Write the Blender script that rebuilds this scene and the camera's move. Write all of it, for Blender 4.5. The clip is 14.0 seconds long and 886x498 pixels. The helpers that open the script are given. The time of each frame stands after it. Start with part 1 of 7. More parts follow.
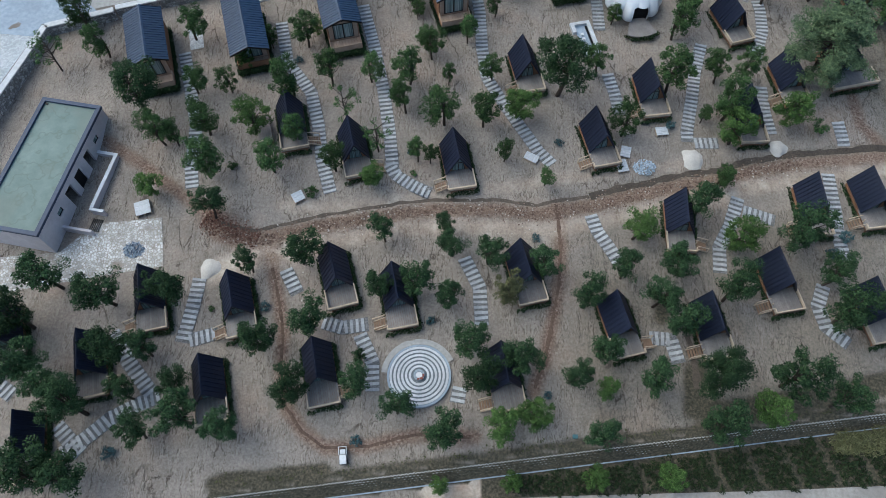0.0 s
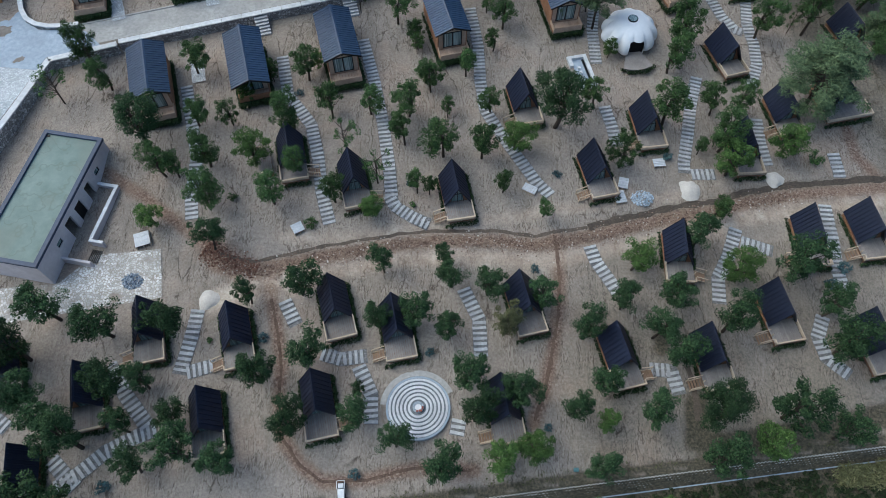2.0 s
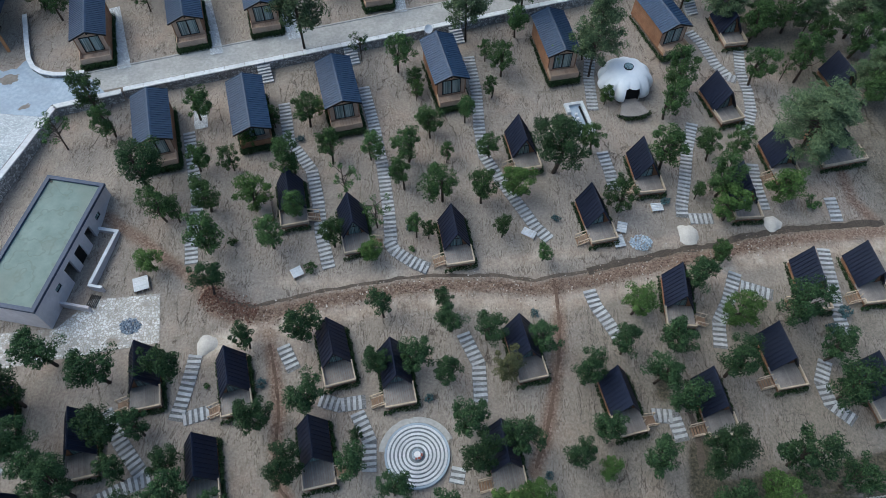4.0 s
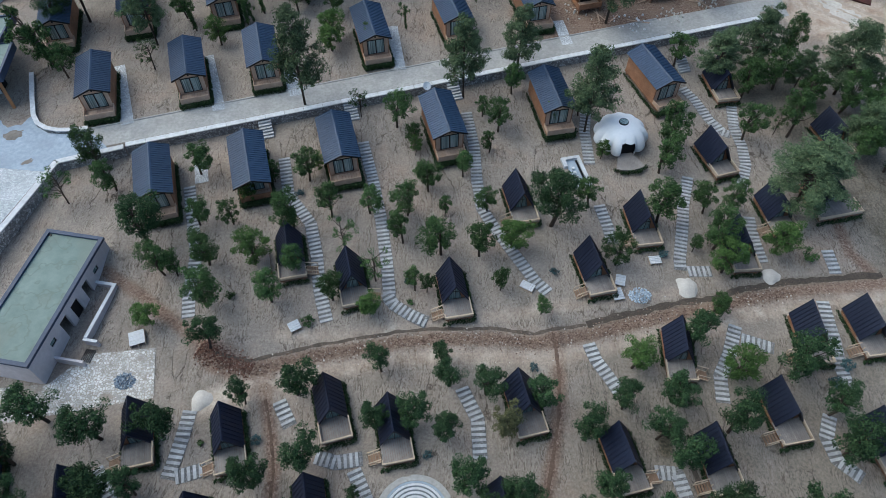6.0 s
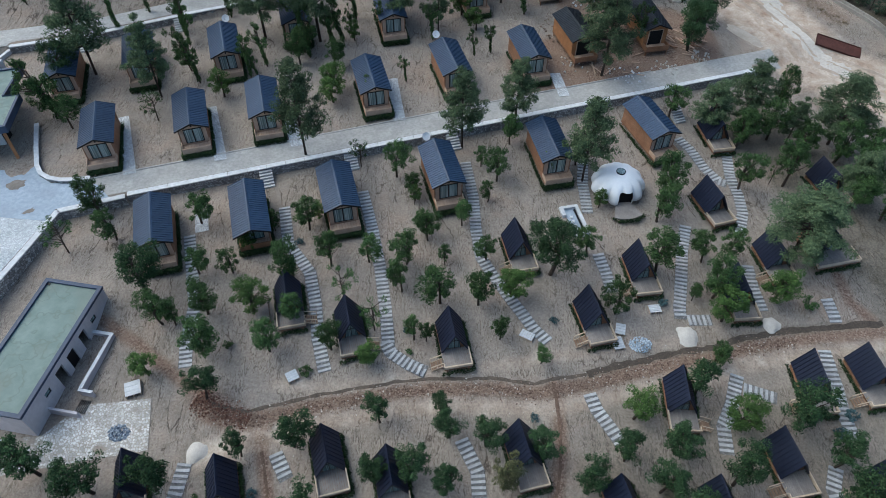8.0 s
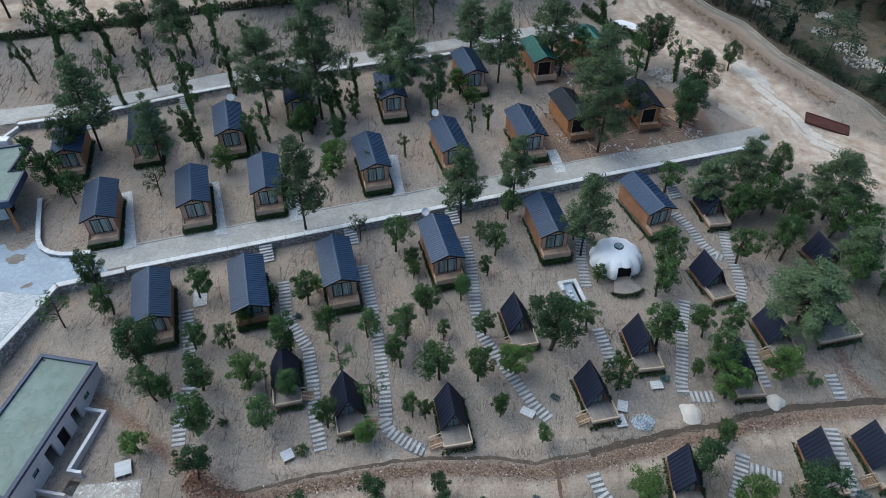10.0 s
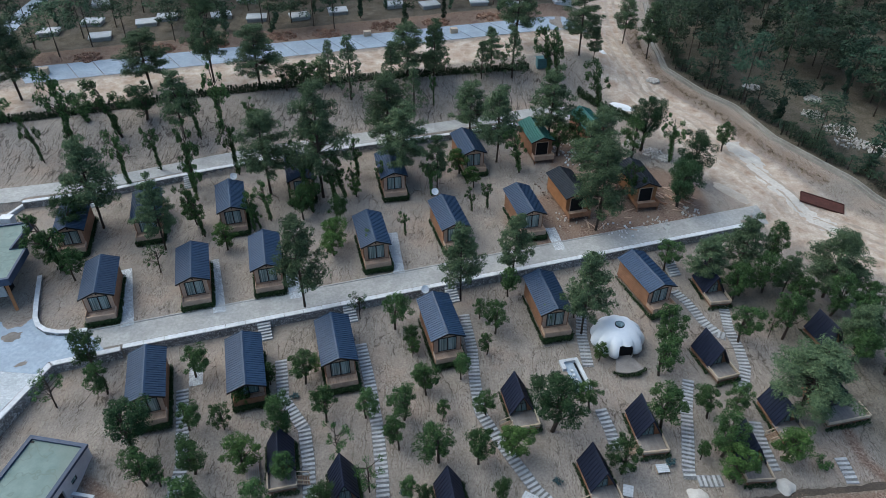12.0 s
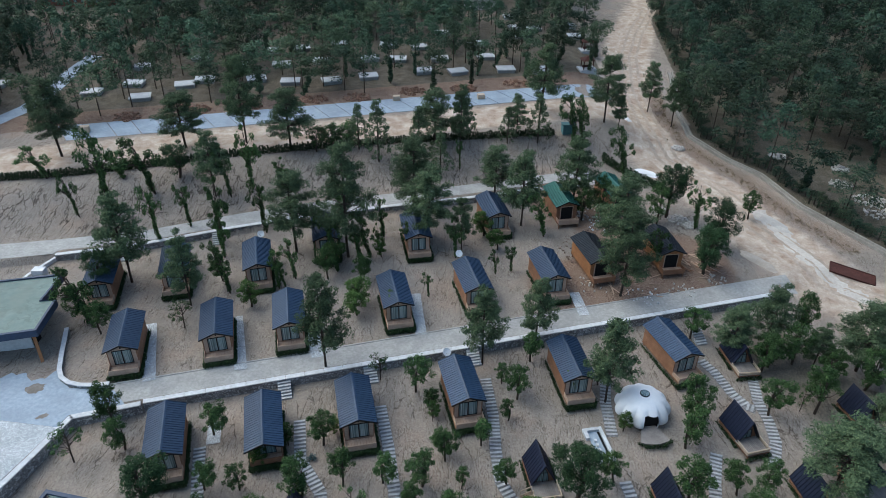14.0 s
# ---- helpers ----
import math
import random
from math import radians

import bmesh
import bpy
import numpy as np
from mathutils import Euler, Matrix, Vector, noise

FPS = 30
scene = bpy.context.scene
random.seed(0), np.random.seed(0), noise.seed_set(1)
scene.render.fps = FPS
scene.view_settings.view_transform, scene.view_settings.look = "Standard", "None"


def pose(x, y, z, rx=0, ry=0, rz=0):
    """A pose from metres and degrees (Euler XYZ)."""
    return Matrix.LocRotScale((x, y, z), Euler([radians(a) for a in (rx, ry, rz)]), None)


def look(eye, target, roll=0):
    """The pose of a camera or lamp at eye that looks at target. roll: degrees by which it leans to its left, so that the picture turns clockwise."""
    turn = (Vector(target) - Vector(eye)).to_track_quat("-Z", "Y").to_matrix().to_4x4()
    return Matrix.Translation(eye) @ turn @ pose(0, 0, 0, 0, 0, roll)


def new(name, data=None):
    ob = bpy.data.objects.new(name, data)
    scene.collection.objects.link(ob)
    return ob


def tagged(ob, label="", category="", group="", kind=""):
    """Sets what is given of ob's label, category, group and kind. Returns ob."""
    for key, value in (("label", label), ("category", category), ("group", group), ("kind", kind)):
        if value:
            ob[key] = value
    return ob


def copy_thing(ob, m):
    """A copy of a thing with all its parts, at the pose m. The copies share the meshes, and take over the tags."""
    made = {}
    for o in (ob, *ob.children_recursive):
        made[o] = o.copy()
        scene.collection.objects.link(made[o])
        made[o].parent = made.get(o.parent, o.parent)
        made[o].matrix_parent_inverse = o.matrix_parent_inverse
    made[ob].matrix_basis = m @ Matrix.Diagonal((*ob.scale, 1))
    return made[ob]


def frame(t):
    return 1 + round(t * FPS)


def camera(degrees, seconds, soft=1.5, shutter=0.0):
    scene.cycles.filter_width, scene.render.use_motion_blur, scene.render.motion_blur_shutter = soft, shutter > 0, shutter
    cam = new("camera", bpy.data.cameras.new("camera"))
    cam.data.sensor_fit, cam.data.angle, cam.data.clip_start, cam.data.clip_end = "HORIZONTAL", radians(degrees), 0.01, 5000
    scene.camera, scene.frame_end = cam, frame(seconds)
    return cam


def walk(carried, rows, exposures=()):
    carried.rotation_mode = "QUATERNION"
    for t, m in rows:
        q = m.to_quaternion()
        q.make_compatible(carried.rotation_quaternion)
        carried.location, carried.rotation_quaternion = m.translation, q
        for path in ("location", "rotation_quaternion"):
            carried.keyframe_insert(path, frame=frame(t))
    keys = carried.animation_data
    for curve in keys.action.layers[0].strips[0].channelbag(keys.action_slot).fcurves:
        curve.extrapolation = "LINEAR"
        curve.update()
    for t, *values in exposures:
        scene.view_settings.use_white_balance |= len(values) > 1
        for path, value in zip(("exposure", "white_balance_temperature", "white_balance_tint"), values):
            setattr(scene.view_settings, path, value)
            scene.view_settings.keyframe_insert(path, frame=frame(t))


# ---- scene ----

cam = camera(65.37, 14.0, soft=0.8)
ROWS = [
    (0.0, 0.020, -0.053, 54.006, 26.036, -0.051, -0.142),
    (0.5, 0.004, -0.098, 54.005, 26.755, -0.077, -0.160),
    (1.0, 0.021, -0.067, 54.024, 27.376, -0.088, -0.174),
    (1.5, -0.025, -0.046, 54.063, 28.015, -0.115, -0.242),
    (2.0, -0.053, -0.002, 54.087, 28.523, -0.153, -0.264),
    (2.5, -0.005, -0.029, 54.112, 29.074, -0.121, -0.268),
    (3.0, -0.029, -0.015, 54.097, 29.780, -0.150, -0.311),
    (3.2, -0.029, -0.025, 54.087, 30.160, -0.150, -0.321),
    (5.3, -0.010, 0.109, 54.158, 35.482, -0.177, -0.401),
    (5.5, -0.000, 0.109, 54.138, 35.822, -0.187, -0.441),
    (6.0, 0.056, 0.108, 54.089, 36.519, -0.150, -0.442),
    (6.5, 0.033, 0.128, 54.119, 37.332, -0.166, -0.484),
    (7.0, 0.065, 0.131, 54.154, 38.280, -0.163, -0.473),
    (7.5, 0.024, 0.175, 54.214, 39.311, -0.177, -0.534),
    (8.0, 0.040, 0.213, 54.219, 40.421, -0.190, -0.523),
    (8.2, 0.030, 0.233, 54.259, 40.931, -0.210, -0.533),
    (10.3, -0.078, 0.557, 54.521, 47.203, -0.341, -0.621),
    (10.5, -0.088, 0.587, 54.531, 47.823, -0.351, -0.621),
    (11.0, -0.084, 0.579, 54.504, 49.446, -0.358, -0.632),
    (11.5, -0.050, 0.667, 54.563, 50.972, -0.346, -0.617),
    (12.0, -0.078, 0.740, 54.633, 52.517, -0.388, -0.617),
    (12.5, -0.026, 0.801, 54.727, 54.225, -0.369, -0.590),
    (13.0, -0.036, 0.781, 54.706, 55.323, -0.385, -0.448),
    (13.5, -0.073, 0.806, 54.785, 56.244, -0.392, 0.377),
    (14.0, -0.135, 0.850, 54.811, 57.487, -0.404, 1.719),
]
walk(cam, [(t, pose(x, y, z, rx, ry, rz)) for t, x, y, z, rx, ry, rz in ROWS], exposures=[(0, 0.49, 5800, 0), (14, 0.5, 5770, 0)])

# ---- sky and sun: an overcast evening ----
world = bpy.data.worlds.new("sky")
scene.world = world
world.use_nodes = True
wn = world.node_tree.nodes
sky = wn.new("ShaderNodeTexSky")
sky.sky_type, sky.sun_disc = "NISHITA", False
sky.sun_elevation, sky.sun_rotation = radians(48), radians(-60)
sky.air_density, sky.dust_density, sky.ozone_density = 1.0, 4.0, 1.2
world.node_tree.links.new(sky.outputs[0], wn["Background"].inputs[0])
wn["Background"].inputs[1].default_value = 0.15
sun = bpy.data.lights.new("sun", "SUN")
sun.energy, sun.angle, sun.color = 0.75, radians(35), (1.0, 0.95, 0.9)
sun_ob = new("sun", sun)
sun_ob.matrix_basis = look((-40, 30, 80), (0, 40, 0))


# ---- materials ----
def material(name, rough=0.8, metal=0.0, spec=0.3):
    m = bpy.data.materials.new(name)
    m.use_nodes = True
    b = m.node_tree.nodes["Principled BSDF"]
    b.inputs["Roughness"].default_value = rough
    b.inputs["Metallic"].default_value = metal
    b.inputs["Specular IOR Level"].default_value = spec
    return m, m.node_tree.nodes, m.node_tree.links, b


def nz(nodes, links, scale, detail=4.0, coord=None, stretch=None, rough=0.6):
    tex = nodes.new("ShaderNodeTexNoise")
    tex.inputs["Scale"].default_value, tex.inputs["Detail"].default_value = scale, detail
    tex.inputs["Roughness"].default_value = rough
    if coord is None:
        coord = nodes.new("ShaderNodeTexCoord").outputs["Object"]
    if stretch:
        mp = nodes.new("ShaderNodeMapping")
        mp.inputs["Rotation"].default_value = (0, 0, stretch[3]) if len(stretch) > 3 else (0, 0, 0)
        mp.inputs["Scale"].default_value = stretch[:3]
        links.new(coord, mp.inputs["Vector"])
        coord = mp.outputs[0]
    links.new(coord, tex.inputs["Vector"])
    return tex.outputs["Fac"]


def ramp_node(nodes, links, fac, stops):
    r = nodes.new("ShaderNodeValToRGB")
    e = r.color_ramp.elements
    while len(e) < len(stops):
        e.new(0.5)
    for el, (p, c) in zip(e, stops):
        el.position, el.color = p, (*c, 1) if len(c) == 3 else c
    links.new(fac, r.inputs["Fac"])
    return r.outputs["Color"]


def mixc(nodes, links, fac, a, b, kind="MIX"):
    m = nodes.new("ShaderNodeMix")
    m.data_type, m.blend_type = "RGBA", kind
    for sock, v in ((m.inputs["Factor"], fac), (m.inputs[6], a), (m.inputs[7], b)):
        if isinstance(v, (int, float)):
            sock.default_value = v
        elif isinstance(v, tuple):
            sock.default_value = (*v, 1)
        else:
            links.new(v, sock)
    return m.outputs[2]


def bumped(nodes, links, bsdf, height, strength=0.4, dist=0.03):
    b = nodes.new("ShaderNodeBump")
    b.inputs["Strength"].default_value, b.inputs["Distance"].default_value = strength, dist
    links.new(height, b.inputs["Height"])
    links.new(b.outputs[0], bsdf.inputs["Normal"])


def mottled(name, dark, light, scale=6.0, rough=0.8, metal=0.0, spec=0.3, stretch=None, vary=0.25, bump=0.3, dist=0.01):
    """A surface with grain, larger stains and a little difference from piece to piece."""
    m, n, l, b = material(name, rough, metal, spec)
    fine = nz(n, l, scale, 6, stretch=stretch)
    wide = nz(n, l, scale * 0.12, 3)
    col = ramp_node(n, l, fine, [(0.3, dark), (0.7, light)])
    col = mixc(n, l, ramp_node(n, l, wide, [(0.35, (0.0,) * 3), (0.7, (0.55,) * 3)]), col, tuple(0.72 * c for c in dark))
    info = n.new("ShaderNodeObjectInfo")
    hsv = n.new("ShaderNodeHueSaturation")
    mr = n.new("ShaderNodeMapRange")
    mr.inputs["To Min"].default_value, mr.inputs["To Max"].default_value = 1 - vary, 1 + vary
    l.new(info.outputs["Random"], mr.inputs["Value"])
    l.new(mr.outputs[0], hsv.inputs["Value"])
    l.new(col, hsv.inputs["Color"])
    l.new(hsv.outputs[0], b.inputs["Base Color"])
    if bump:
        bumped(n, l, b, fine, bump, dist)
    return m


def piled(name, dark, light):
    """Loose stones: each piece its own shade."""
    m, n, l, b = material(name, 0.9, 0, 0.2)
    geo = n.new("ShaderNodeNewGeometry")
    col = ramp_node(n, l, geo.outputs["Random Per Island"], [(0.0, dark), (1.0, light)])
    col = mixc(n, l, 0.4, col, ramp_node(n, l, nz(n, l, 14, 4), [(0.3, (0.3,) * 3), (0.7, (0.7,) * 3)]), "OVERLAY")
    l.new(col, b.inputs["Base Color"])
    return m


def leafy(name, dark, light, vary=0.3, tint=False):
    m, n, l, b = material(name, 0.7, 0, 0.08)
    geo = n.new("ShaderNodeNewGeometry")
    col = ramp_node(n, l, geo.outputs["Random Per Island"], [(0.0, dark), (0.6, tuple((a + c) / 2 for a, c in zip(dark, light))), (1.0, light)])
    info = n.new("ShaderNodeObjectInfo")
    hsv = n.new("ShaderNodeHueSaturation")
    mr = n.new("ShaderNodeMapRange")
    mr.inputs["To Min"].default_value, mr.inputs["To Max"].default_value = 1 - vary, 1 + vary
    l.new(info.outputs["Random"], mr.inputs["Value"])
    l.new(mr.outputs[0], hsv.inputs["Value"])
    l.new(col, hsv.inputs["Color"])
    out = hsv.outputs[0]
    if tint:
        # trees of a wood differ in age and kind
        att = n.new("ShaderNodeVertexColor")
        att.layer_name = "tint"
        out = mixc(n, l, 1.0, out, att.outputs["Color"], "MULTIPLY")
    l.new(out, b.inputs["Base Color"])
    return m


def ground_material():
    m, n, l, b = material("soil", 0.95, 0, 0.1)
    zone = n.new("ShaderNodeVertexColor")
    zone.layer_name = "zone"
    sep = n.new("ShaderNodeSeparateColor")
    l.new(zone.outputs[0], sep.inputs[0])
    fine = nz(n, l, 5.0, 8)
    mid = nz(n, l, 0.55, 6)
    wide = nz(n, l, 0.09, 4)
    grit = nz(n, l, 22.0, 3)
    rill = nz(n, l, 1.0, 5, stretch=(1.5, 0.3, 1, radians(-14)), rough=0.65)
    co = n.new("ShaderNodeTexCoord").outputs["Object"]
    warp = n.new("ShaderNodeTexNoise")
    warp.inputs["Scale"].default_value, warp.inputs["Detail"].default_value = 0.75, 7.0
    warp.inputs["Roughness"].default_value = 0.65
    l.new(co, warp.inputs["Vector"])

    def cracks(bend, turn, sx, sy, width, where, lo, hi):
        """Mask of thin branching rain rills, in patches; their shade is coloured by it."""
        mp = n.new("ShaderNodeMapping")
        mp.inputs["Rotation"].default_value, mp.inputs["Scale"].default_value = (0, 0, radians(turn)), (sx, sy, 1)
        l.new(mixc(n, l, bend, co, warp.outputs["Color"], "ADD"), mp.inputs["Vector"])
        vor = n.new("ShaderNodeTexVoronoi")
        vor.feature = "DISTANCE_TO_EDGE"
        vor.inputs["Scale"].default_value = 1.0
        l.new(mp.outputs[0], vor.inputs["Vector"])
        line = ramp_node(n, l, vor.outputs["Distance"], [(0.0, (1,) * 3), (width * 0.45, (0.8,) * 3), (width, (0,) * 3)])
        return mixc(n, l, 1.0, line, ramp_node(n, l, nz(n, l, where, 4), [(lo, (0.0,) * 3), (hi, (1.0,) * 3)]), "MULTIPLY")

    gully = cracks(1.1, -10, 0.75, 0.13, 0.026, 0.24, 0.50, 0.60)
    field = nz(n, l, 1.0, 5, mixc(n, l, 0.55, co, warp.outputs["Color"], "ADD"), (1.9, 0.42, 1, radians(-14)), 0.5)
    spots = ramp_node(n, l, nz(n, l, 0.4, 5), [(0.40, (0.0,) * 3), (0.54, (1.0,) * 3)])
    crack_shade = mixc(n, l, 1.0, ramp_node(n, l, field, [(0.452, (0,) * 3), (0.474, (1,) * 3), (0.492, (0,) * 3)]), spots, "MULTIPLY")
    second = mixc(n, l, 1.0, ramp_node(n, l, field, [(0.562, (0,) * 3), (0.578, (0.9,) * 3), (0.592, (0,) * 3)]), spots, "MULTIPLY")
    crack_shade = mixc(n, l, 1.0, crack_shade, second, "LIGHTEN")
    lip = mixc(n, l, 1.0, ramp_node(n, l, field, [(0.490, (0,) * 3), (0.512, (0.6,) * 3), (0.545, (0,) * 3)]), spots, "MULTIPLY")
    wash_shade = ramp_node(n, l, nz(n, l, 1.0, 2, mixc(n, l, 0.8, co, warp.outputs["Color"], "ADD"), (0.95, 0.07, 1, radians(-10)), 0.5), [(0.455, (0,) * 3), (0.485, (1,) * 3), (0.52, (0,) * 3)])
    wash_shade = mixc(n, l, 1.0, wash_shade, ramp_node(n, l, nz(n, l, 0.22, 3), [(0.36, (0.3,) * 3), (0.52, (1.0,) * 3)]), "MULTIPLY")
    wash_shade = mixc(n, l, zone.outputs["Alpha"], (0, 0, 0), wash_shade)
    soil = ramp_node(n, l, mid, [(0.25, (0.186, 0.158, 0.131)), (0.5, (0.244, 0.212, 0.177)), (0.78, (0.302, 0.262, 0.222))])
    soil = mixc(n, l, ramp_node(n, l, wide, [(0.38, (0,) * 3), (0.62, (0.6,) * 3)]), soil, (0.272, 0.241, 0.213))
    soil = mixc(n, l, ramp_node(n, l, nz(n, l, 0.14, 5), [(0.52, (0,) * 3), (0.66, (0.55,) * 3)]), soil, (0.315, 0.240, 0.186))
    soil = mixc(n, l, 0.42, soil, ramp_node(n, l, fine, [(0.3, (0.22,) * 3), (0.7, (0.78,) * 3)]), "OVERLAY")
    soil = mixc(n, l, 0.22, soil, ramp_node(n, l, nz(n, l, 13.0, 4), [(0.3, (0.2,) * 3), (0.7, (0.8,) * 3)]), "OVERLAY")
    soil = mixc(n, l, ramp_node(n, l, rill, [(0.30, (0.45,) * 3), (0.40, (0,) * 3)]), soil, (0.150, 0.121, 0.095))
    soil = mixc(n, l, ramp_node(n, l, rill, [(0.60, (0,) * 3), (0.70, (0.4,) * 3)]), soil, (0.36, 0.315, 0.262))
    # shade inside the rills put into the soil colour, beside paler lips
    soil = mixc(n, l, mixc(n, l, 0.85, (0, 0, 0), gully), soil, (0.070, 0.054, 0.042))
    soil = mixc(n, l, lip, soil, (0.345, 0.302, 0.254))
    soil = mixc(n, l, mixc(n, l, 0.85, (0, 0, 0), crack_shade), soil, (0.085, 0.066, 0.052))
    soil = mixc(n, l, wash_shade, soil, (0.055, 0.044, 0.036))
    stones = nz(n, l, 9.0, 4)
    red = ramp_node(n, l, fine, [(0.32, (0.082, 0.050, 0.037)), (0.5, (0.175, 0.118, 0.088)), (0.66, (0.32, 0.25, 0.20))])
    red = mixc(n, l, ramp_node(n, l, mid, [(0.42, (0,) * 3), (0.6, (0.6,) * 3)]), red, (0.22, 0.160, 0.122))
    red = mixc(n, l, ramp_node(n, l, stones, [(0.60, (0,) * 3), (0.68, (0.7,) * 3)]), red, (0.38, 0.33, 0.28))
    pale = ramp_node(n, l, mid, [(0.3, (0.31, 0.225, 0.165)), (0.5, (0.42, 0.34, 0.27)), (0.7, (0.53, 0.465, 0.39))])
    pale = mixc(n, l, 0.4, pale, ramp_node(n, l, fine, [(0.3, (0.25,) * 3), (0.7, (0.75,) * 3)]), "OVERLAY")
    # dark soil: wet ground, and shade put into the colour under trees
    damp_shade = ramp_node(n, l, fine, [(0.3, (0.035, 0.036, 0.025)), (0.5, (0.078, 0.07, 0.05)), (0.7, (0.14, 0.115, 0.083))])

    def sharp(sock, amount=0.55):
        a = n.new("ShaderNodeMath")
        a.operation = "MULTIPLY_ADD"
        l.new(mid, a.inputs[0])
        a.inputs[1].default_value = amount
        l.new(sock, a.inputs[2])
        s = n.new("ShaderNodeMapRange")
        s.interpolation_type = "SMOOTHSTEP"
        s.inputs["From Min"].default_value, s.inputs["From Max"].default_value = 0.5 * amount + 0.15, 0.5 * amount + 0.75
        l.new(a.outputs[0], s.inputs["Value"])
        return s.outputs[0]

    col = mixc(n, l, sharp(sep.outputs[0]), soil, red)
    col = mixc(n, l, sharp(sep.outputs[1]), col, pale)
    col = mixc(n, l, sharp(sep.outputs[2]), col, damp_shade)
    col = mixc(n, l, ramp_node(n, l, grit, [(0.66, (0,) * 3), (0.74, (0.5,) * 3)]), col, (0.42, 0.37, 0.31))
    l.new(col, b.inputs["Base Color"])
    h = n.new("ShaderNodeMath")
    h.operation = "ADD"
    l.new(rill, h.inputs[0])
    l.new(fine, h.inputs[1])
    cut = n.new("ShaderNodeMath")
    cut.operation = "SUBTRACT"
    l.new(h.outputs[0], cut.inputs[0])
    l.new(gully, cut.inputs[1])
    bumped(n, l, b, cut.outputs[0], 0.6, 0.12)
    return m


def stony(name, stone_a, stone_b, joint, scale, rough=0.8, bump=0.5):
    m, n, l, b = material(name, rough, 0, 0.3)
    co = n.new("ShaderNodeTexCoord").outputs["Object"]
    v = n.new("ShaderNodeTexVoronoi")
    v.inputs["Scale"].default_value = scale
    l.new(co, v.inputs["Vector"])
    e = n.new("ShaderNodeTexVoronoi")
    e.feature = "DISTANCE_TO_EDGE"
    e.inputs["Scale"].default_value = scale
    l.new(co, e.inputs["Vector"])
    bw = n.new("ShaderNodeSeparateColor")
    l.new(v.outputs["Color"], bw.inputs[0])
    col = ramp_node(n, l, bw.outputs[0], [(0.1, stone_a), (0.9, stone_b)])
    wide = nz(n, l, 0.3, 4, co)
    col = mixc(n, l, 0.6, col, ramp_node(n, l, wide, [(0.3, (0.3,) * 3), (0.7, (0.68,) * 3)]), "OVERLAY")
    edge = ramp_node(n, l, e.outputs["Distance"], [(0.03, (1,) * 3), (0.12, (0,) * 3)])
    col = mixc(n, l, edge, col, joint)
    l.new(col, b.inputs["Base Color"])
    bumped(n, l, b, ramp_node(n, l, e.outputs["Distance"], [(0.0, (0,) * 3), (0.2, (1,) * 3)]), bump, 0.03)
    return m


def yard_material():
    m = stony("sandy_cobbles", (0.36, 0.35, 0.33), (0.64, 0.64, 0.625), (0.29, 0.255, 0.215), 4.4)
    n, l = m.node_tree.nodes, m.node_tree.links
    b = n["Principled BSDF"]
    col = b.inputs["Base Color"].links[0].from_socket
    mud = ramp_node(n, l, nz(n, l, 0.42, 6), [(0.50, (0,) * 3), (0.60, (0.92,) * 3)])
    l.new(mixc(n, l, mud, col, ramp_node(n, l, nz(n, l, 4.0, 6), [(0.3, (0.20, 0.17, 0.14)), (0.7, (0.32, 0.275, 0.23))])), b.inputs["Base Color"])
    return m


def roof_membrane():
    """Weathered green membrane with dried puddle rims."""
    m = mottled("green_grey_membrane", (0.105, 0.160, 0.146), (0.165, 0.228, 0.208), 0.9, 0.5, vary=0.05, bump=0.05)
    n, l = m.node_tree.nodes, m.node_tree.links
    b = n["Principled BSDF"]
    col = b.inputs["Base Color"].links[0].from_socket
    rim = ramp_node(n, l, nz(n, l, 0.32, 3), [(0.47, (0,) * 3), (0.495, (0.5,) * 3), (0.52, (0,) * 3)])
    col = mixc(n, l, rim, col, (0.085, 0.115, 0.095))
    pool = ramp_node(n, l, nz(n, l, 0.23, 2), [(0.50, (0,) * 3), (0.60, (0.4,) * 3)])
    l.new(mixc(n, l, pool, col, (0.125, 0.155, 0.130)), b.inputs["Base Color"])
    return m


def glass_material():
    """Glass over pale drawn curtains; the light and shade of their folds is painted in."""
    m, n, l, b = material("window_glass", 0.08, 0.0, 0.8)
    fold = nz(n, l, 1.0, 2, stretch=(9.0, 9.0, 0.2))
    l.new(ramp_node(n, l, fold, [(0.35, (0.07, 0.11, 0.115)), (0.52, (0.17, 0.235, 0.235)), (0.7, (0.36, 0.44, 0.43))]), b.inputs["Base Color"])
    return m


SOIL = ground_material()
ROOF_BLUE = mottled("blue_grey_roof_sheet", (0.020, 0.041, 0.082), (0.033, 0.062, 0.118), 3, 0.45, 0.1, 0.4, vary=0.18, bump=0.05)
ROOF_NAVY = mottled("navy_roof_sheet", (0.0095, 0.014, 0.031), (0.015, 0.021, 0.044), 3, 0.5, 0.05, 0.25, vary=0.15, bump=0.05)
ROOF_BROWN = mottled("dark_shingle", (0.013, 0.017, 0.024), (0.032, 0.039, 0.05), 8, 0.75, vary=0.1)
ROOF_GREEN = mottled("green_roof_sheet", (0.025, 0.10, 0.085), (0.05, 0.16, 0.135), 3, 0.45, 0.1, vary=0.1, bump=0.05)
TIMBER = mottled("brown_timber", (0.17, 0.082, 0.044), (0.33, 0.18, 0.105), 9, 0.65, vary=0.12, stretch=(1, 0.3, 6))
TIMBER_PALE = mottled("pale_timber", (0.36, 0.25, 0.18), (0.54, 0.40, 0.30), 9, 0.7, vary=0.12, stretch=(6, 1, 1))
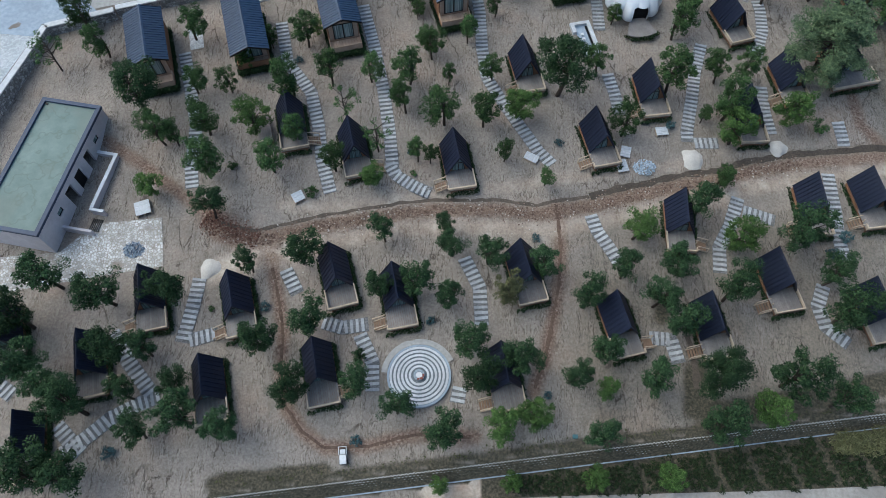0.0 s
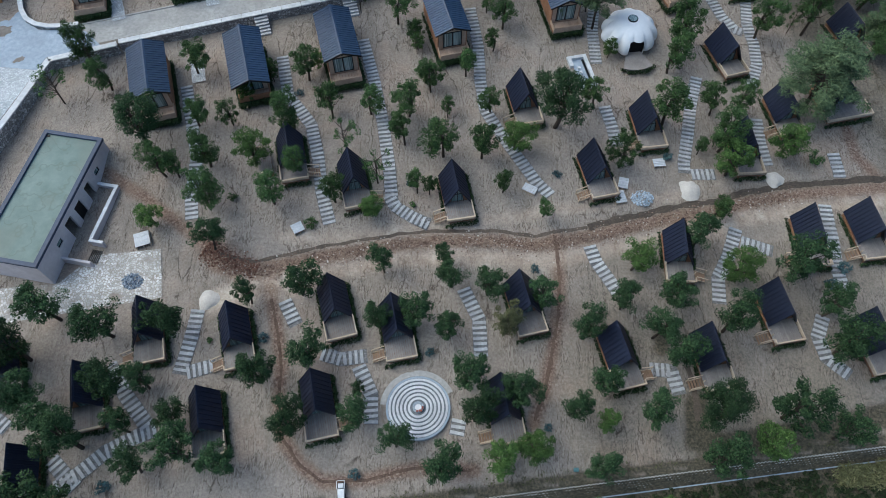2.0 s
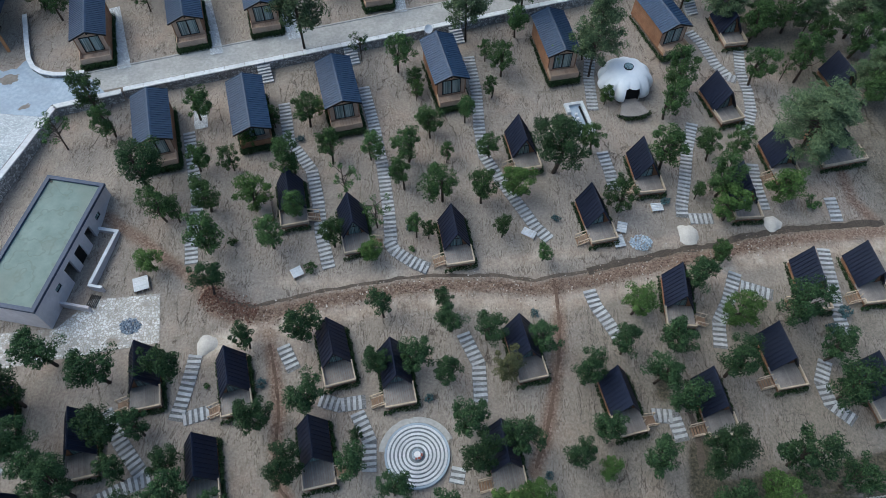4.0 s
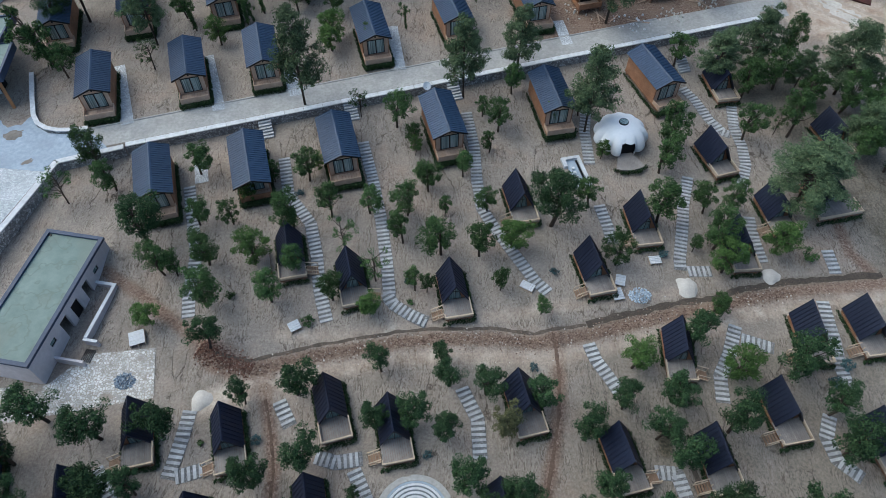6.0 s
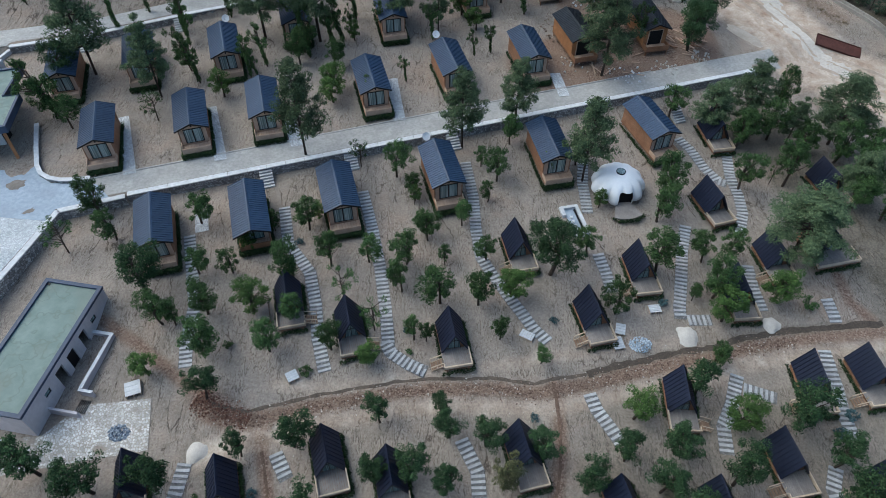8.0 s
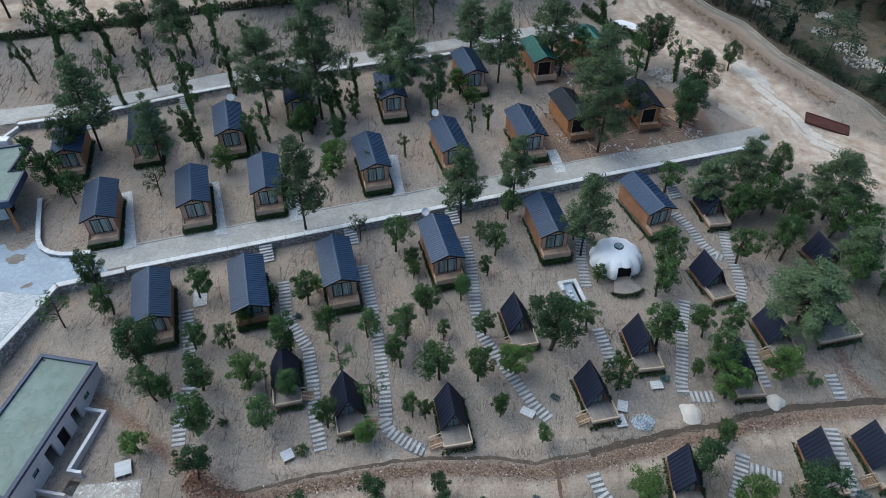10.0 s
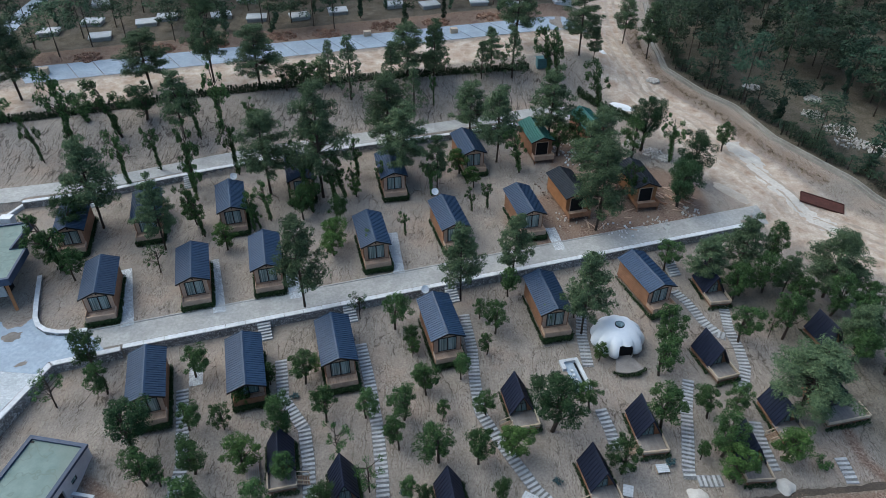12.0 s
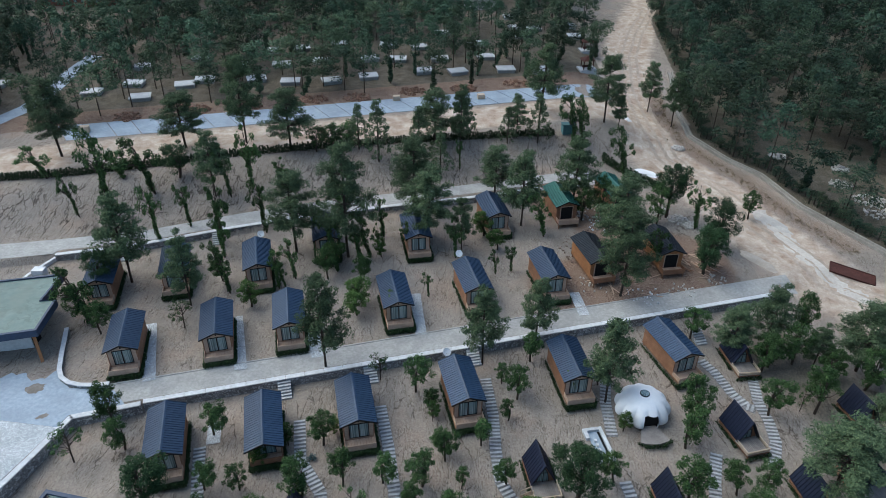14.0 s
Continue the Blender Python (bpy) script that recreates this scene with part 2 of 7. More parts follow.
TIMBER_ORANGE = mottled("orange_timber", (0.26, 0.115, 0.045), (0.42, 0.21, 0.095), 9, 0.6, vary=0.1, stretch=(1, 0.3, 6))
DECKING = mottled("grey_decking", (0.20, 0.178, 0.162), (0.33, 0.30, 0.278), 8, 0.8, vary=0.1, stretch=(5, 0.6, 1))
RAIL = mottled("bare_pine", (0.42, 0.33, 0.24), (0.60, 0.49, 0.37), 10, 0.7, vary=0.1)
FRAME = mottled("black_metal", (0.008, 0.009, 0.011), (0.016, 0.017, 0.02), 5, 0.45, 0.3, bump=0)
GLASS = glass_material()
# near-black colour that stands for the shade inside openings
INSIDE_SHADE = mottled("inside_shade", (0.006, 0.006, 0.007), (0.014, 0.013, 0.012), 4, 0.9, bump=0)
WHITE = mottled("white_paint", (0.58, 0.59, 0.60), (0.76, 0.77, 0.78), 3, 0.7, vary=0.05, bump=0.1)
CANVAS = mottled("white_canvas", (0.78, 0.79, 0.80), (0.88, 0.88, 0.88), 2, 0.65, vary=0.02, bump=0.1)
PLASTER = mottled("pinkish_plaster", (0.53, 0.485, 0.495), (0.63, 0.585, 0.595), 2.5, 0.85, vary=0.03, bump=0.1)
FLATROOF = roof_membrane()
FASCIA = mottled("slate_blue_fascia", (0.034, 0.052, 0.095), (0.05, 0.073, 0.125), 3, 0.5, vary=0.03, bump=0)
CONCRETE = mottled("lane_concrete", (0.31, 0.305, 0.29), (0.46, 0.452, 0.43), 3.5, 0.85, vary=0.04, bump=0.15)
PAVERS = mottled("blue_grey_pavers", (0.26, 0.315, 0.375), (0.37, 0.43, 0.50), 2.5, 0.75, vary=0.05, bump=0.15)
YARD = yard_material()
GRAVEL = mottled("dark_gravel", (0.15, 0.17, 0.19), (0.27, 0.29, 0.305), 14, 0.9)
RUT = mottled("rut_soil", (0.10, 0.064, 0.047), (0.215, 0.148, 0.108), 6, 0.95, bump=0.6, dist=0.04)
DUST = mottled("wheel_dust", (0.36, 0.285, 0.22), (0.54, 0.46, 0.385), 2, 0.95, vary=0.12)
TRENCH = mottled("wet_soil", (0.065, 0.052, 0.041), (0.14, 0.112, 0.088), 7, 0.9, bump=0.6, dist=0.04)
COBBLE = stony("pale_cobbles", (0.40, 0.43, 0.45), (0.62, 0.65, 0.66), (0.33, 0.345, 0.35), 6.5)
RUBBLE_WALL = stony("stone_masonry", (0.16, 0.165, 0.17), (0.42, 0.43, 0.43), (0.12, 0.117, 0.11), 4.2)
COPING = mottled("white_coping", (0.50, 0.51, 0.52), (0.70, 0.71, 0.72), 3, 0.75, vary=0.04, bump=0.1)
SLAB = mottled("path_slab", (0.33, 0.34, 0.35), (0.50, 0.51, 0.515), 6, 0.85, vary=0.14)
PATHBED = stony("path_bed", (0.13, 0.13, 0.135), (0.27, 0.27, 0.275), (0.11, 0.105, 0.095), 9)
STRIP = stony("strip_stones", (0.40, 0.42, 0.44), (0.60, 0.62, 0.63), (0.26, 0.26, 0.255), 5)
BARK = mottled("bark", (0.035, 0.026, 0.02), (0.085, 0.066, 0.052), 8, 0.95, vary=0.2)
LEAF = leafy("oak_leaf", (0.017, 0.040, 0.015), (0.090, 0.150, 0.052), 0.34)
LEAF_DEEP = leafy("deep_oak_leaf", (0.011, 0.028, 0.013), (0.060, 0.104, 0.044), 0.3)
LEAF_BRIGHT = leafy("fresh_leaf", (0.026, 0.056, 0.015), (0.098, 0.158, 0.046), 0.2)
LEAF_DULL = leafy("olive_leaf", (0.05, 0.055, 0.025), (0.12, 0.12, 0.06), 0.2)
NEEDLE = leafy("pine_needle", (0.036, 0.062, 0.033), (0.128, 0.172, 0.088), 0.22)
DARK_WOOD = leafy("dark_wood_needle", (0.022, 0.040, 0.027), (0.050, 0.078, 0.046), 0.1, True)
WOOD_LEAF = leafy("wood_needle", (0.033, 0.058, 0.036), (0.074, 0.112, 0.064), 0.1, True)
BLUEBUSH = leafy("blue_green_leaf", (0.03, 0.06, 0.065), (0.10, 0.16, 0.165), 0.2)
HEDGE = leafy("hedge_leaf", (0.012, 0.026, 0.012), (0.042, 0.068, 0.028), 0.2)
CROP = leafy("crop_leaf", (0.014, 0.026, 0.012), (0.05, 0.068, 0.03), 0.1)
# ---- helpers of shape ----
# height of the land: a gentle hillside with two terraces and a bank
CA, SA = math.cos(math.radians(16.6)), math.sin(math.radians(16.6))


def ramp(t):
    t = min(1.0, max(0.0, t))
    return t * t * (3 - 2 * t)


def land(x, y):
    v = y * CA - x * SA
    u = v - 0.04 * (x + 20)
    z = 0.06 * (min(v, 57.8) - 15)
    z += 1.0 * ramp((v - 57.9) / (0.15 + 5.0 * ramp((x - 38) / 8)))
    z += 0.025 * max(0.0, min(v, 87.0) - 62)
    z += 0.8 * ramp((u - 88.9) / (0.2 + 8.0 * ramp((x - 16) / 8)))
    z += 3.2 * ramp((u - 94.2) / 11.0) * (1 - 0.7 * ramp((x - 22) / 14))
    z += 0.02 * max(0.0, v - 112)
    # the forecourt in the west lies as high as the lane
    if v < 59.5 and x < -30:
        edge = -38.1 - 0.29 * (48.7 - y) if y < 48.7 else -38.1 + (y - 48.7) * 3.1
        z += (3.57 - z) * ramp((edge - 0.2 - x) / 0.3) * ramp((y - 20) / 12)
    # soil banked against the back of the flat-roofed building
    z += 1.0 * math.exp(-((x + 30.3) ** 2 + (y - 39.2) ** 2) / 9.0)
    # the field below the block wall
    q = y - (7.95 + 0.12 * x)
    return z - 1.1 * (1 - ramp((q + 0.9) / 0.9))


def obj(name, bm, mat, parent=None, smooth=False):
    me = bpy.data.meshes.new(name)
    bm.to_mesh(me)
    bm.free()
    for m in mat if isinstance(mat, (list, tuple)) else [mat]:
        me.materials.append(m)
    if smooth:
        me.polygons.foreach_set("use_smooth", [True] * len(me.polygons))
    ob = new(name, me)
    ob.parent = parent
    return ob


def part(name, bm, mat, parent, label="", smooth=False):
    return tagged(obj(name, bm, mat, parent, smooth), label)


def box(bm, x0, x1, y0, y1, z0, z1, m=None):
    vs = [bm.verts.new(p) for p in ((x0, y0, z0), (x1, y0, z0), (x1, y1, z0), (x0, y1, z0), (x0, y0, z1), (x1, y0, z1), (x1, y1, z1), (x0, y1, z1))]
    if m:
        for v in vs:
            v.co = m @ v.co
    for f in ((3, 2, 1, 0), (4, 5, 6, 7), (0, 1, 5, 4), (1, 2, 6, 5), (2, 3, 7, 6), (3, 0, 4, 7)):
        bm.faces.new([vs[i] for i in f])
    return bm


def boxes(*rows):
    bm = bmesh.new()
    for r in rows:
        box(bm, *r)
    return bm


def beam(bm, a, b, w, h=None):
    """A square bar from a to b."""
    a, b = Vector(a), Vector(b)
    q = (b - a).to_track_quat("X", "Z").to_matrix().to_4x4()
    h = h or w
    return box(bm, 0, (b - a).length, -w / 2, w / 2, -h / 2, h / 2, Matrix.Translation(a) @ q)


def prism(bm, pts, y0, y1):
    """A flat outline in x and z, drawn out along y."""
    a = [bm.verts.new((x, y0, z)) for x, z in pts]
    b = [bm.verts.new((x, y1, z)) for x, z in pts]
    bm.faces.new(a)
    bm.faces.new(b[::-1])
    for i in range(len(pts)):
        j = (i + 1) % len(pts)
        bm.faces.new((a[j], a[i], b[i], b[j]))
    return bm


def tube(bm, pts, radii, n=7):
    rings = []
    for i, p in enumerate(pts):
        d = (Vector(pts[min(i + 1, len(pts) - 1)]) - Vector(pts[max(i - 1, 0)])).normalized()
        q = d.to_track_quat("Z", "Y").to_matrix()
        rings.append([bm.verts.new(Vector(p) + q @ Vector((radii[i] * math.cos(6.2832 * k / n), radii[i] * math.sin(6.2832 * k / n), 0))) for k in range(n)])
    for r0, r1 in zip(rings, rings[1:]):
        for k in range(n):
            bm.faces.new((r0[k], r0[(k + 1) % n], r1[(k + 1) % n], r1[k]))
    bm.faces.new(rings[-1])
    return bm


def empty(name, label, category, group="", kind=""):
    return tagged(new(name), label, category, group, kind)


def place(ob, x, y, yaw=0.0, dz=0.0, s=1.0):
    ob.matrix_basis = pose(x, y, land(x, y) + dz, 0, 0, yaw) @ Matrix.Scale(s, 4)
    return ob


def strip(bm, pts, half, dz, step=0.5, lift=None):
    """A ribbon of ground along a line of points."""
    rows = []
    for (x0, y0), (x1, y1) in zip(pts, pts[1:]):
        n = max(1, int(math.hypot(x1 - x0, y1 - y0) / step))
        for k in range(n + (1 if (x1, y1) == pts[-1] else 0)):
            rows.append((x0 + (x1 - x0) * k / n, y0 + (y1 - y0) * k / n))
    prev = None
    for i, (x, y) in enumerate(rows):
        a, b = rows[max(i - 1, 0)], rows[min(i + 1, len(rows) - 1)]
        d = math.hypot(b[0] - a[0], b[1] - a[1]) or 1
        nx, ny = -(b[1] - a[1]) / d, (b[0] - a[0]) / d
        line = []
        for k in (-1, -0.5, 0, 0.5, 1):
            px, py = x + nx * half * k, y + ny * half * k
            line.append(bm.verts.new((px, py, (lift if lift is not None else relief(px, py)) + dz)))
        if prev:
            for k in range(4):
                bm.faces.new((prev[k], line[k], line[k + 1], prev[k + 1]))
        prev = line
    for f in bm.faces:
        if f.normal.z < 0:
            f.normal_flip()
    return bm


def spread(pts, step):
    """Points at even steps along a line, with their heading."""
    out, carry = [], 0.0
    for (x0, y0), (x1, y1) in zip(pts, pts[1:]):
        d = math.hypot(x1 - x0, y1 - y0)
        while carry < d:
            out.append((x0 + (x1 - x0) * carry / d, y0 + (y1 - y0) * carry / d, math.atan2(y1 - y0, x1 - x0)))
            carry += step
        carry -= d
    return out


def near_line(X, Y, pts):
    """Distance of grid points to a line of points."""
    best = np.full(X.shape, 1e9)
    for (x0, y0), (x1, y1) in zip(pts, pts[1:]):
        dx, dy = x1 - x0, y1 - y0
        t = np.clip(((X - x0) * dx + (Y - y0) * dy) / (dx * dx + dy * dy), 0, 1)
        best = np.minimum(best, np.hypot(X - x0 - t * dx, Y - y0 - t * dy))
    return best


# ---- ground: one sheet out to the horizon ----
TRENCH_LINE = [(-19.2, 28.5), (-16.2, 27.7), (-10.6, 29.2), (-3.8, 30.5), (-0.8, 30.8), (4.7, 30.9), (8.6, 30.4), (10.4, 30.9), (13.3, 31.3), (16.4, 32.2), (21.8, 33.5), (24.5, 33.9), (28.4, 35.0), (32.8, 35.8), (42.2, 36.7), (60, 41)]
TRACK = [(x + 0.1, y - 1.05) for x, y in TRENCH_LINE]
ROADWAY = [(x + 0.25, y - 2.7) for x, y in TRENCH_LINE[1:]]
RUTS = [
    [(10.2, 30.4), (10.3, 26.4), (10.0, 23.3), (9.0, 18.9), (8.4, 16.6), (7.3, 13.9)],
    [(-14.9, 27.4), (-14.3, 24.2), (-13.5, 21.3), (-12.9, 18.4), (-12.9, 15.7), (-12.2, 12.6), (-10.8, 10.7), (-9.0, 9.5), (-5.8, 9.6), (-1.9, 10.5), (2.5, 10.3)],
    [(39.5, 45), (39.5, 39), (41, 37)],
    [(-30.6, 36.4), (-26.7, 34.0), (-23.1, 31.2), (-21.1, 29.8), (-19.2, 28.5)],
]
DIRT_ROAD = [(60, 66), (48, 76), (43, 88), (40, 99), (34.5, 110), (33.5, 122), (34.2, 140), (37.5, 161), (42.8, 180), (52, 205), (66, 240)]
UPPER_DIRT = [(-95, 90), (-66, 98), (-40, 106), (-10, 114), (14, 121), (30, 126)]
BUILD_SITE = [(14.5, 73), (19, 75), (24, 73.5), (31, 77), (31, 80), (24, 84), (20, 92), (16, 95)]


def from_line(x, y, pts):
    best = 1e9
    for (x0, y0), (x1, y1) in zip(pts, pts[1:]):
        dx, dy = x1 - x0, y1 - y0
        t = min(1.0, max(0.0, ((x - x0) * dx + (y - y0) * dy) / (dx * dx + dy * dy)))
        best = min(best, math.hypot(x - x0 - t * dx, y - y0 - t * dy))
    return best


def relief(x, y):
    """The land with its small humps and the hollow of the track."""
    z = land(x, y)
    if not (abs(x) < 80 and -5 < y < 150):
        return z
    v = y * CA - x * SA
    if not (57.4 < v < 62 or (x < -36 and 40 < v < 62) or 87.5 < v < 95):
        z += noise.noise((x * 0.35, y * 0.35, 0)) * 0.08 + noise.noise((x * 1.1, y * 1.1, 5)) * 0.03
    if 20 < v < 45:
        z -= 0.2 * math.exp(-(from_line(x, y, TRENCH_LINE) / 0.8) ** 2)
    return z


def axis(lo, hi, step, far):
    inner = list(np.arange(lo, hi + step / 2, step))
    out, s = [], step
    while (out[-1] if out else 0) < far:
        s *= 1.35
        out.append((out[-1] if out else 0) + s)
    return np.array([lo - o for o in out[::-1]] + inner + [hi + o for o in out])


def build_ground():
    xs, ys = axis(-72, 66, 0.4, 1500), axis(0, 172, 0.4, 1500)
    X, Y = np.meshgrid(xs, ys)
    Z = np.array([[relief(x, y) for x in xs] for y in ys])
    V = Y * CA - X * SA
    red = np.exp(-(near_line(X, Y, TRACK) / 0.95) ** 2) * (0.78 + 0.3 * np.clip((-12 - X) / 6, 0, 1))
    for r in RUTS:
        red = np.maximum(red, 0.8 * np.exp(-(near_line(X, Y, r) / 0.75) ** 2))
    site = np.exp(-(near_line(X, Y, BUILD_SITE) / 5.6) ** 6)
    red = np.maximum(red, 1.1 * site)
    red = np.maximum(red, 0.85 * ((V > 124) & (V < 131) & (X < 28)))
    red = np.maximum(red, 0.3 * ((V >= 131) & (X < 30)))
    red = np.maximum(red, 0.8 * np.exp(-(near_line(X, Y, [(-20, 29), (-16.5, 26.5)]) / 1.6) ** 2))
    pale = np.exp(-(near_line(X, Y, DIRT_ROAD) / 6.0) ** 4)
    pale = np.maximum(pale, np.exp(-(near_line(X, Y, UPPER_DIRT) / 4.8) ** 4))
    verge = np.exp(-(near_line(X, Y, [(38.6, 135), (38.0, 124), (40, 114), (46, 104), (48.6, 95), (54, 84)]) / 2.3) ** 4)
    pale = pale * (1 - 0.8 * verge) * (1 - site)
    red = np.maximum(red, 0.5 * verge)
    pale = np.maximum(pale, 0.5 * np.exp(-(near_line(X, Y, ROADWAY) / 1.25) ** 2))
    pale = np.maximum(pale, 0.5 * np.exp(-(near_line(X, Y, [(-19, 24), (-16, 25), (-13, 25.6)]) / 1.6) ** 2))
    pale = np.maximum(pale, 0.45 * np.exp(-(near_line(X, Y, [(-14, 30), (-9, 30), (2, 31.5), (11, 33), (22, 34.5)]) / 1.0) ** 2))
    damp_shade = np.exp(-(near_line(X, Y, TRENCH_LINE[8:]) / 0.75) ** 2) * 0.42
    damp_shade = np.maximum(damp_shade, 0.85 * np.exp(-(near_line(X, Y, [(-17, 6.9), (-14, 7.2), (-9, 7.7)]) / 0.8) ** 4))
    damp_shade = np.maximum(damp_shade, 0.8 * np.exp(-(near_line(X, Y, [(-9, 7.4), (0, 8.5), (14, 10.2), (24, 11.4), (40, 13.3)]) / 0.45) ** 2))
    damp_shade = np.maximum(damp_shade, 0.95 * np.exp(-(near_line(X, Y, [(20.5, 15.4), (20.0, 12.6), (23, 12.2), (30, 13.4), (38, 15)]) / 1.2) ** 2))
    damp_shade = np.maximum(damp_shade, 0.8 * np.exp(-(near_line(X, Y, [(18.3, 20), (18.6, 21.5)]) / 1.0) ** 2))
    # shade of the north-eastern trees and brown grass, put into the soil colour
    damp_shade = np.maximum(damp_shade, 0.5 * np.exp(-(near_line(X, Y, [(36, 64), (43, 52), (46, 40)]) / 6.0) ** 4))
    q = Y - (7.95 + 0.12 * X)
    damp_shade = np.maximum(damp_shade, (q < -0.8) * (X > 3) * 0.9)
    damp_shade = np.maximum(damp_shade, ((q > -1.0) & (q < 0.15)) * 1.0 * (X > -26))
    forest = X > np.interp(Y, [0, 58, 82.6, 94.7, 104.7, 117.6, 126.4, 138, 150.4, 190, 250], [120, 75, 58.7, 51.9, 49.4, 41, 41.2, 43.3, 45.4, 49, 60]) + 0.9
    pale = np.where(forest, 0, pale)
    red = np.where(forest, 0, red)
    # floor of both woods: dark litter with the crowns' shade coloured in
    damp_shade = np.maximum(damp_shade, forest * 0.62)
    damp_shade = np.maximum(damp_shade, ((V > 131) & (X < 30)) * 0.55)
    pale = np.maximum(pale, np.exp(-(near_line(X, Y, [(-1, 6.6), (4.2, 6.75)]) / 0.75) ** 4))
    # low ground in the east toned a little darker
    damp_shade = np.maximum(damp_shade, 0.36 * np.clip((X - 3) / 10, 0, 1) * np.clip((34 - Y) / 6, 0, 1) * (q > 0))
    ny, nx = X.shape
    verts = np.stack([X, Y, Z], -1).reshape(-1, 3)
    idx = np.arange(nx * ny).reshape(ny, nx)
    faces = np.stack([idx[:-1, :-1], idx[:-1, 1:], idx[1:, 1:], idx[1:, :-1]], -1).reshape(-1, 4)
    me = bpy.data.meshes.new("ground")
    me.from_pydata(verts.tolist(), [], faces.tolist())
    att = me.color_attributes.new("zone", "FLOAT_COLOR", "POINT")
    cols = np.stack([red, pale, damp_shade, np.exp(-((V - 97.5) / 6.5) ** 4) * (X < 20)], -1).reshape(-1, 4)
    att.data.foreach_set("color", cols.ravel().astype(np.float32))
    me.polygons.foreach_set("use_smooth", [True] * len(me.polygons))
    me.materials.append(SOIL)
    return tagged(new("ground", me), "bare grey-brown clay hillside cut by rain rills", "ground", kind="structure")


build_ground()


def across(u0, v):
    """A place from the distances along and across the lanes."""
    return u0 * CA - v * SA, u0 * SA + v * CA


def lane_line(u0, u1, v, skew=0.0, n=40):
    return [across(u0 + (u1 - u0) * k / n, v + skew * (u0 + (u1 - u0) * k / n)) for k in range(n + 1)]


# ---- lanes, walls and forecourt ----
tagged(obj("road", strip(bmesh.new(), lane_line(-21, 63, 59.85), 1.5, 0.04), CONCRETE), "narrow pale grey concrete lane between the cabin rows", "road", kind="structure")
UPPER = [(-62, 75.6), (-52, 77.9), (-43, 80.3), (-31, 85.6), (-21.5, 89.3), (-9, 92.9), (1.5, 96), (13, 99.8), (22, 102.5)]
tagged(obj("road", strip(bmesh.new(), UPPER, 1.9, 0.04), CONCRETE), "pale concrete upper lane under the clay bank", "road", kind="structure")


def wall_run(name, pts, top, h, thick, label, coping=True):
    """A stone retaining wall with its coping stones; top: height of its crown over the lane."""
    root = empty(name, label, "retaining wall", kind="structure")
    bm = bmesh.new()
    cb = []
    for (x0, y0), (x1, y1) in zip(pts, pts[1:]):
        d = math.hypot(x1 - x0, y1 - y0)
        m = Matrix.Translation((x0, y0, 0)) @ Matrix.Rotation(math.atan2(y1 - y0, x1 - x0), 4, "Z")
        z = top((x0 + x1) / 2, (y0 + y1) / 2)
        box(bm, 0, d, -thick, 0.02, z - h, z, m)
        if coping:
            c = bmesh.new()
            box(c, 0.02, d - 0.02, -thick - 0.05, 0.2, z, z + 0.12, m)
            cb.append(c)
    part("masonry", bm, RUBBLE_WALL, root)
    for c in cb:
        part("coping_stone", c, COPING, root)
    return root


def lane_top(x, y):
    return 0.06 * 42.8 + 1.06


wall_run("wall_lower", lane_line(-16.0, 59.5, 57.95, n=37), lane_top, 1.5, 0.35, "rubble stone retaining wall with white coping beside the lane")
FORE = [(-42.5, 33), (-41.2, 37.9), (-39.6, 43.4), (-38.2, 48.6), (-35.2, 49.6), (-32.0, 50.7)]
wall_run("wall_forecourt", FORE, lane_top, 2.4, 0.35, "stone wall with white coping round the forecourt")
wall_run("wall_upper", [(-53, 75.5), (-44, 78), (-38, 80.6), (-31.6, 83.4), (-22, 87), (-10, 90.6), (1, 93.5), (12.6, 97.3)], lambda x, y: land(x - 0.4, y + 1.4) + 0.05, 1.5, 0.35, "rubble stone retaining wall below the upper lane")


def sheet(name, poly, z, mat, label, category, dz=0.0, step=1.0):
    """A paved patch inside an outline, following the land unless z is given."""
    bm = bmesh.new()
    vs = [bm.verts.new((x, y, 0)) for x, y in poly]
    f = bm.faces.new(vs)
    if f.normal.z < 0:
        f.normal_flip()
    if z is None:
        xs = [p[0] for p in poly]
        ys = [p[1] for p in poly]
        for lo, hi, no in ((min(xs), max(xs), (1, 0, 0)), (min(ys), max(ys), (0, 1, 0))):
            k = lo + step
            while k < hi:
                bmesh.ops.bisect_plane(bm, geom=bm.verts[:] + bm.edges[:] + bm.faces[:], plane_co=(k * no[0], k * no[1], 0), plane_no=no)
                k += step
    for v in bm.verts:
        v.co.z = (relief(v.co.x, v.co.y) if z is None else z) + dz
    bm.normal_update()
    for f in bm.faces:
        if f.normal.z < 0:
            f.normal_flip()
    return tagged(obj(name, bm, mat), label, category, kind="structure")


FZ = lane_top(0, 0) - 0.03
sheet("pavement", [(-75, 30), (-43.3, 33), (-41.6, 37.9), (-40, 43.4), (-38.9, 47.2), (-46, 48.0), (-75, 46)], FZ + 0.03, COBBLE, "forecourt of pale rounded cobbles", "pavement")
sheet("pavement", [(-75, 46), (-46, 48.0), (-38.9, 47.2), (-38.5, 48.8), (-35.2, 49.9), (-33.5, 50.4), (-35.5, 52.4), (-40.3, 52.6), (-42.2, 54.3), (-44.3, 61), (-46.5, 64), (-75, 62)], FZ + 0.045, PAVERS, "forecourt of blue-grey pavers with muddy stains", "pavement")
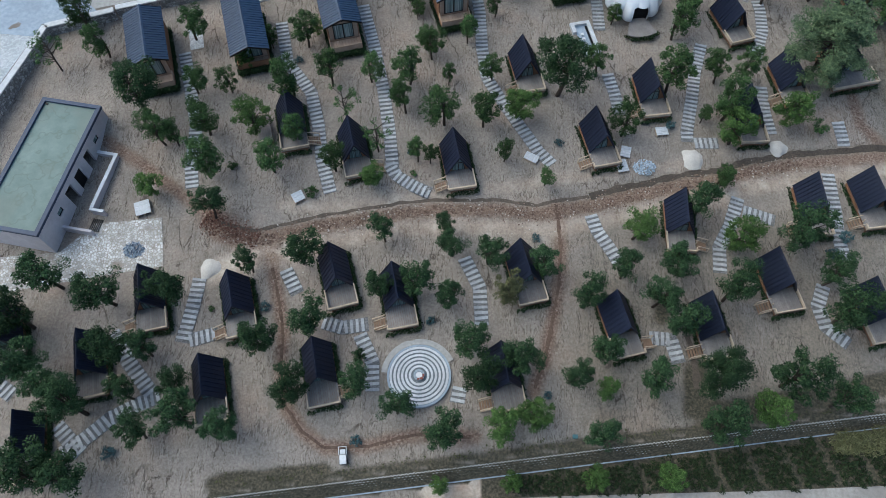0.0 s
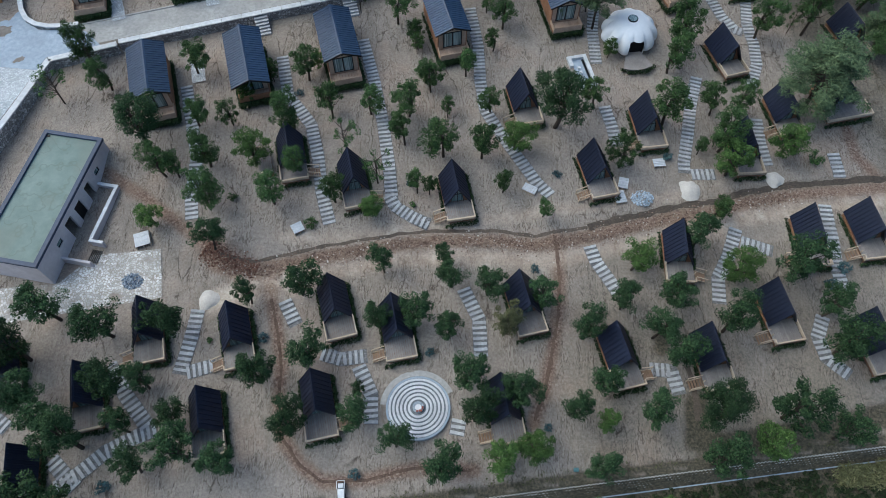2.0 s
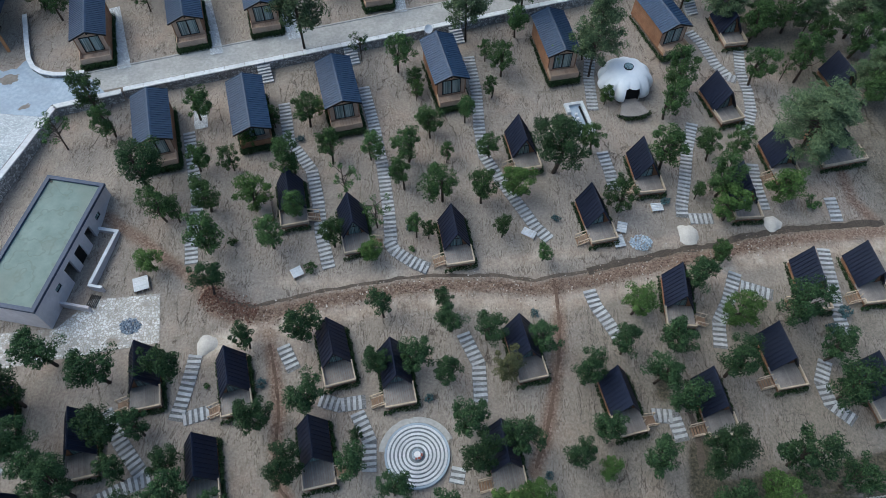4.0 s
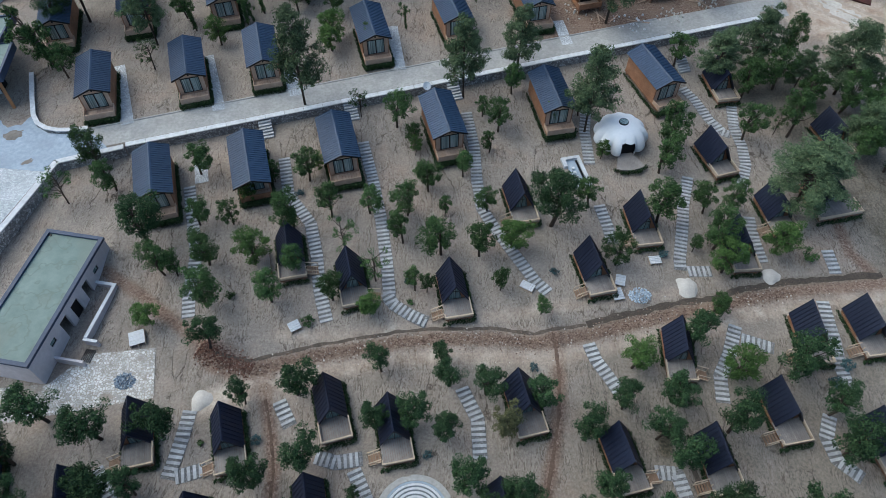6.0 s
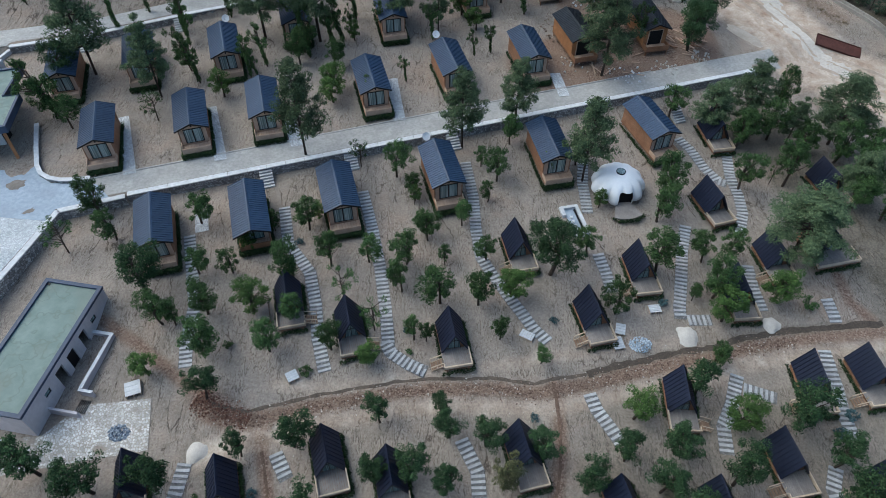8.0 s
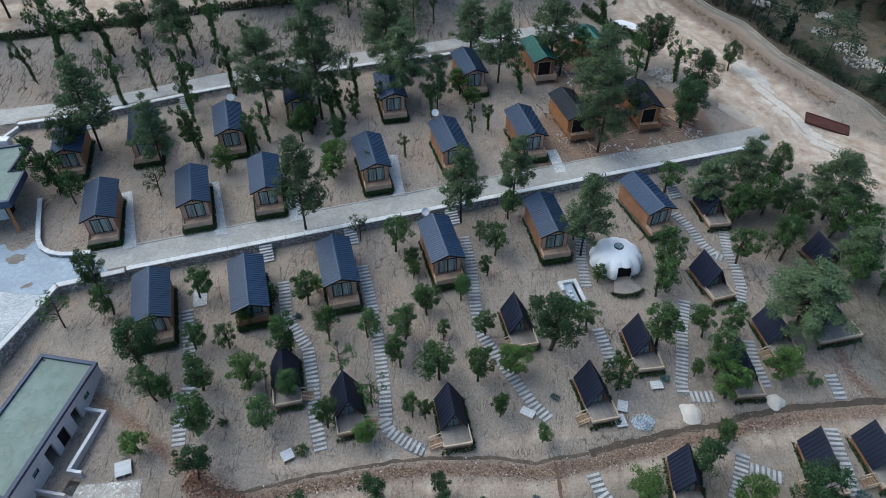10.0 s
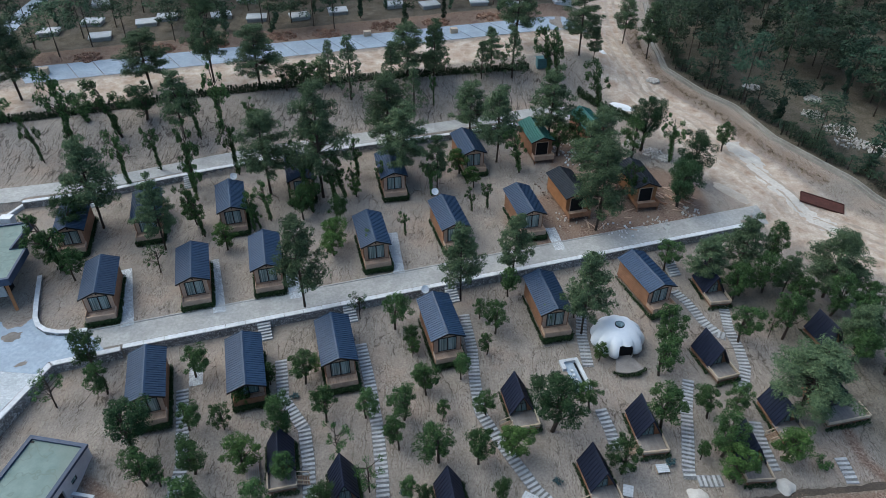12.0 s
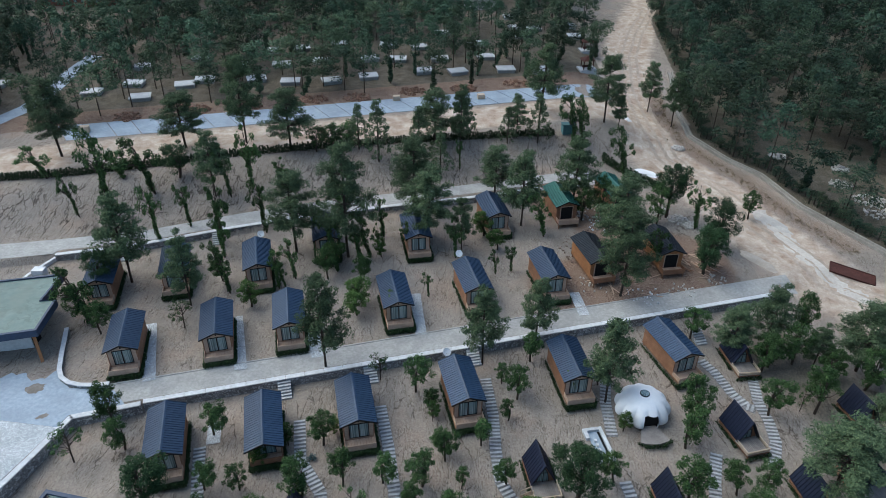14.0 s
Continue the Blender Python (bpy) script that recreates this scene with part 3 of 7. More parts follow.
sheet("pavement", [(-24.3, 28.8), (-23.5, 24.3), (-27.4, 23.6), (-36.3, 21.9), (-42, 20.8), (-43, 24.5), (-32.4, 25.5), (-30, 28.2)], None, YARD, "yard of pale cobbles before the flat-roofed building", "pavement", 0.05, 0.5)


def kerb(pts, half, h, label, z=None, name="kerb", mat=COPING, low=-0.3):
    bm = bmesh.new()
    rows = []
    for i, (x, y) in enumerate(pts):
        a, b = pts[max(i - 1, 0)], pts[min(i + 1, len(pts) - 1)]
        d = math.hypot(b[0] - a[0], b[1] - a[1])
        nx, ny = -(b[1] - a[1]) / d * half, (b[0] - a[0]) / d * half
        g = land(x, y) if z is None else z
        rows.append([bm.verts.new(p) for p in ((x - nx, y - ny, g + low), (x - nx, y - ny, g + h), (x + nx, y + ny, g + h), (x + nx, y + ny, g + low))])
    for a, b in zip(rows, rows[1:]):
        for k in range(4):
            bm.faces.new((a[k], b[k], b[(k + 1) % 4], a[(k + 1) % 4]))
    bm.faces.new(rows[0])
    bm.faces.new(rows[-1][::-1])
    bmesh.ops.recalc_face_normals(bm, faces=bm.faces[:])
    return tagged(obj(name, bm, mat), label, "kerb", kind="structure")


ROUND = [(-44.8, 61.5), (-43.4, 57.5), (-42.4, 54.9), (-41.6, 53.7), (-40.5, 53.0), (-39.2, 52.7), (-37.6, 52.75), (-36.2, 53.0)]
kerb(ROUND, 0.2, 0.42, "low stone masonry curving round a cabin plot", name="plot_wall", mat=RUBBLE_WALL)
kerb(ROUND, 0.24, 0.53, "thick white coping curving round a cabin plot", name="plot_coping", low=0.42)
kerb(lane_line(-21, 46, 61.4, n=50), 0.08, 0.12, "thin concrete kerb on the far side of the lane", mat=CONCRETE)
kerb([(-53, 75.6), (-54.6, 71.5), (-55, 69)], 0.2, 0.5, "white rendered kerb wall beside the flat-roofed pavilion")


def rut(pts, half, mat, label, seed):
    """A worn line of soil with a ragged edge, lying on the land."""
    bm = bmesh.new()
    prev = None
    for x, y, a in spread(pts, 0.25):
        w0 = half * (1 + 0.7 * noise.noise((x * 1.3, y * 1.3, seed)))
        w1 = half * (1 + 0.7 * noise.noise((x * 1.3, y * 1.3, seed + 9)))
        off = 0.35 * half * noise.noise((x * 0.5, y * 0.5, seed + 4))
        row = []
        for o, z in ((off - w0, 0.012), (off - w0 * 0.4, 0.03), (off + w1 * 0.4, 0.03), (off + w1, 0.012)):
            px, py = x - math.sin(a) * o, y + math.cos(a) * o
            row.append(bm.verts.new((px, py, relief(px, py) + z)))
        if prev:
            for k in range(3):
                bm.faces.new((prev[k], row[k], row[k + 1], prev[k + 1]))
        prev = row
    bmesh.ops.recalc_face_normals(bm, faces=bm.faces[:])
    for f in bm.faces:
        if f.normal.z < 0:
            f.normal_flip()
    return tagged(obj("worn_soil", bm, mat, smooth=True), label, "ground", kind="structure")


rut(TRENCH_LINE[:9], 0.16, TRENCH, "narrow wet trench beside the track", 1)
rut(TRENCH_LINE[8:15], 0.3, TRENCH, "wide wet trench beside the track", 11)
rut(RUTS[0], 0.14, RUT, "reddish rut between the huts", 2)
rut(RUTS[1][1:], 0.12, RUT, "reddish rut round the lower huts", 3)
rut([(20.2, 18.5), (20.5, 16.5), (20.4, 14)], 0.3, TRENCH, "wet gully between two huts", 6)


def shifted(pts, d):
    out = []
    for i, (x, y) in enumerate(pts):
        a, b = pts[max(i - 1, 0)], pts[min(i + 1, len(pts) - 1)]
        q = math.hypot(b[0] - a[0], b[1] - a[1])
        out.append((x - (b[1] - a[1]) / q * d, y + (b[0] - a[0]) / q * d))
    return out


for i, d in enumerate((-2.6, -1.0, 0.8, 2.3)):
    rut(shifted(DIRT_ROAD[:-1], d), 0.3, DUST, "pale wheel line along the dirt road", 20 + i)


rut([(44.9, 93.4), (45.8, 88.0), (47.2, 81.0), (49.3, 76.8), (53.5, 70)], 1.15, mottled("white_dust", (0.44, 0.40, 0.35), (0.60, 0.565, 0.51), 3, 0.95, vary=0.05), "broad whitish strip of stone dust on the dirt road", 31)


# ---- cabins ----
def roof_slope(w, l, z0, z1, side, thick, pitch):
    """One slope of a sheet-metal roof with standing seams folded out of the sheet, ridge along y."""
    bm = bmesh.new()
    run = math.hypot(w, z1 - z0)
    m = Matrix.Translation((0, 0, z1)) @ Matrix.Rotation(side * math.atan2(z1 - z0, w), 4, "Y")
    if side < 0:
        m = m @ Matrix.Scale(-1, 4, (1, 0, 0))
    n = int(l / pitch)
    top = []
    for k in range(n + 1):
        y = -l / 2 + 0.03 + (l - 0.06) * k / n
        top += [(y - 0.03, 0), (y - 0.02, 0.05), (y + 0.02, 0.05), (y + 0.03, 0)]
    outline = top + [(l / 2, -thick), (-l / 2, -thick)]
    ends = [[bm.verts.new(m @ Vector((x, y, z))) for y, z in outline] for x in (0, run)]
    for i in range(len(outline)):
        j = (i + 1) % len(outline)
        bm.faces.new((ends[0][i], ends[0][j], ends[1][j], ends[1][i]))
    bm.faces.new(ends[0])
    bm.faces.new(ends[1][::-1])
    bmesh.ops.recalc_face_normals(bm, faces=bm.faces[:])
    return bm


def planked(x0, x1, y0, y1, z0, z1, step, groove=0.014):
    """A wall of lying boards: one closed shell with a groove at each joint."""
    bm = bmesh.new()
    n = max(1, round((z1 - z0) / step))
    levels = [(z0, 0.0)]
    for k in range(1, n):
        z = z0 + (z1 - z0) * k / n
        levels += [(z - 0.016, 0.0), (z, groove), (z + 0.016, 0.0)]
    levels.append((z1, 0.0))
    rings = [[bm.verts.new((x, y, z)) for x, y in ((x0 + g, y0 + g), (x1 - g, y0 + g), (x1 - g, y1 - g), (x0 + g, y1 - g))] for z, g in levels]
    for a, b in zip(rings, rings[1:]):
        for k in range(4):
            bm.faces.new((a[k], a[(k + 1) % 4], b[(k + 1) % 4], b[k]))
    bm.faces.new(rings[0][::-1])
    bm.faces.new(rings[-1])
    return bm


def window_door(parent, cx, y, z0, w, h):
    """A black two-leaf glazed door, facing -y."""
    root = part("glazed_door", boxes((cx - w / 2, cx + w / 2, y - 0.05, y, z0, z0 + 0.07), (cx - w / 2, cx + w / 2, y - 0.05, y, z0 + h - 0.09, z0 + h), (cx - w / 2, cx - w / 2 + 0.09, y - 0.05, y, z0 + 0.07, z0 + h - 0.09), (cx + w / 2 - 0.09, cx + w / 2, y - 0.05, y, z0 + 0.07, z0 + h - 0.09), (cx - 0.06, cx + 0.06, y - 0.06, y, z0 + 0.07, z0 + h - 0.09)), FRAME, parent, "black metal frame")
    for a, b in ((cx - w / 2 + 0.09, cx - 0.06), (cx + 0.06, cx + w / 2 - 0.09)):
        part("pane", boxes((a, b, y - 0.03, y - 0.01, z0 + 0.07, z0 + h - 0.09)), GLASS, root, "greenish glass over a drawn curtain")
    return root


def leaf_cloud(rng, centres, per, size, flat=0.5, squash=0.85, slim=0.5):
    """Loose leaves round clump centres: rows of (x, y, z, radius)."""
    c = np.repeat(np.array(centres, float), per, axis=0)
    n = len(c)

    def unit(a):
        return a / np.linalg.norm(a, axis=1)[:, None]

    d = unit(rng.normal(size=(n, 3)))
    p = c[:, :3] + d * (c[:, 3] * (0.5 + 0.55 * rng.random(n)))[:, None] * np.array((1, 1, squash))
    nrm = unit(d * 0.6 + rng.normal(size=(n, 3)) * 0.5 + np.array((0, 0, flat)))
    t = unit(np.cross(nrm, rng.normal(size=(n, 3))))
    b = np.cross(nrm, t)
    s = (size * (0.6 + 0.8 * rng.random(n)))[:, None]
    verts = np.stack([p - t * s - b * s * slim, p - t * s * 0.7 + b * s * slim, p + t * s + nrm * s * 0.1], 1).reshape(-1, 3)
    return verts, np.arange(3 * n).reshape(-1, 3)


def leaf_mesh(name, verts, faces, mat):
    me = bpy.data.meshes.new(name)
    me.from_pydata(np.asarray(verts).tolist(), [], np.asarray(faces).tolist())
    me.materials.append(mat)
    return me


def hedge_box(name, parent, runs, seed, label):
    """Clipped evergreen planting: leaves on a dense core along straight runs (x0, y0, x1, y1, width, height)."""
    rng = np.random.default_rng(seed)
    cs = []
    for x0, y0, x1, y1, w, h in runs:
        n = max(2, int(math.hypot(x1 - x0, y1 - y0) / 0.28))
        for k in range(n + 1):
            for lv in range(max(1, int(h / 0.3))):
                cs.append((x0 + (x1 - x0) * k / n + rng.normal() * 0.04, y0 + (y1 - y0) * k / n + rng.normal() * 0.04, 0.12 + lv * 0.3, w * (0.45 + 0.15 * rng.random())))
    v, f = leaf_cloud(rng, cs, 44, 0.085)
    ob = new(name, leaf_mesh(name, v, f, HEDGE))
    ob.parent = parent
    return tagged(ob, label)


def big_cabin(kind):
    """A gabled cabin with a sheet roof, plank walls, a glazed front and a small deck; ridge along y, front to -y."""
    roof = {"C": ROOF_BLUE, "P": ROOF_BLUE, "K": ROOF_BLUE, "D": ROOF_BROWN, "G": ROOF_GREEN}[kind]
    wall = TIMBER_ORANGE if kind == "D" else TIMBER
    words = {"P": "timber cabin whose blue-grey seamed roof covers its dark porch", "C": "timber cabin with blue-grey seamed roof and glazed gable below the lane", "K": "timber cabin with blue-grey seamed roof and glazed gable above the lane", "D": "unfinished orange timber cabin with dark roof on rubble ground", "G": "timber hut with green sheet roof and an open porch"}[kind]
    c = empty("cabin", words, "cabin", "gabled cabins" if kind in "CKP" else "")
    W2, Y0, Y1, F, E, R = 1.5, -2.9, 3.1, 0.72, 2.98, 3.71
    D = Y0 - 1.26  # front of the deck
    if kind == "P":
        Y0, D = -2.55, -3.45
    front = -3.95 if kind == "P" else -3.345
    part("side_wall", planked(-W2, -W2 + 0.12, Y0, Y1, F, E, 0.22), wall, c)
    part("side_wall", planked(W2 - 0.12, W2, Y0, Y1, F, E, 0.22), wall, c)
    for y in (Y0, Y1 - 0.12):
        part("gable_wall", planked(-W2 + 0.12, W2 - 0.12, y, y + 0.12, F, E, 0.22), wall if y > 0 or kind in "GD" else TIMBER_PALE, c)
        part("gable", prism(bmesh.new(), [(-W2 + 0.02, E), (W2 - 0.02, E), (0, R - 0.12)], y + 0.01, y + 0.11), wall if y > 0 or kind in "GD" else TIMBER_PALE, c)
    part("floor_frame", boxes((-W2 - 0.03, W2 + 0.03, D, Y1 + 0.03, F - 0.2, F)), TIMBER, c)
    for s in (1, -1):
        slope = part("roof_slope", roof_slope(1.81, 3.345 - front, 2.96, R, s, 0.09, 0.3), roof, c)
        slope.location.y = (3.345 + front) / 2
        part("barge_board", beam(bmesh.new(), (s * 1.8, front - 0.02, 2.93), (s * 0.02, front - 0.02, R - 0.05), 0.04, 0.16), FRAME, c, "dark barge board")
    part("ridge_cap", prism(bmesh.new(), [(-0.16, R - 0.03), (0, R + 0.06), (0.16, R - 0.03)], front - 0.03, 3.375), roof, c)
    if kind in "GD":
        # the wall is uncut: a black panel paints the doorway's inside shade
        part("porch_opening", boxes((-0.85, 0.85, Y0 - 0.03, Y0 + 0.005, F, F + 1.95)), INSIDE_SHADE, c, "black panel painted as the shade inside an open doorway")
        part("door_frame", boxes((-0.97, -0.85, Y0 - 0.05, Y0, F, F + 2.05), (0.85, 0.97, Y0 - 0.05, Y0, F, F + 2.05), (-0.85, 0.85, Y0 - 0.05, Y0, F + 1.95, F + 2.05)), TIMBER_PALE, c)
    else:
        window_door(c, 0.0, Y0, F + 0.22, 1.95, 1.85)
        part("lamp", boxes((-0.07, 0.07, Y0 - 0.14, Y0, E + 0.12, E + 0.4)), FRAME, c, "small black wall lamp")
    for k in range(10):
        part("deck_board", boxes((-W2 + 0.07 + k * (2 * W2 - 0.14) / 10 + 0.01, -W2 + 0.07 + (k + 1) * (2 * W2 - 0.14) / 10 - 0.01, D + 0.01, Y0 - 0.06, F, F + 0.035)), TIMBER_PALE, c)
    bm = planked(-W2, W2, D - 0.06, D, F - 0.2, F + 0.5, 0.14)
    fence = TIMBER if kind in "DP" else TIMBER_PALE
    part("balustrade", bm, fence, c, "low balustrade of brown boards" if kind in "DP" else "low balustrade of pale boards")
    for x in (-W2, W2 - 0.06):
        part("balustrade", planked(x, x + 0.06, D + 0.003, Y0 - 0.04, F - 0.2, F + 0.5, 0.14), fence, c)
    for x in (-W2 + 0.1, W2 - 0.1):
        part("post", boxes((x - 0.06, x + 0.06, D + 0.02, D + 0.14, -0.6, F - 0.2)), TIMBER, c)
        part("post", boxes((x - 0.06, x + 0.06, Y1 - 0.3, Y1 - 0.18, -0.4, F - 0.2)), TIMBER, c)
    if kind in "CKP":
        hedge_box("hedge", c, [(-W2, D - 0.05, W2, D - 0.05, 0.5, 0.75), (-W2, D - 0.25, W2, D - 0.25, 0.45, 0.6), (W2 + 0.15, D, W2 + 0.15, Y1, 0.4, 0.6), (-W2 - 0.12, D, -W2 - 0.12, Y1, 0.34, 0.35)], 5, "dark clipped hedge skirt")
    return c


TREAD = mottled("step_wood", (0.20, 0.125, 0.08), (0.34, 0.23, 0.155), 9, 0.7, vary=0.1)


def stair(parent, side):
    """Open timber steps off the side of the deck."""
    s = 1 if side == "R" else -1
    bm = beam(bmesh.new(), (s * 1.28, -2.88, 0.42), (s * 2.3, -2.88, -0.05), 0.05, 0.16)
    root = part("stair", bm, RAIL, parent, "open timber steps")
    part("stringer", beam(bmesh.new(), (s * 1.28, -2.05, 0.42), (s * 2.3, -2.05, -0.05), 0.05, 0.16), RAIL, root)
    for k in range(5):
        x = s * (1.34 + 0.2 * k)
        part("tread", boxes((min(x, x + s * 0.15), max(x, x + s * 0.15), -2.85, -2.08, 0.38 - 0.1 * k, 0.42 - 0.1 * k)), TREAD, root)
    for y in (-2.9, -2.03):
        bm = bmesh.new()
        beam(bm, (s * 1.28, y, 1.0), (s * 2.34, y, 0.58), 0.07)
        beam(bm, (s * 2.32, y, -0.1), (s * 2.32, y, 0.6), 0.06)
        beam(bm, (s * 1.8, y, 0.2), (s * 1.8, y, 0.8), 0.05)
        part("handrail", bm, RAIL, root)
    return root


def aframe(side):
    """A steep A-frame hut on a raised deck with pine rails."""
    how = {"L": "navy-roofed triangular hut with railed timber deck and steps", "R": "navy-roofed triangular hut, railed deck with steps to its side", "N": "navy-roofed triangular hut with a railed timber deck", "W": "navy-roofed triangular hut on a wide railed platform under a pine"}[side]
    c = empty("aframe_hut", how, "hut", "A-frame huts")
    F, R, L, w, E = 0.5, 3.04, 3.29, 1.22, 0.70
    for s in (1, -1):
        part("roof_slope", roof_slope(w, L, E, R, s, 0.07, 0.33), ROOF_NAVY, c)
    part("ridge_cap", prism(bmesh.new(), [(-0.1, R - 0.1), (0, R + 0.05), (0.1, R - 0.1)], -L / 2 - 0.02, L / 2 + 0.02), ROOF_NAVY, c)
    k = (R - F - 0.12) / (R - E) * 0.93
    part("back_wall", prism(bmesh.new(), [(-w * k, F), (w * k, F), (0, R - 0.12)], L / 2 - 0.2, L / 2 - 0.1), TIMBER, c)
    part("front_wall", prism(bmesh.new(), [(-w * k, F), (w * k, F), (0, R - 0.12)], -L / 2 + 0.45, -L / 2 + 0.55), TIMBER, c)
    root = part("glazing", prism(bmesh.new(), [(-0.55, F + 0.05), (0.55, F + 0.05), (0.4, F + 1.15), (0.0, F + 1.9), (-0.4, F + 1.15)], -L / 2 + 0.42, -L / 2 + 0.45), GLASS, c, "dark triangular glazing")
    bm = bmesh.new()
    y = -L / 2 + 0.41
    for a, b in (((-0.58, F), (-0.42, F + 1.18)), ((0.58, F), (0.42, F + 1.18)), ((-0.42, F + 1.18), (0, F + 1.95)), ((0.42, F + 1.18), (0, F + 1.95)), ((0, F), (0, F + 1.9)), ((-0.42, F + 1.18), (0.42, F + 1.18))):
        beam(bm, (a[0], y, a[1]), (b[0], y, b[1]), 0.06)
    part("frame", bm, FRAME, root)
    part("lamp", boxes((-0.06, 0.06, -L / 2 + 0.28, -L / 2 + 0.42, F + 2.08, F + 2.22)), WHITE, c, "small white lamp")
    for s in (1, -1):
        bm = bmesh.new()
        beam(bm, (s * w * 0.98, -L / 2 - 0.02, E + 0.02), (s * 0.03, -L / 2 - 0.02, R - 0.04), 0.05, 0.13)
        part("barge_board", bm, ROOF_NAVY, c)
    n, d0, d1, dw = 14, -3.28, -L / 2 + 0.45, 1.23
    if side == "W":
        n, dw = 26, 2.3
    deck = part("deck", boxes((-dw, dw, d0, d1 + 2.7, F - 0.18, F - 0.03)), TIMBER, c)
    for i in range(n):
        part("board", boxes((-dw + 2 * dw * i / n + 0.008, -dw + 2 * dw * (i + 1) / n - 0.008, d0, d1 - 0.02, F - 0.03, F)), DECKING, deck)
    rail = part("railing", boxes((-dw - 0.05, dw + 0.05, d0 - 0.06, d0 + 0.06, F + 0.36, F + 0.43), (-dw, dw, d0 - 0.02, d0 + 0.02, F + 0.08, F + 0.24)), RAIL, c)
    for s in (1, -1):
        a, b = (d0, -L / 2 + 0.1)
        if (side == "L" and s < 0) or (side == "R" and s > 0):
            a, b = (d0, -2.92)
        x = s * dw
        if b - a > 0.3:
            part("side_rail", boxes((x - 0.05, x + 0.05, a + 0.06, b, F + 0.36, F + 0.43), (x - 0.02, x + 0.02, a + 0.03, b, F + 0.08, F + 0.24)), RAIL, rail)
        for yy in (d0, -2.45):
            part("baluster", boxes((x - 0.035, x + 0.035, yy - 0.035, yy + 0.035, F, F + 0.45)), RAIL, rail)
    part("baluster", boxes((-0.035, 0.035, d0 - 0.035, d0 + 0.035, F, F + 0.36)), RAIL, rail)
    for x in (-0.95, 0.95):
        for yy in (d0 + 0.15, 0.0, L / 2 - 0.2):
            part("post", boxes((x - 0.06, x + 0.06, yy - 0.06, yy + 0.06, -0.5, F - 0.18)), TIMBER, c)
    if side in "LR":
        stair(c, side)
    runs = [(-dw, d0 - 0.15, dw, d0 - 0.15, 0.42, 0.35), (w + 0.1, L / 2, w + 0.1, -L / 2, 0.4, 0.62), (-w - 0.08, L / 2, -w - 0.08, -L / 2, 0.34, 0.35)]
    if side != "R":
        runs.append((dw + 0.14, d0, dw + 0.14, -L / 2, 0.36, 0.35))
    hedge_box("hedge", c, runs, 8, "dark clipped hedge skirt")
    return c


HUTS_SOUTH = [
    (20.76, 28.84, -4, "R"),
    (32.65, 30.46, 0, "L"),
    (37.82, 31.11, 7, "L"),
    (28.17, 23.47, 10, "L"),
    (35.7, 20.9, 10, "N"),
    (14.41, 19.64, 13, "R"),
    (21.93, 19.57, 8, "L"),
    (6.86, 24.06, 13, "N"),
    (4.84, 15.39, 9, "L"),
    (-8.86, 23.65, 15, "N"),
    (-3.73, 21.95, 11, "L"),
    (-9.72, 15.71, 12, "R"),
    (-16.78, 21.21, 15, "L"),
    (-23.97, 21.62, 13, "L"),
    (-27.79, 16.30, 14, "R"),
    (-18.20, 14.37, 13, "N"),
    (-31.22, 10.10, 12, "R"),
]
HUTS_NORTH = [
    (-13.80, 38.54, 12, "R"),
    (-7.95, 35.80, 13, "R"),
    (1.30, 34.64, 10, "L"),
    (14.26, 37.04, 12, "L"),
    (19.69, 42.38, 7, "L"),
    (7.97, 44.92, 11, "L"),
    (28.66, 50.93, 16, "N"),
    (33.13, 43.92, 9, "L"),
    (28.54, 39.60, 3, "N"),
    (38.9, 45.9, 12, "W"),
    (31.7, 61.6, 8, "N"),
    (41.9, 53.8, 14, "N"),
    (-34.8, 18.5, 18, "N"),
]
made = {}
for x, y, yaw, side in HUTS_SOUTH + HUTS_NORTH:
    if side not in made:
        made[side] = place(aframe(side), x, y, yaw)
    else:
        copy_thing(made[side], pose(x, y, land(x, y), 0, 0, yaw))

CABINS = [
    (-27.41, 45.74, 16, "C"),
    (-18.53, 47.66, 15, "P"),
    (-10.02, 50.35, 14, "C"),
    (0.53, 53.63, 14, "C"),
    (12.23, 57.31, 11, "C"),
    (23.99, 61.00, 19, "C"),
    (-36.16, 58.26, 15, "K"),
    (-26.87, 60.72, 16, "K"),
    (-19.28, 62.92, 14, "K"),
    (-7.53, 67.07, 14, "K"),
    (1.69, 70.48, 15, "K"),
    (11.27, 73.18, 13, "K"),
    (17.44, 77.15, 15, "D"),
    (27.08, 79.46, 10, "D"),
    (-43.62, 69.42, 14, "K"),
    (-35.56, 72.04, 16, "K"),
    (-25.63, 73.66, 16, "K"),
    (-18.11, 80.53, 13, "K"),
    (-5.97, 81.55, 12, "K"),
    (4.72, 87.49, 14, "K"),
    (14.80, 90.97, 12, "G"),
    (23.1, 94.6, 15, "G"),
]
for x, y, yaw, kind in CABINS:
    if kind not in made:
        made[kind] = place(big_cabin(kind), x, y, yaw)
    else:
        copy_thing(made[kind], pose(x, y, land(x, y), 0, 0, yaw))


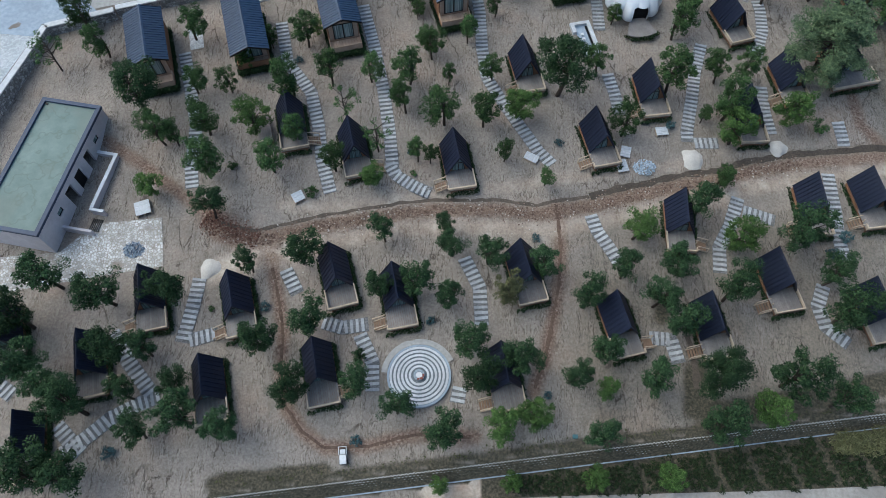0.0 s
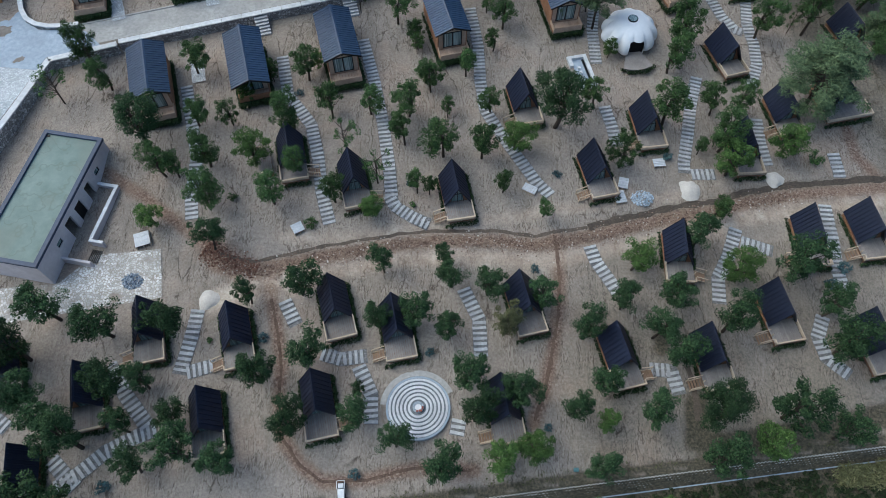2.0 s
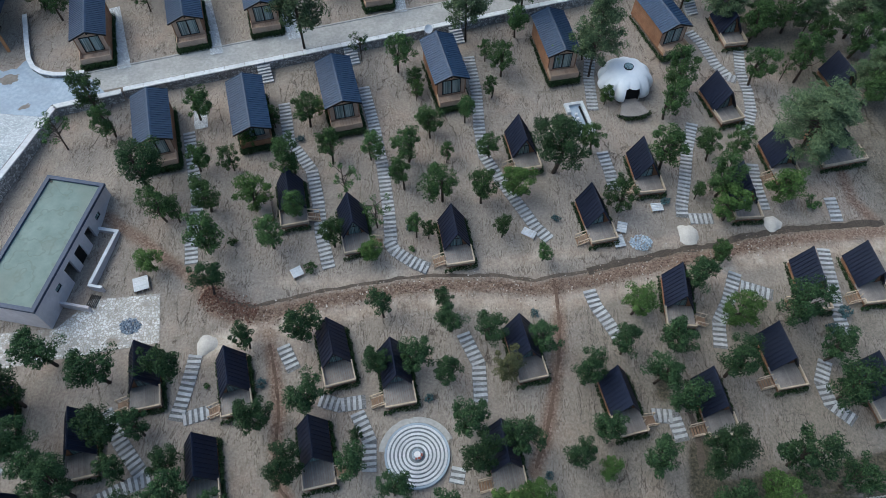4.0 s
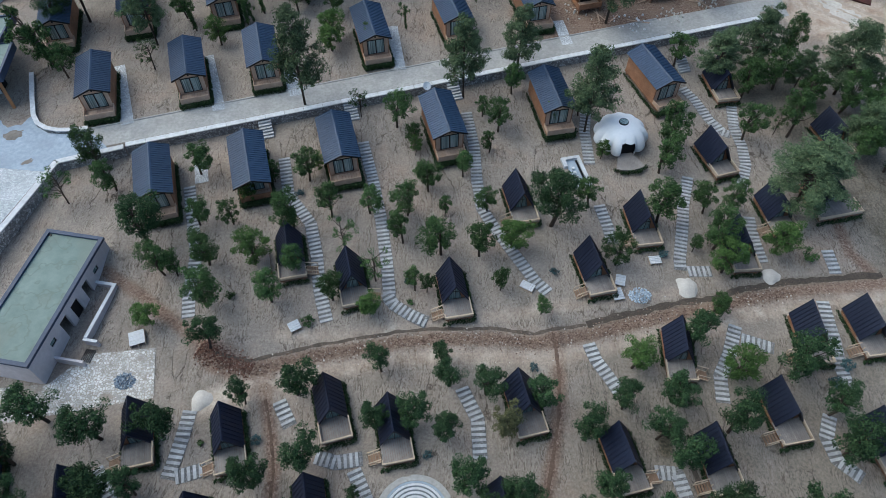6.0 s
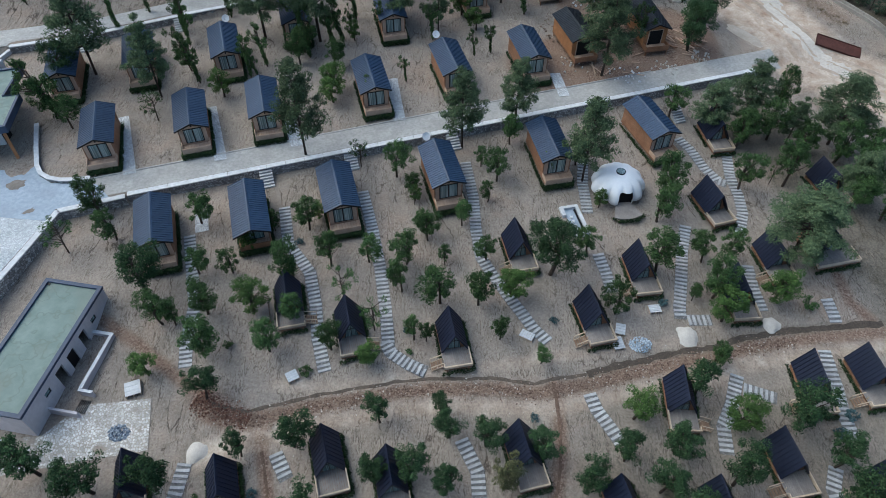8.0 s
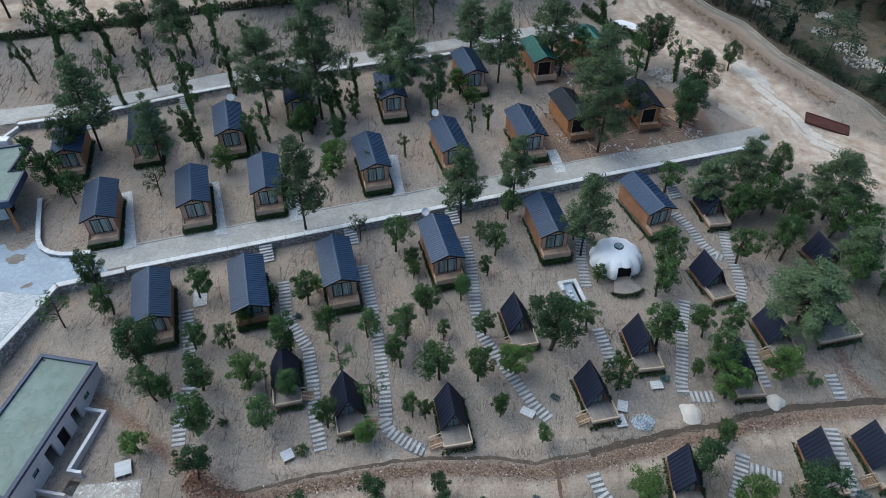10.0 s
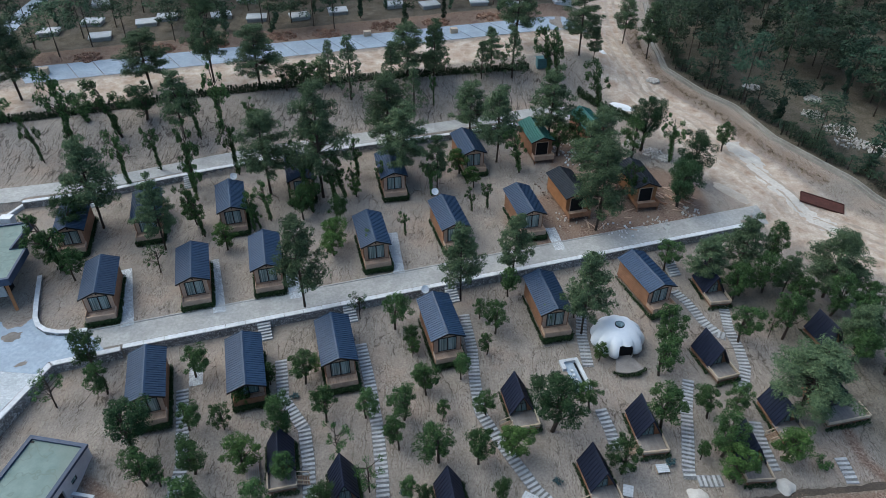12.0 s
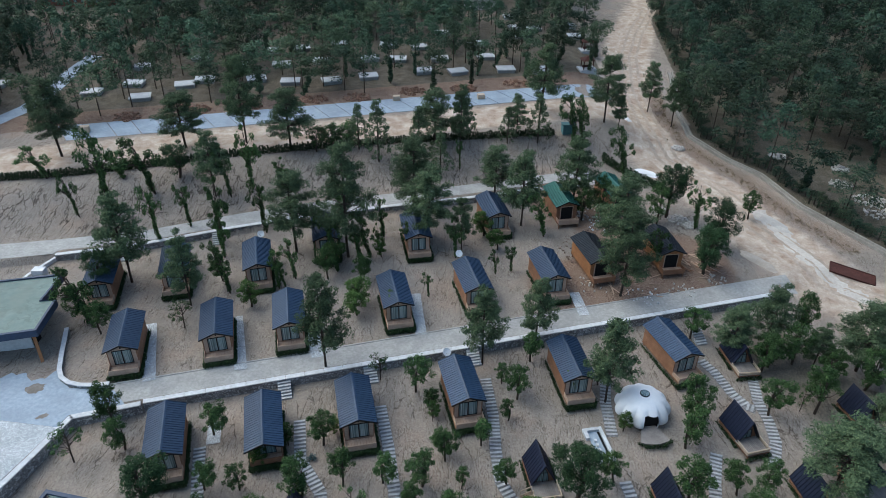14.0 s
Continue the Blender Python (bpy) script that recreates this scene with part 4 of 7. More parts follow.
# ---- trees ----
def tree(name, seed, kind, leaf, label, category="tree", fine=1.0):
    """A tree whose crown is 1 wide from its middle and 1.85 (pines 2.6) high at its middle."""
    rng = np.random.default_rng(seed)
    root = empty(name, label, category)
    bm = bmesh.new()
    cs = []
    squash, slim = 0.85, 0.5
    if kind == "oak":
        lean = rng.normal(size=2) * 0.08
        tube(bm, [(0, 0, -0.15), (lean[0], lean[1], 0.6), (lean[0] * 1.5, lean[1] * 1.5, 1.3), (lean[0] * 1.2, lean[1] * 1.2, 2.1)], [0.085, 0.07, 0.05, 0.02])
        tall, n = 0.68 + 0.5 * rng.random(), 36
        wide, narrow = 1.0 + 0.25 * rng.random(), 0.78 + 0.25 * rng.random()
        bias = rng.normal(size=2) * 0.12
        for k in range(n):
            a, el = k * 2.39996 + rng.normal() * 0.45, math.asin(min(0.98, max(-0.95, -0.95 + 1.93 * (k + 0.5) / n)))
            rr = (0.34 + 0.42 * rng.random()) if k % 5 else (0.2 if k % 2 else 0.82)
            x, y, z = rr * math.cos(a) * math.cos(el) * 1.1 * wide + bias[0], rr * math.sin(a) * math.cos(el) * 1.1 * narrow + bias[1], 1.85 + tall * math.sin(el) * (0.75 + 0.5 * rng.random())
            cs.append((x, y, z, 0.18 + 0.14 * rng.random()))
            if k % 3 == 1:
                tube(bm, [(lean[0], lean[1], 0.9 + 0.3 * rng.random()), (x * 0.5, y * 0.5, z - 0.35), (x, y, z)], [0.028, 0.02, 0.008], 5)
        per, size = 120, 0.053
    elif kind == "sparse":
        tube(bm, [(0, 0, -0.15), (0.05, 0.03, 0.8), (0.0, 0.1, 1.7), (0.05, 0.05, 2.6)], [0.06, 0.05, 0.035, 0.012])
        for k in range(16):
            a, z = k * 2.4 + rng.normal() * 0.4, 1.05 + 1.5 * rng.random()
            rr = 0.3 + 0.6 * rng.random()
            x, y = rr * math.cos(a), rr * math.sin(a)
            cs.append((x, y, z, 0.15 + 0.1 * rng.random()))
            tube(bm, [(0.02, 0.05, z - 0.4), (x, y, z)], [0.03, 0.008], 5)
        per, size = 60, 0.054
    elif kind == "ivy":
        # a slim trunk wrapped in ivy, with a small ragged head
        tip = np.array((-0.55, 0.12)) + rng.normal(size=2) * 0.2
        tube(bm, [(0, 0, -0.2), (tip[0] * 0.4, tip[1] * 0.4, 1.1), (tip[0], tip[1], 2.7)], [0.07, 0.05, 0.015])
        for k in range(11):
            z = 0.25 + 0.15 * k
            q = z / 2.7
            cs.append((tip[0] * q + rng.normal() * 0.05, tip[1] * q + rng.normal() * 0.05, z, 0.17 + 0.07 * rng.random()))
        for k in range(15):
            a, z = k * 2.4 + rng.normal() * 0.4, 1.45 + 1.25 * rng.random()
            rr = (0.2 + 0.75 * rng.random()) * (1.2 - 0.35 * (z - 1.45))
            x, y = tip[0] * z / 2.7 + rr * math.cos(a), tip[1] * z / 2.7 + rr * math.sin(a)
            cs.append((x, y, z, 0.15 + 0.14 * rng.random()))
            tube(bm, [(tip[0] * 0.6, tip[1] * 0.6, z - 0.45), (x, y, z)], [0.028, 0.008], 4)
        per, size = 84, 0.066
    elif kind == "pine":
        tube(bm, [(0, 0, -0.2), (0.03, 0.02, 1.0), (-0.02, 0.04, 2.2), (0, 0, 3.5)], [0.06, 0.052, 0.038, 0.01])
        for t in range(8):
            z = 1.25 + 0.3 * t
            span = (1.02 - 0.105 * t) * (0.8 + 0.4 * rng.random()) if t else 0.7
            m = 7 - t // 2
            for k in range(m):
                a = k * 6.283 / m + t * 0.7 + rng.normal() * 0.3
                q = span * (0.72 + 0.42 * rng.random())
                tip = (q * math.cos(a), q * math.sin(a), z + 0.1 * rng.normal())
                tube(bm, [(0, 0, z - 0.1), tip], [0.018, 0.005], 4)
                for g in (0.5, 0.78, 1.0):
                    cs.append((tip[0] * g + rng.normal() * 0.05, tip[1] * g + rng.normal() * 0.05, tip[2] + 0.06 * g, 0.15 + 0.1 * rng.random()))
        per, size, squash, slim = 56, 0.064, 0.7, 0.34
    else:
        tube(bm, [(0, 0, -0.2), (0, 0, 1.5), (0, 0, 3.2)], [0.07, 0.05, 0.01])
        for t in range(12):
            z = 0.65 + 0.23 * t
            span = 0.85 * (1 - t / 12.5) + 0.07
            for k in range(7):
                a = k * 0.898 + t * 0.5 + rng.normal() * 0.25
                q = span * (0.5 + 0.6 * rng.random())
                cs.append((q * math.cos(a), q * math.sin(a), z + 0.08 * rng.normal(), 0.12 + 0.09 * rng.random()))
        per, size = 36, 0.054
    part("trunk", bm, BARK, root, smooth=True)
    v, f = leaf_cloud(rng, cs, int(per * fine * fine), size / fine, squash=squash, slim=slim)
    crown = new("crown", leaf_mesh("crown", v, f, leaf))
    crown.parent = root
    return root


OAK_A = [
    (-31.4, 22.3, 2.1, 3.6), (-26.8, 20.9, 2.1, 3.7), (-33.1, 18.9, 2.1, 3.8), (-31.6, 14.8, 2.4, 4.2),
    (-22.1, 21.1, 1.8, 3.3), (-25.9, 16.7, 1.95, 3.6), (-30.0, 13.7, 1.7, 3.1), (-23.2, 16.6, 1.4, 2.7),
    (-27.5, 12.0, 2.4, 4.1), (-29.9, 7.3, 2.3, 4.0), (-27.4, 7.2, 2.0, 3.5), (-24.1, 13.2, 1.3, 2.5),
    (-20.6, 13.8, 1.4, 2.6), (-22.7, 10.2, 1.5, 2.8), (-19.3, 11.3, 2.0, 3.5), (-16.2, 10.5, 1.6, 2.9),
    (-15.9, 23.8, 1.2, 2.4), (-14.7, 17.4, 1.8, 3.3), (-11.7, 24.6, 1.9, 3.3), (-10.4, 19.1, 1.8, 3.2),
    (-11.7, 13.0, 1.9, 3.4), (-6.6, 13.7, 1.5, 2.8), (-6.5, 16.3, 0.7, 1.6), (-4.8, 26.7, 1.3, 2.5),
]
OAK_B = [
    (0.2, 27.9, 1.0, 2.1), (1.0, 25.4, 1.4, 2.6), (4.0, 24.7, 1.6, 3.0), (-5.4, 22.1, 1.4, 2.6),
    (-2.1, 22.1, 1.7, 3.1), (0.9, 21.2, 1.4, 2.6), (8.4, 23.6, 1.5, 2.8), (2.1, 17.1, 1.8, 3.2),
    (2.6, 14.1, 1.8, 3.3), (6.5, 15.7, 1.8, 3.2), (-3.5, 12.1, 1.5, 2.7), (-0.2, 9.9, 1.8, 3.2),
    (10.2, 14.5, 1.4, 2.7), (11.7, 20.8, 1.7, 3.0), (15.2, 23.4, 1.5, 2.8), (19.4, 24.2, 1.8, 3.2),
    (22.3, 29.2, 1.7, 3.1), (17.6, 20.9, 1.7, 3.0), (19.1, 19.0, 1.8, 3.2), (12.6, 16.7, 1.5, 2.7),
    (16.8, 14.1, 1.7, 3.1), (12.1, 9.8, 1.5, 2.8), (21.7, 14.2, 2.4, 4.2), (27.1, 14.3, 2.3, 4.1),
]
OAK_C = [
    (23.6, 21.4, 2.0, 3.6), (30.3, 26.4, 2.3, 4.0), (32.3, 22.9, 1.7, 3.1), (32.6, 19.5, 2.3, 4.0),
    (20.9, 10.7, 2.0, 3.6), (30.9, 12.7, 1.7, 3.0), (25.1, 32.6, 0.9, 1.8), (-34.0, 48.5, 1.9, 3.4),
    (-31.9, 45.8, 1.5, 2.8), (-23.9, 48.0, 1.7, 3.0), (-26.8, 38.9, 2.6, 4.6), (-25.1, 36.2, 1.6, 3.0),
    (-23.9, 36.1, 1.2, 2.3), (-22.9, 41.8, 1.4, 2.6), (-21.2, 37.2, 1.8, 3.3), (-20.7, 33.0, 2.0, 3.6),
    (-19.7, 28.9, 1.6, 2.9), (-19.7, 41.9, 1.1, 2.2), (-14.9, 33.4, 1.6, 3.0), (-13.9, 41.5, 1.9, 3.5),
    (-13.1, 36.5, 1.3, 2.6), (-12.9, 47.3, 1.6, 2.9), (-10.3, 42.7, 1.5, 2.8), (-4.3, 54.7, 1.7, 3.1),
]
OAK_D = [
    (-2.5, 51.7, 1.1, 2.1), (-0.9, 46.0, 1.4, 2.7), (2.6, 48.0, 1.2, 2.4), (4.9, 56.3, 0.9, 1.9),
    (6.5, 54.2, 1.6, 2.9), (5.4, 51.3, 0.9, 1.9), (8.3, 59.9, 1.5, 2.8), (-6.6, 43.3, 1.4, 2.6),
    (-9.5, 33.6, 1.4, 2.6), (-3.0, 43.1, 1.7, 3.1), (-3.3, 39.8, 1.4, 2.7), (0.3, 38.5, 1.9, 3.5),
    (0.7, 43.0, 0.8, 1.8), (-2.1, 34.6, 1.0, 2.0), (-1.0, 34.5, 0.8, 1.8), (3.9, 38.4, 1.7, 3.1),
    (5.7, 34.7, 1.0, 2.1), (4.9, 43.7, 1.3, 2.5), (11.0, 42.0, 3.0, 5.5), (9.2, 32.2, 0.9, 1.9),
    (15.0, 44.4, 1.5, 2.8), (15.4, 56.7, 1.3, 2.4), (24.4, 52.3, 2.1, 3.7), (22.9, 48.7, 1.8, 3.2),
]
OAK_E = [
    (27.4, 64.6, 1.7, 3.1), (35.1, 60.4, 1.7, 3.1),
    (40.2, 58.0, 1.8, 3.3), (32.6, 53.2, 1.9, 3.5), 
    (46.6, 55.6, 1.6, 2.9), (21.5, 42.4, 2.1, 3.8), (16.7, 37.5, 1.6, 2.9), (24.3, 39.0, 0.8, 1.7),
    (26.3, 43.5, 1.5, 2.8), (28.8, 43.7, 1.5, 2.8), (26.4, 39.4, 2.0, 3.6), (24.7, 32.0, 1.0, 2.0),
    (-43.6, 68.5, 2.4, 4.3), (-43.5, 63.5, 1.9, 3.4), (-40.8, 61.2, 1.6, 2.9), (-16.7, 73.1, 1.7, 3.2),
    (32.1, 76.3, 2.8, 4.8), (30.6, 90.7, 3.3, 5.7), (35.5, 82.2, 2.9, 5.1), (34.0, 59.6, 1.9, 3.4),
]
OAK_F = [
    (-42.3, 93.3, 2.8, 3.5), (-20.7, 103.3, 2.3, 2.9), (-18.3, 103.9, 2.2, 2.8), (-23.2, 102.3, 2.2, 2.7),
    (44.5, 57.5, 2.2, 3.6), (47.8, 57.2, 2.0, 3.4), (46.5, 49.0, 1.8, 3.2), (48.0, 61.0, 1.6, 3.0),
    (40.4, 65.4, 1.8, 4.3), (45.7, 53.0, 1.9, 3.6),
    (37.6, 53.8, 2.1, 3.8), (44.1, 50.8, 2.0, 3.6), (38.0, 61.0, 2.1, 3.8),
    (-12.4, 72.8, 1.6, 2.9), (17.9, 89.3, 2.0, 3.6), (20.9, 90.4, 2.2, 3.9),
    (42.7, 90.8, 1.6, 3.0), (32.7, 79.2, 1.9, 3.4), (28.8, 88.9, 2.2, 3.9), (-1.4, 47.4, 1.1, 2.2),
    (-16.3, 47.1, 0.9, 1.8), (-29.8, 71.8, 1.3, 2.5),
]
FRESH_A = [
    (13.0, 13.6, 1.0, 1.7), (4.7, 10.7, 1.5, 2.3), (7.2, 11.5, 1.5, 2.3), (16.6, 27.1, 1.6, 2.4),
    (25.4, 26.2, 1.8, 2.8), (25.2, 11.8, 1.6, 2.4), (11.6, 6.9, 1.1, 1.8), (5.3, 6.7, 0.9, 1.5),
    (17.3, 7.1, 1.2, 2.0), (-0.4, 6.6, 0.8, 1.4), (-25.3, 31.4, 1.3, 2.0), (-17.0, 37.6, 1.8, 2.8),
    (-6.4, 32.3, 1.2, 1.9), (7.1, 39.6, 1.8, 2.7), (26.6, 36.7, 1.8, 2.7), (32.2, 39.0, 1.8, 2.7),
    (-12.0, 65.9, 1.6, 2.5), (-10.4, 78.3, 1.1, 1.8),
]
FRESH_B = [
    (3.5, 84.3, 1.7, 2.7), (5.3, 80.7, 1.4, 2.2), (-16.5, 75.7, 1.5, 2.3), (-12.4, 68.2, 1.8, 2.7),
    (-24.9, 66.9, 1.5, 2.4), (17.0, 50.5, 0.9, 1.6), (-12.1, 48.8, 0.8, 1.4), (-18.5, 44.5, 0.9, 1.6),
    (-2.2, 51.3, 0.8, 1.4),
]
SPARSE_ROWS = [
    (-36.1, 44.2, 1.6, 3.4), (-8.2, 56.2, 1.2, 2.8), (-8.7, 38.8, 1.5, 3.2), (-5.7, 35.6, 1.5, 3.2),
    (36.2, 54.1, 0.9, 2.3), (-31.6, 62.6, 1.4, 3.0), (-2.3, 50.8, 0.7, 1.9),
]
OLIVE_ROWS = [
    (5.4, 21.6, 1.4, 2.6),
]
IVY_A = [
    (-7.2, 65.8, 0.8, 2.6), (-19.1, 65.0, 0.5, 2.0), (-29.2, 71.6, 1.5, 4.1), (-28.2, 69.4, 1.3, 3.7),
    (-31.2, 77.1, 1.4, 4.0), (-22.4, 70.6, 1.3, 3.7), (-3.6, 69.9, 0.7, 2.3), (4.9, 75.0, 0.7, 2.4),
    (-15.7, 74.6, 1.5, 4.1), (-12.9, 77.5, 1.3, 3.8), (26.5, 77.1, 1.5, 4.3), (19.6, 110.7, 2.3, 6.2),
    (26.9, 103.2, 2.1, 5.6), (34.0, 87.5, 1.7, 4.7), (12.0, 84.5, 1.6, 4.4), 
    
    
]
IVY_B = [
    
    
    (-49.3, 84.7, 1.2, 3.5), 
    (-32.3, 79.7, 1.1, 3.3), 
    (-16.8, 78.1, 1.9, 5.3), (-11.8, 78.0, 1.6, 4.5), (-6.4, 79.0, 1.1, 3.1), 
    (21.1, 111.0, 2.2, 5.7), (-17.1, 87.0, 1.6, 4.5),
]
IVY_C = [
    (-53.8, 84.3, 1.2, 4.9), (-49.7, 86.0, 2.4, 8.1), (-61.1, 91.0, 2.2, 3.4), (-44.8, 89.9, 2.6, 6.1),
    (-50.1, 91.8, 2.2, 2.4), (-34.0, 91.0, 1.5, 5.7), (-31.3, 92.9, 2.0, 6.5), (-37.7, 83.4, 1.3, 4.5),
    (-32.5, 80.4, 1.8, 6.2), (-27.1, 83.5, 1.6, 5.3), (-40.7, 79.7, 1.5, 5.8), (-27.4, 94.1, 1.6, 2.8),
    (-0.1, 102.2, 0.7, 3.5),
    (-10.5, 83.3, 1.4, 4.0), (-0.4, 78.6, 1.2, 3.5), 
    (-20.7, 72.7, 1.3, 3.7), (6.9, 75.8, 0.9, 2.7), (-42.3, 62.6, 2.0, 5.5), (-13.3, 77.6, 1.0, 3.0),
    (-10.9, 79.8, 0.8, 2.6), (-21.7, 71.1, 0.9, 2.7), (12.1, 54.5, 0.7, 2.4),
]
PINE_A = [
    (15.8, 54.2, 2.7, 8.1), (35.6, 44.2, 4.3, 6.4), (-14.2, 56.9, 2.8, 8.6),
    (2.9, 59.2, 2.5, 7.5), (9.1, 62.5, 2.3, 6.8), (-32.3, 66.9, 2.4, 7.3), (-62.8, 98.7, 4.2, 9.0),
    (-41.2, 71.0, 3.3, 9.0), (-21.9, 78.8, 3.8, 9.0),
    (-6.8, 90.3, 3.8, 8.6), (-4.1, 82.1, 3.7, 8.4), 
    (14.6, 121.0, 4.1, 9.0),
]
PINE_B = [
    (-36.3, 90.8, 2.7, 7.5), (-44.5, 102.8, 4.2, 6.9), (-35.3, 105.2, 3.5, 10.8), (-27.3, 102.7, 4.2, 7.5),
    (-14.8, 78.1, 4.0, 12), (-4.4, 107.2, 3.8, 6.7), (5.4, 94.7, 3.2, 6.4), (9.4, 110.6, 2.0, 5.6), (-0.1, 105.5, 2.2, 7.9),
    (31.3, 62.1, 2.5, 5.2), (35.7, 63.5, 2.6, 6.4), (44.9, 60.4, 3.6, 6.8), (40.0, 60.4, 1.8, 4.4), (44.3, 51.8, 2.4, 5.0),
    (25.5, 118.0, 3.5, 9.0), (16.9, 91.7, 3.3, 9.0), (8.9, 87.3, 3.2, 8.5), (21.4, 79.6, 3.8, 9.0),
    (27.9, 117.0, 1.5, 4.7), (35.7, 128.2, 2.3, 6.9), (38.6, 121.3, 2.4, 7.3), (0.3, 80.1, 1.9, 6.0),
    (20.3, 71.2, 3.5, 9.0),
]
FIR_ROWS = [
    (-13.1, 101.6, 2.9, 6.1), (-6.7, 102.6, 2.7, 5.6), (0.4, 108.8, 2.6, 5.7),
    (7.8, 109.1, 1.9, 3.9), (13.0, 110.2, 2.5, 5.2), (-3.2, 100.7, 2.2, 4.4), (-16.5, 103.7, 2.2, 4.6),
]


def plant(rows, protos, mid, turn=180):
    rnd = random.Random(len(rows))
    for i, (x, y, r, zc) in enumerate(rows):
        p = protos[(i * 7 + int(abs(x) * 3)) % len(protos)]
        m = pose(x, y, land(x, y) - 0.03, 0, 0, rnd.uniform(-turn, turn)) @ Matrix.Diagonal((r, r, zc / mid, 1))
        if "used" in p:
            ob = copy_thing(p, m @ Matrix.Diagonal((1 / p.scale[0], 1 / p.scale[1], 1 / p.scale[2], 1)))
            if "used" in ob:
                del ob["used"]
        else:
            p["used"] = 1
            p.matrix_basis = m


OAKS = [tree("oak_tree", 111 + k, "oak", LEAF, "small dark green oak with a rounded open crown") for k in range(9)]
ALL_OAKS = OAK_A + OAK_B + OAK_C + OAK_D + OAK_E + OAK_F
DEEP_OAKS = [tree("oak_tree", 211 + k, "oak", LEAF_DEEP, "small oak with a dense deep green crown below the track") for k in range(7)]
plant([(x, y, 0.92 * r, h) for x, y, r, h in ALL_OAKS if r <= 2.3 and y > 30], OAKS, 1.85)
plant([(x, y, 0.92 * r, h) for x, y, r, h in ALL_OAKS if r <= 2.3 and y <= 30], DEEP_OAKS, 1.85)
plant([(x, y, 0.92 * r, h) for x, y, r, h in ALL_OAKS if r > 2.3], [tree("broad_tree", 21 + k, "oak", LEAF_DEEP, "broad dark green tree with a dense crown", fine=1.5) for k in range(3)], 1.85)
FRESH = [tree("young_tree", 31 + k, "oak", LEAF_BRIGHT, "young tree with fresh yellow-green leaves") for k in range(3)]
plant(FRESH_A + FRESH_B, FRESH, 1.85)
plant(SPARSE_ROWS, [tree("thin_tree", 41 + k, "sparse", LEAF, "thin young tree with sparse leaves") for k in range(3)], 1.85)
plant(OLIVE_ROWS, [tree("olive_green_tree", 45, "oak", LEAF_DULL, "dull olive-green tree beside a hut")], 1.85)
plant([p for p in PINE_A + PINE_B if p[2] <= 3.3], [tree("pine_tree", 51 + k, "pine", NEEDLE, "tall grey-green pine with layered boughs", fine=1.25) for k in range(4)], 2.6)
plant([p for p in PINE_A + PINE_B if p[2] > 3.3], [tree("broad_pine", 56 + k, "pine", NEEDLE, "broad old pine with wide grey-green boughs", fine=1.7) for k in range(3)], 2.6)
plant(IVY_A + IVY_B + IVY_C, [tree("ivy_tree", 81 + k, "ivy", LEAF, "slim leaning ivy-clad tree with a ragged crown") for k in range(6)], 1.85, 35)
plant(FIR_ROWS, [tree("fir_tree", 61 + k, "fir", NEEDLE, "narrow dark fir beside the clay bank") for k in range(2)], 2.0)
for o in list(bpy.data.objects):
    if "used" in o:
        del o["used"]


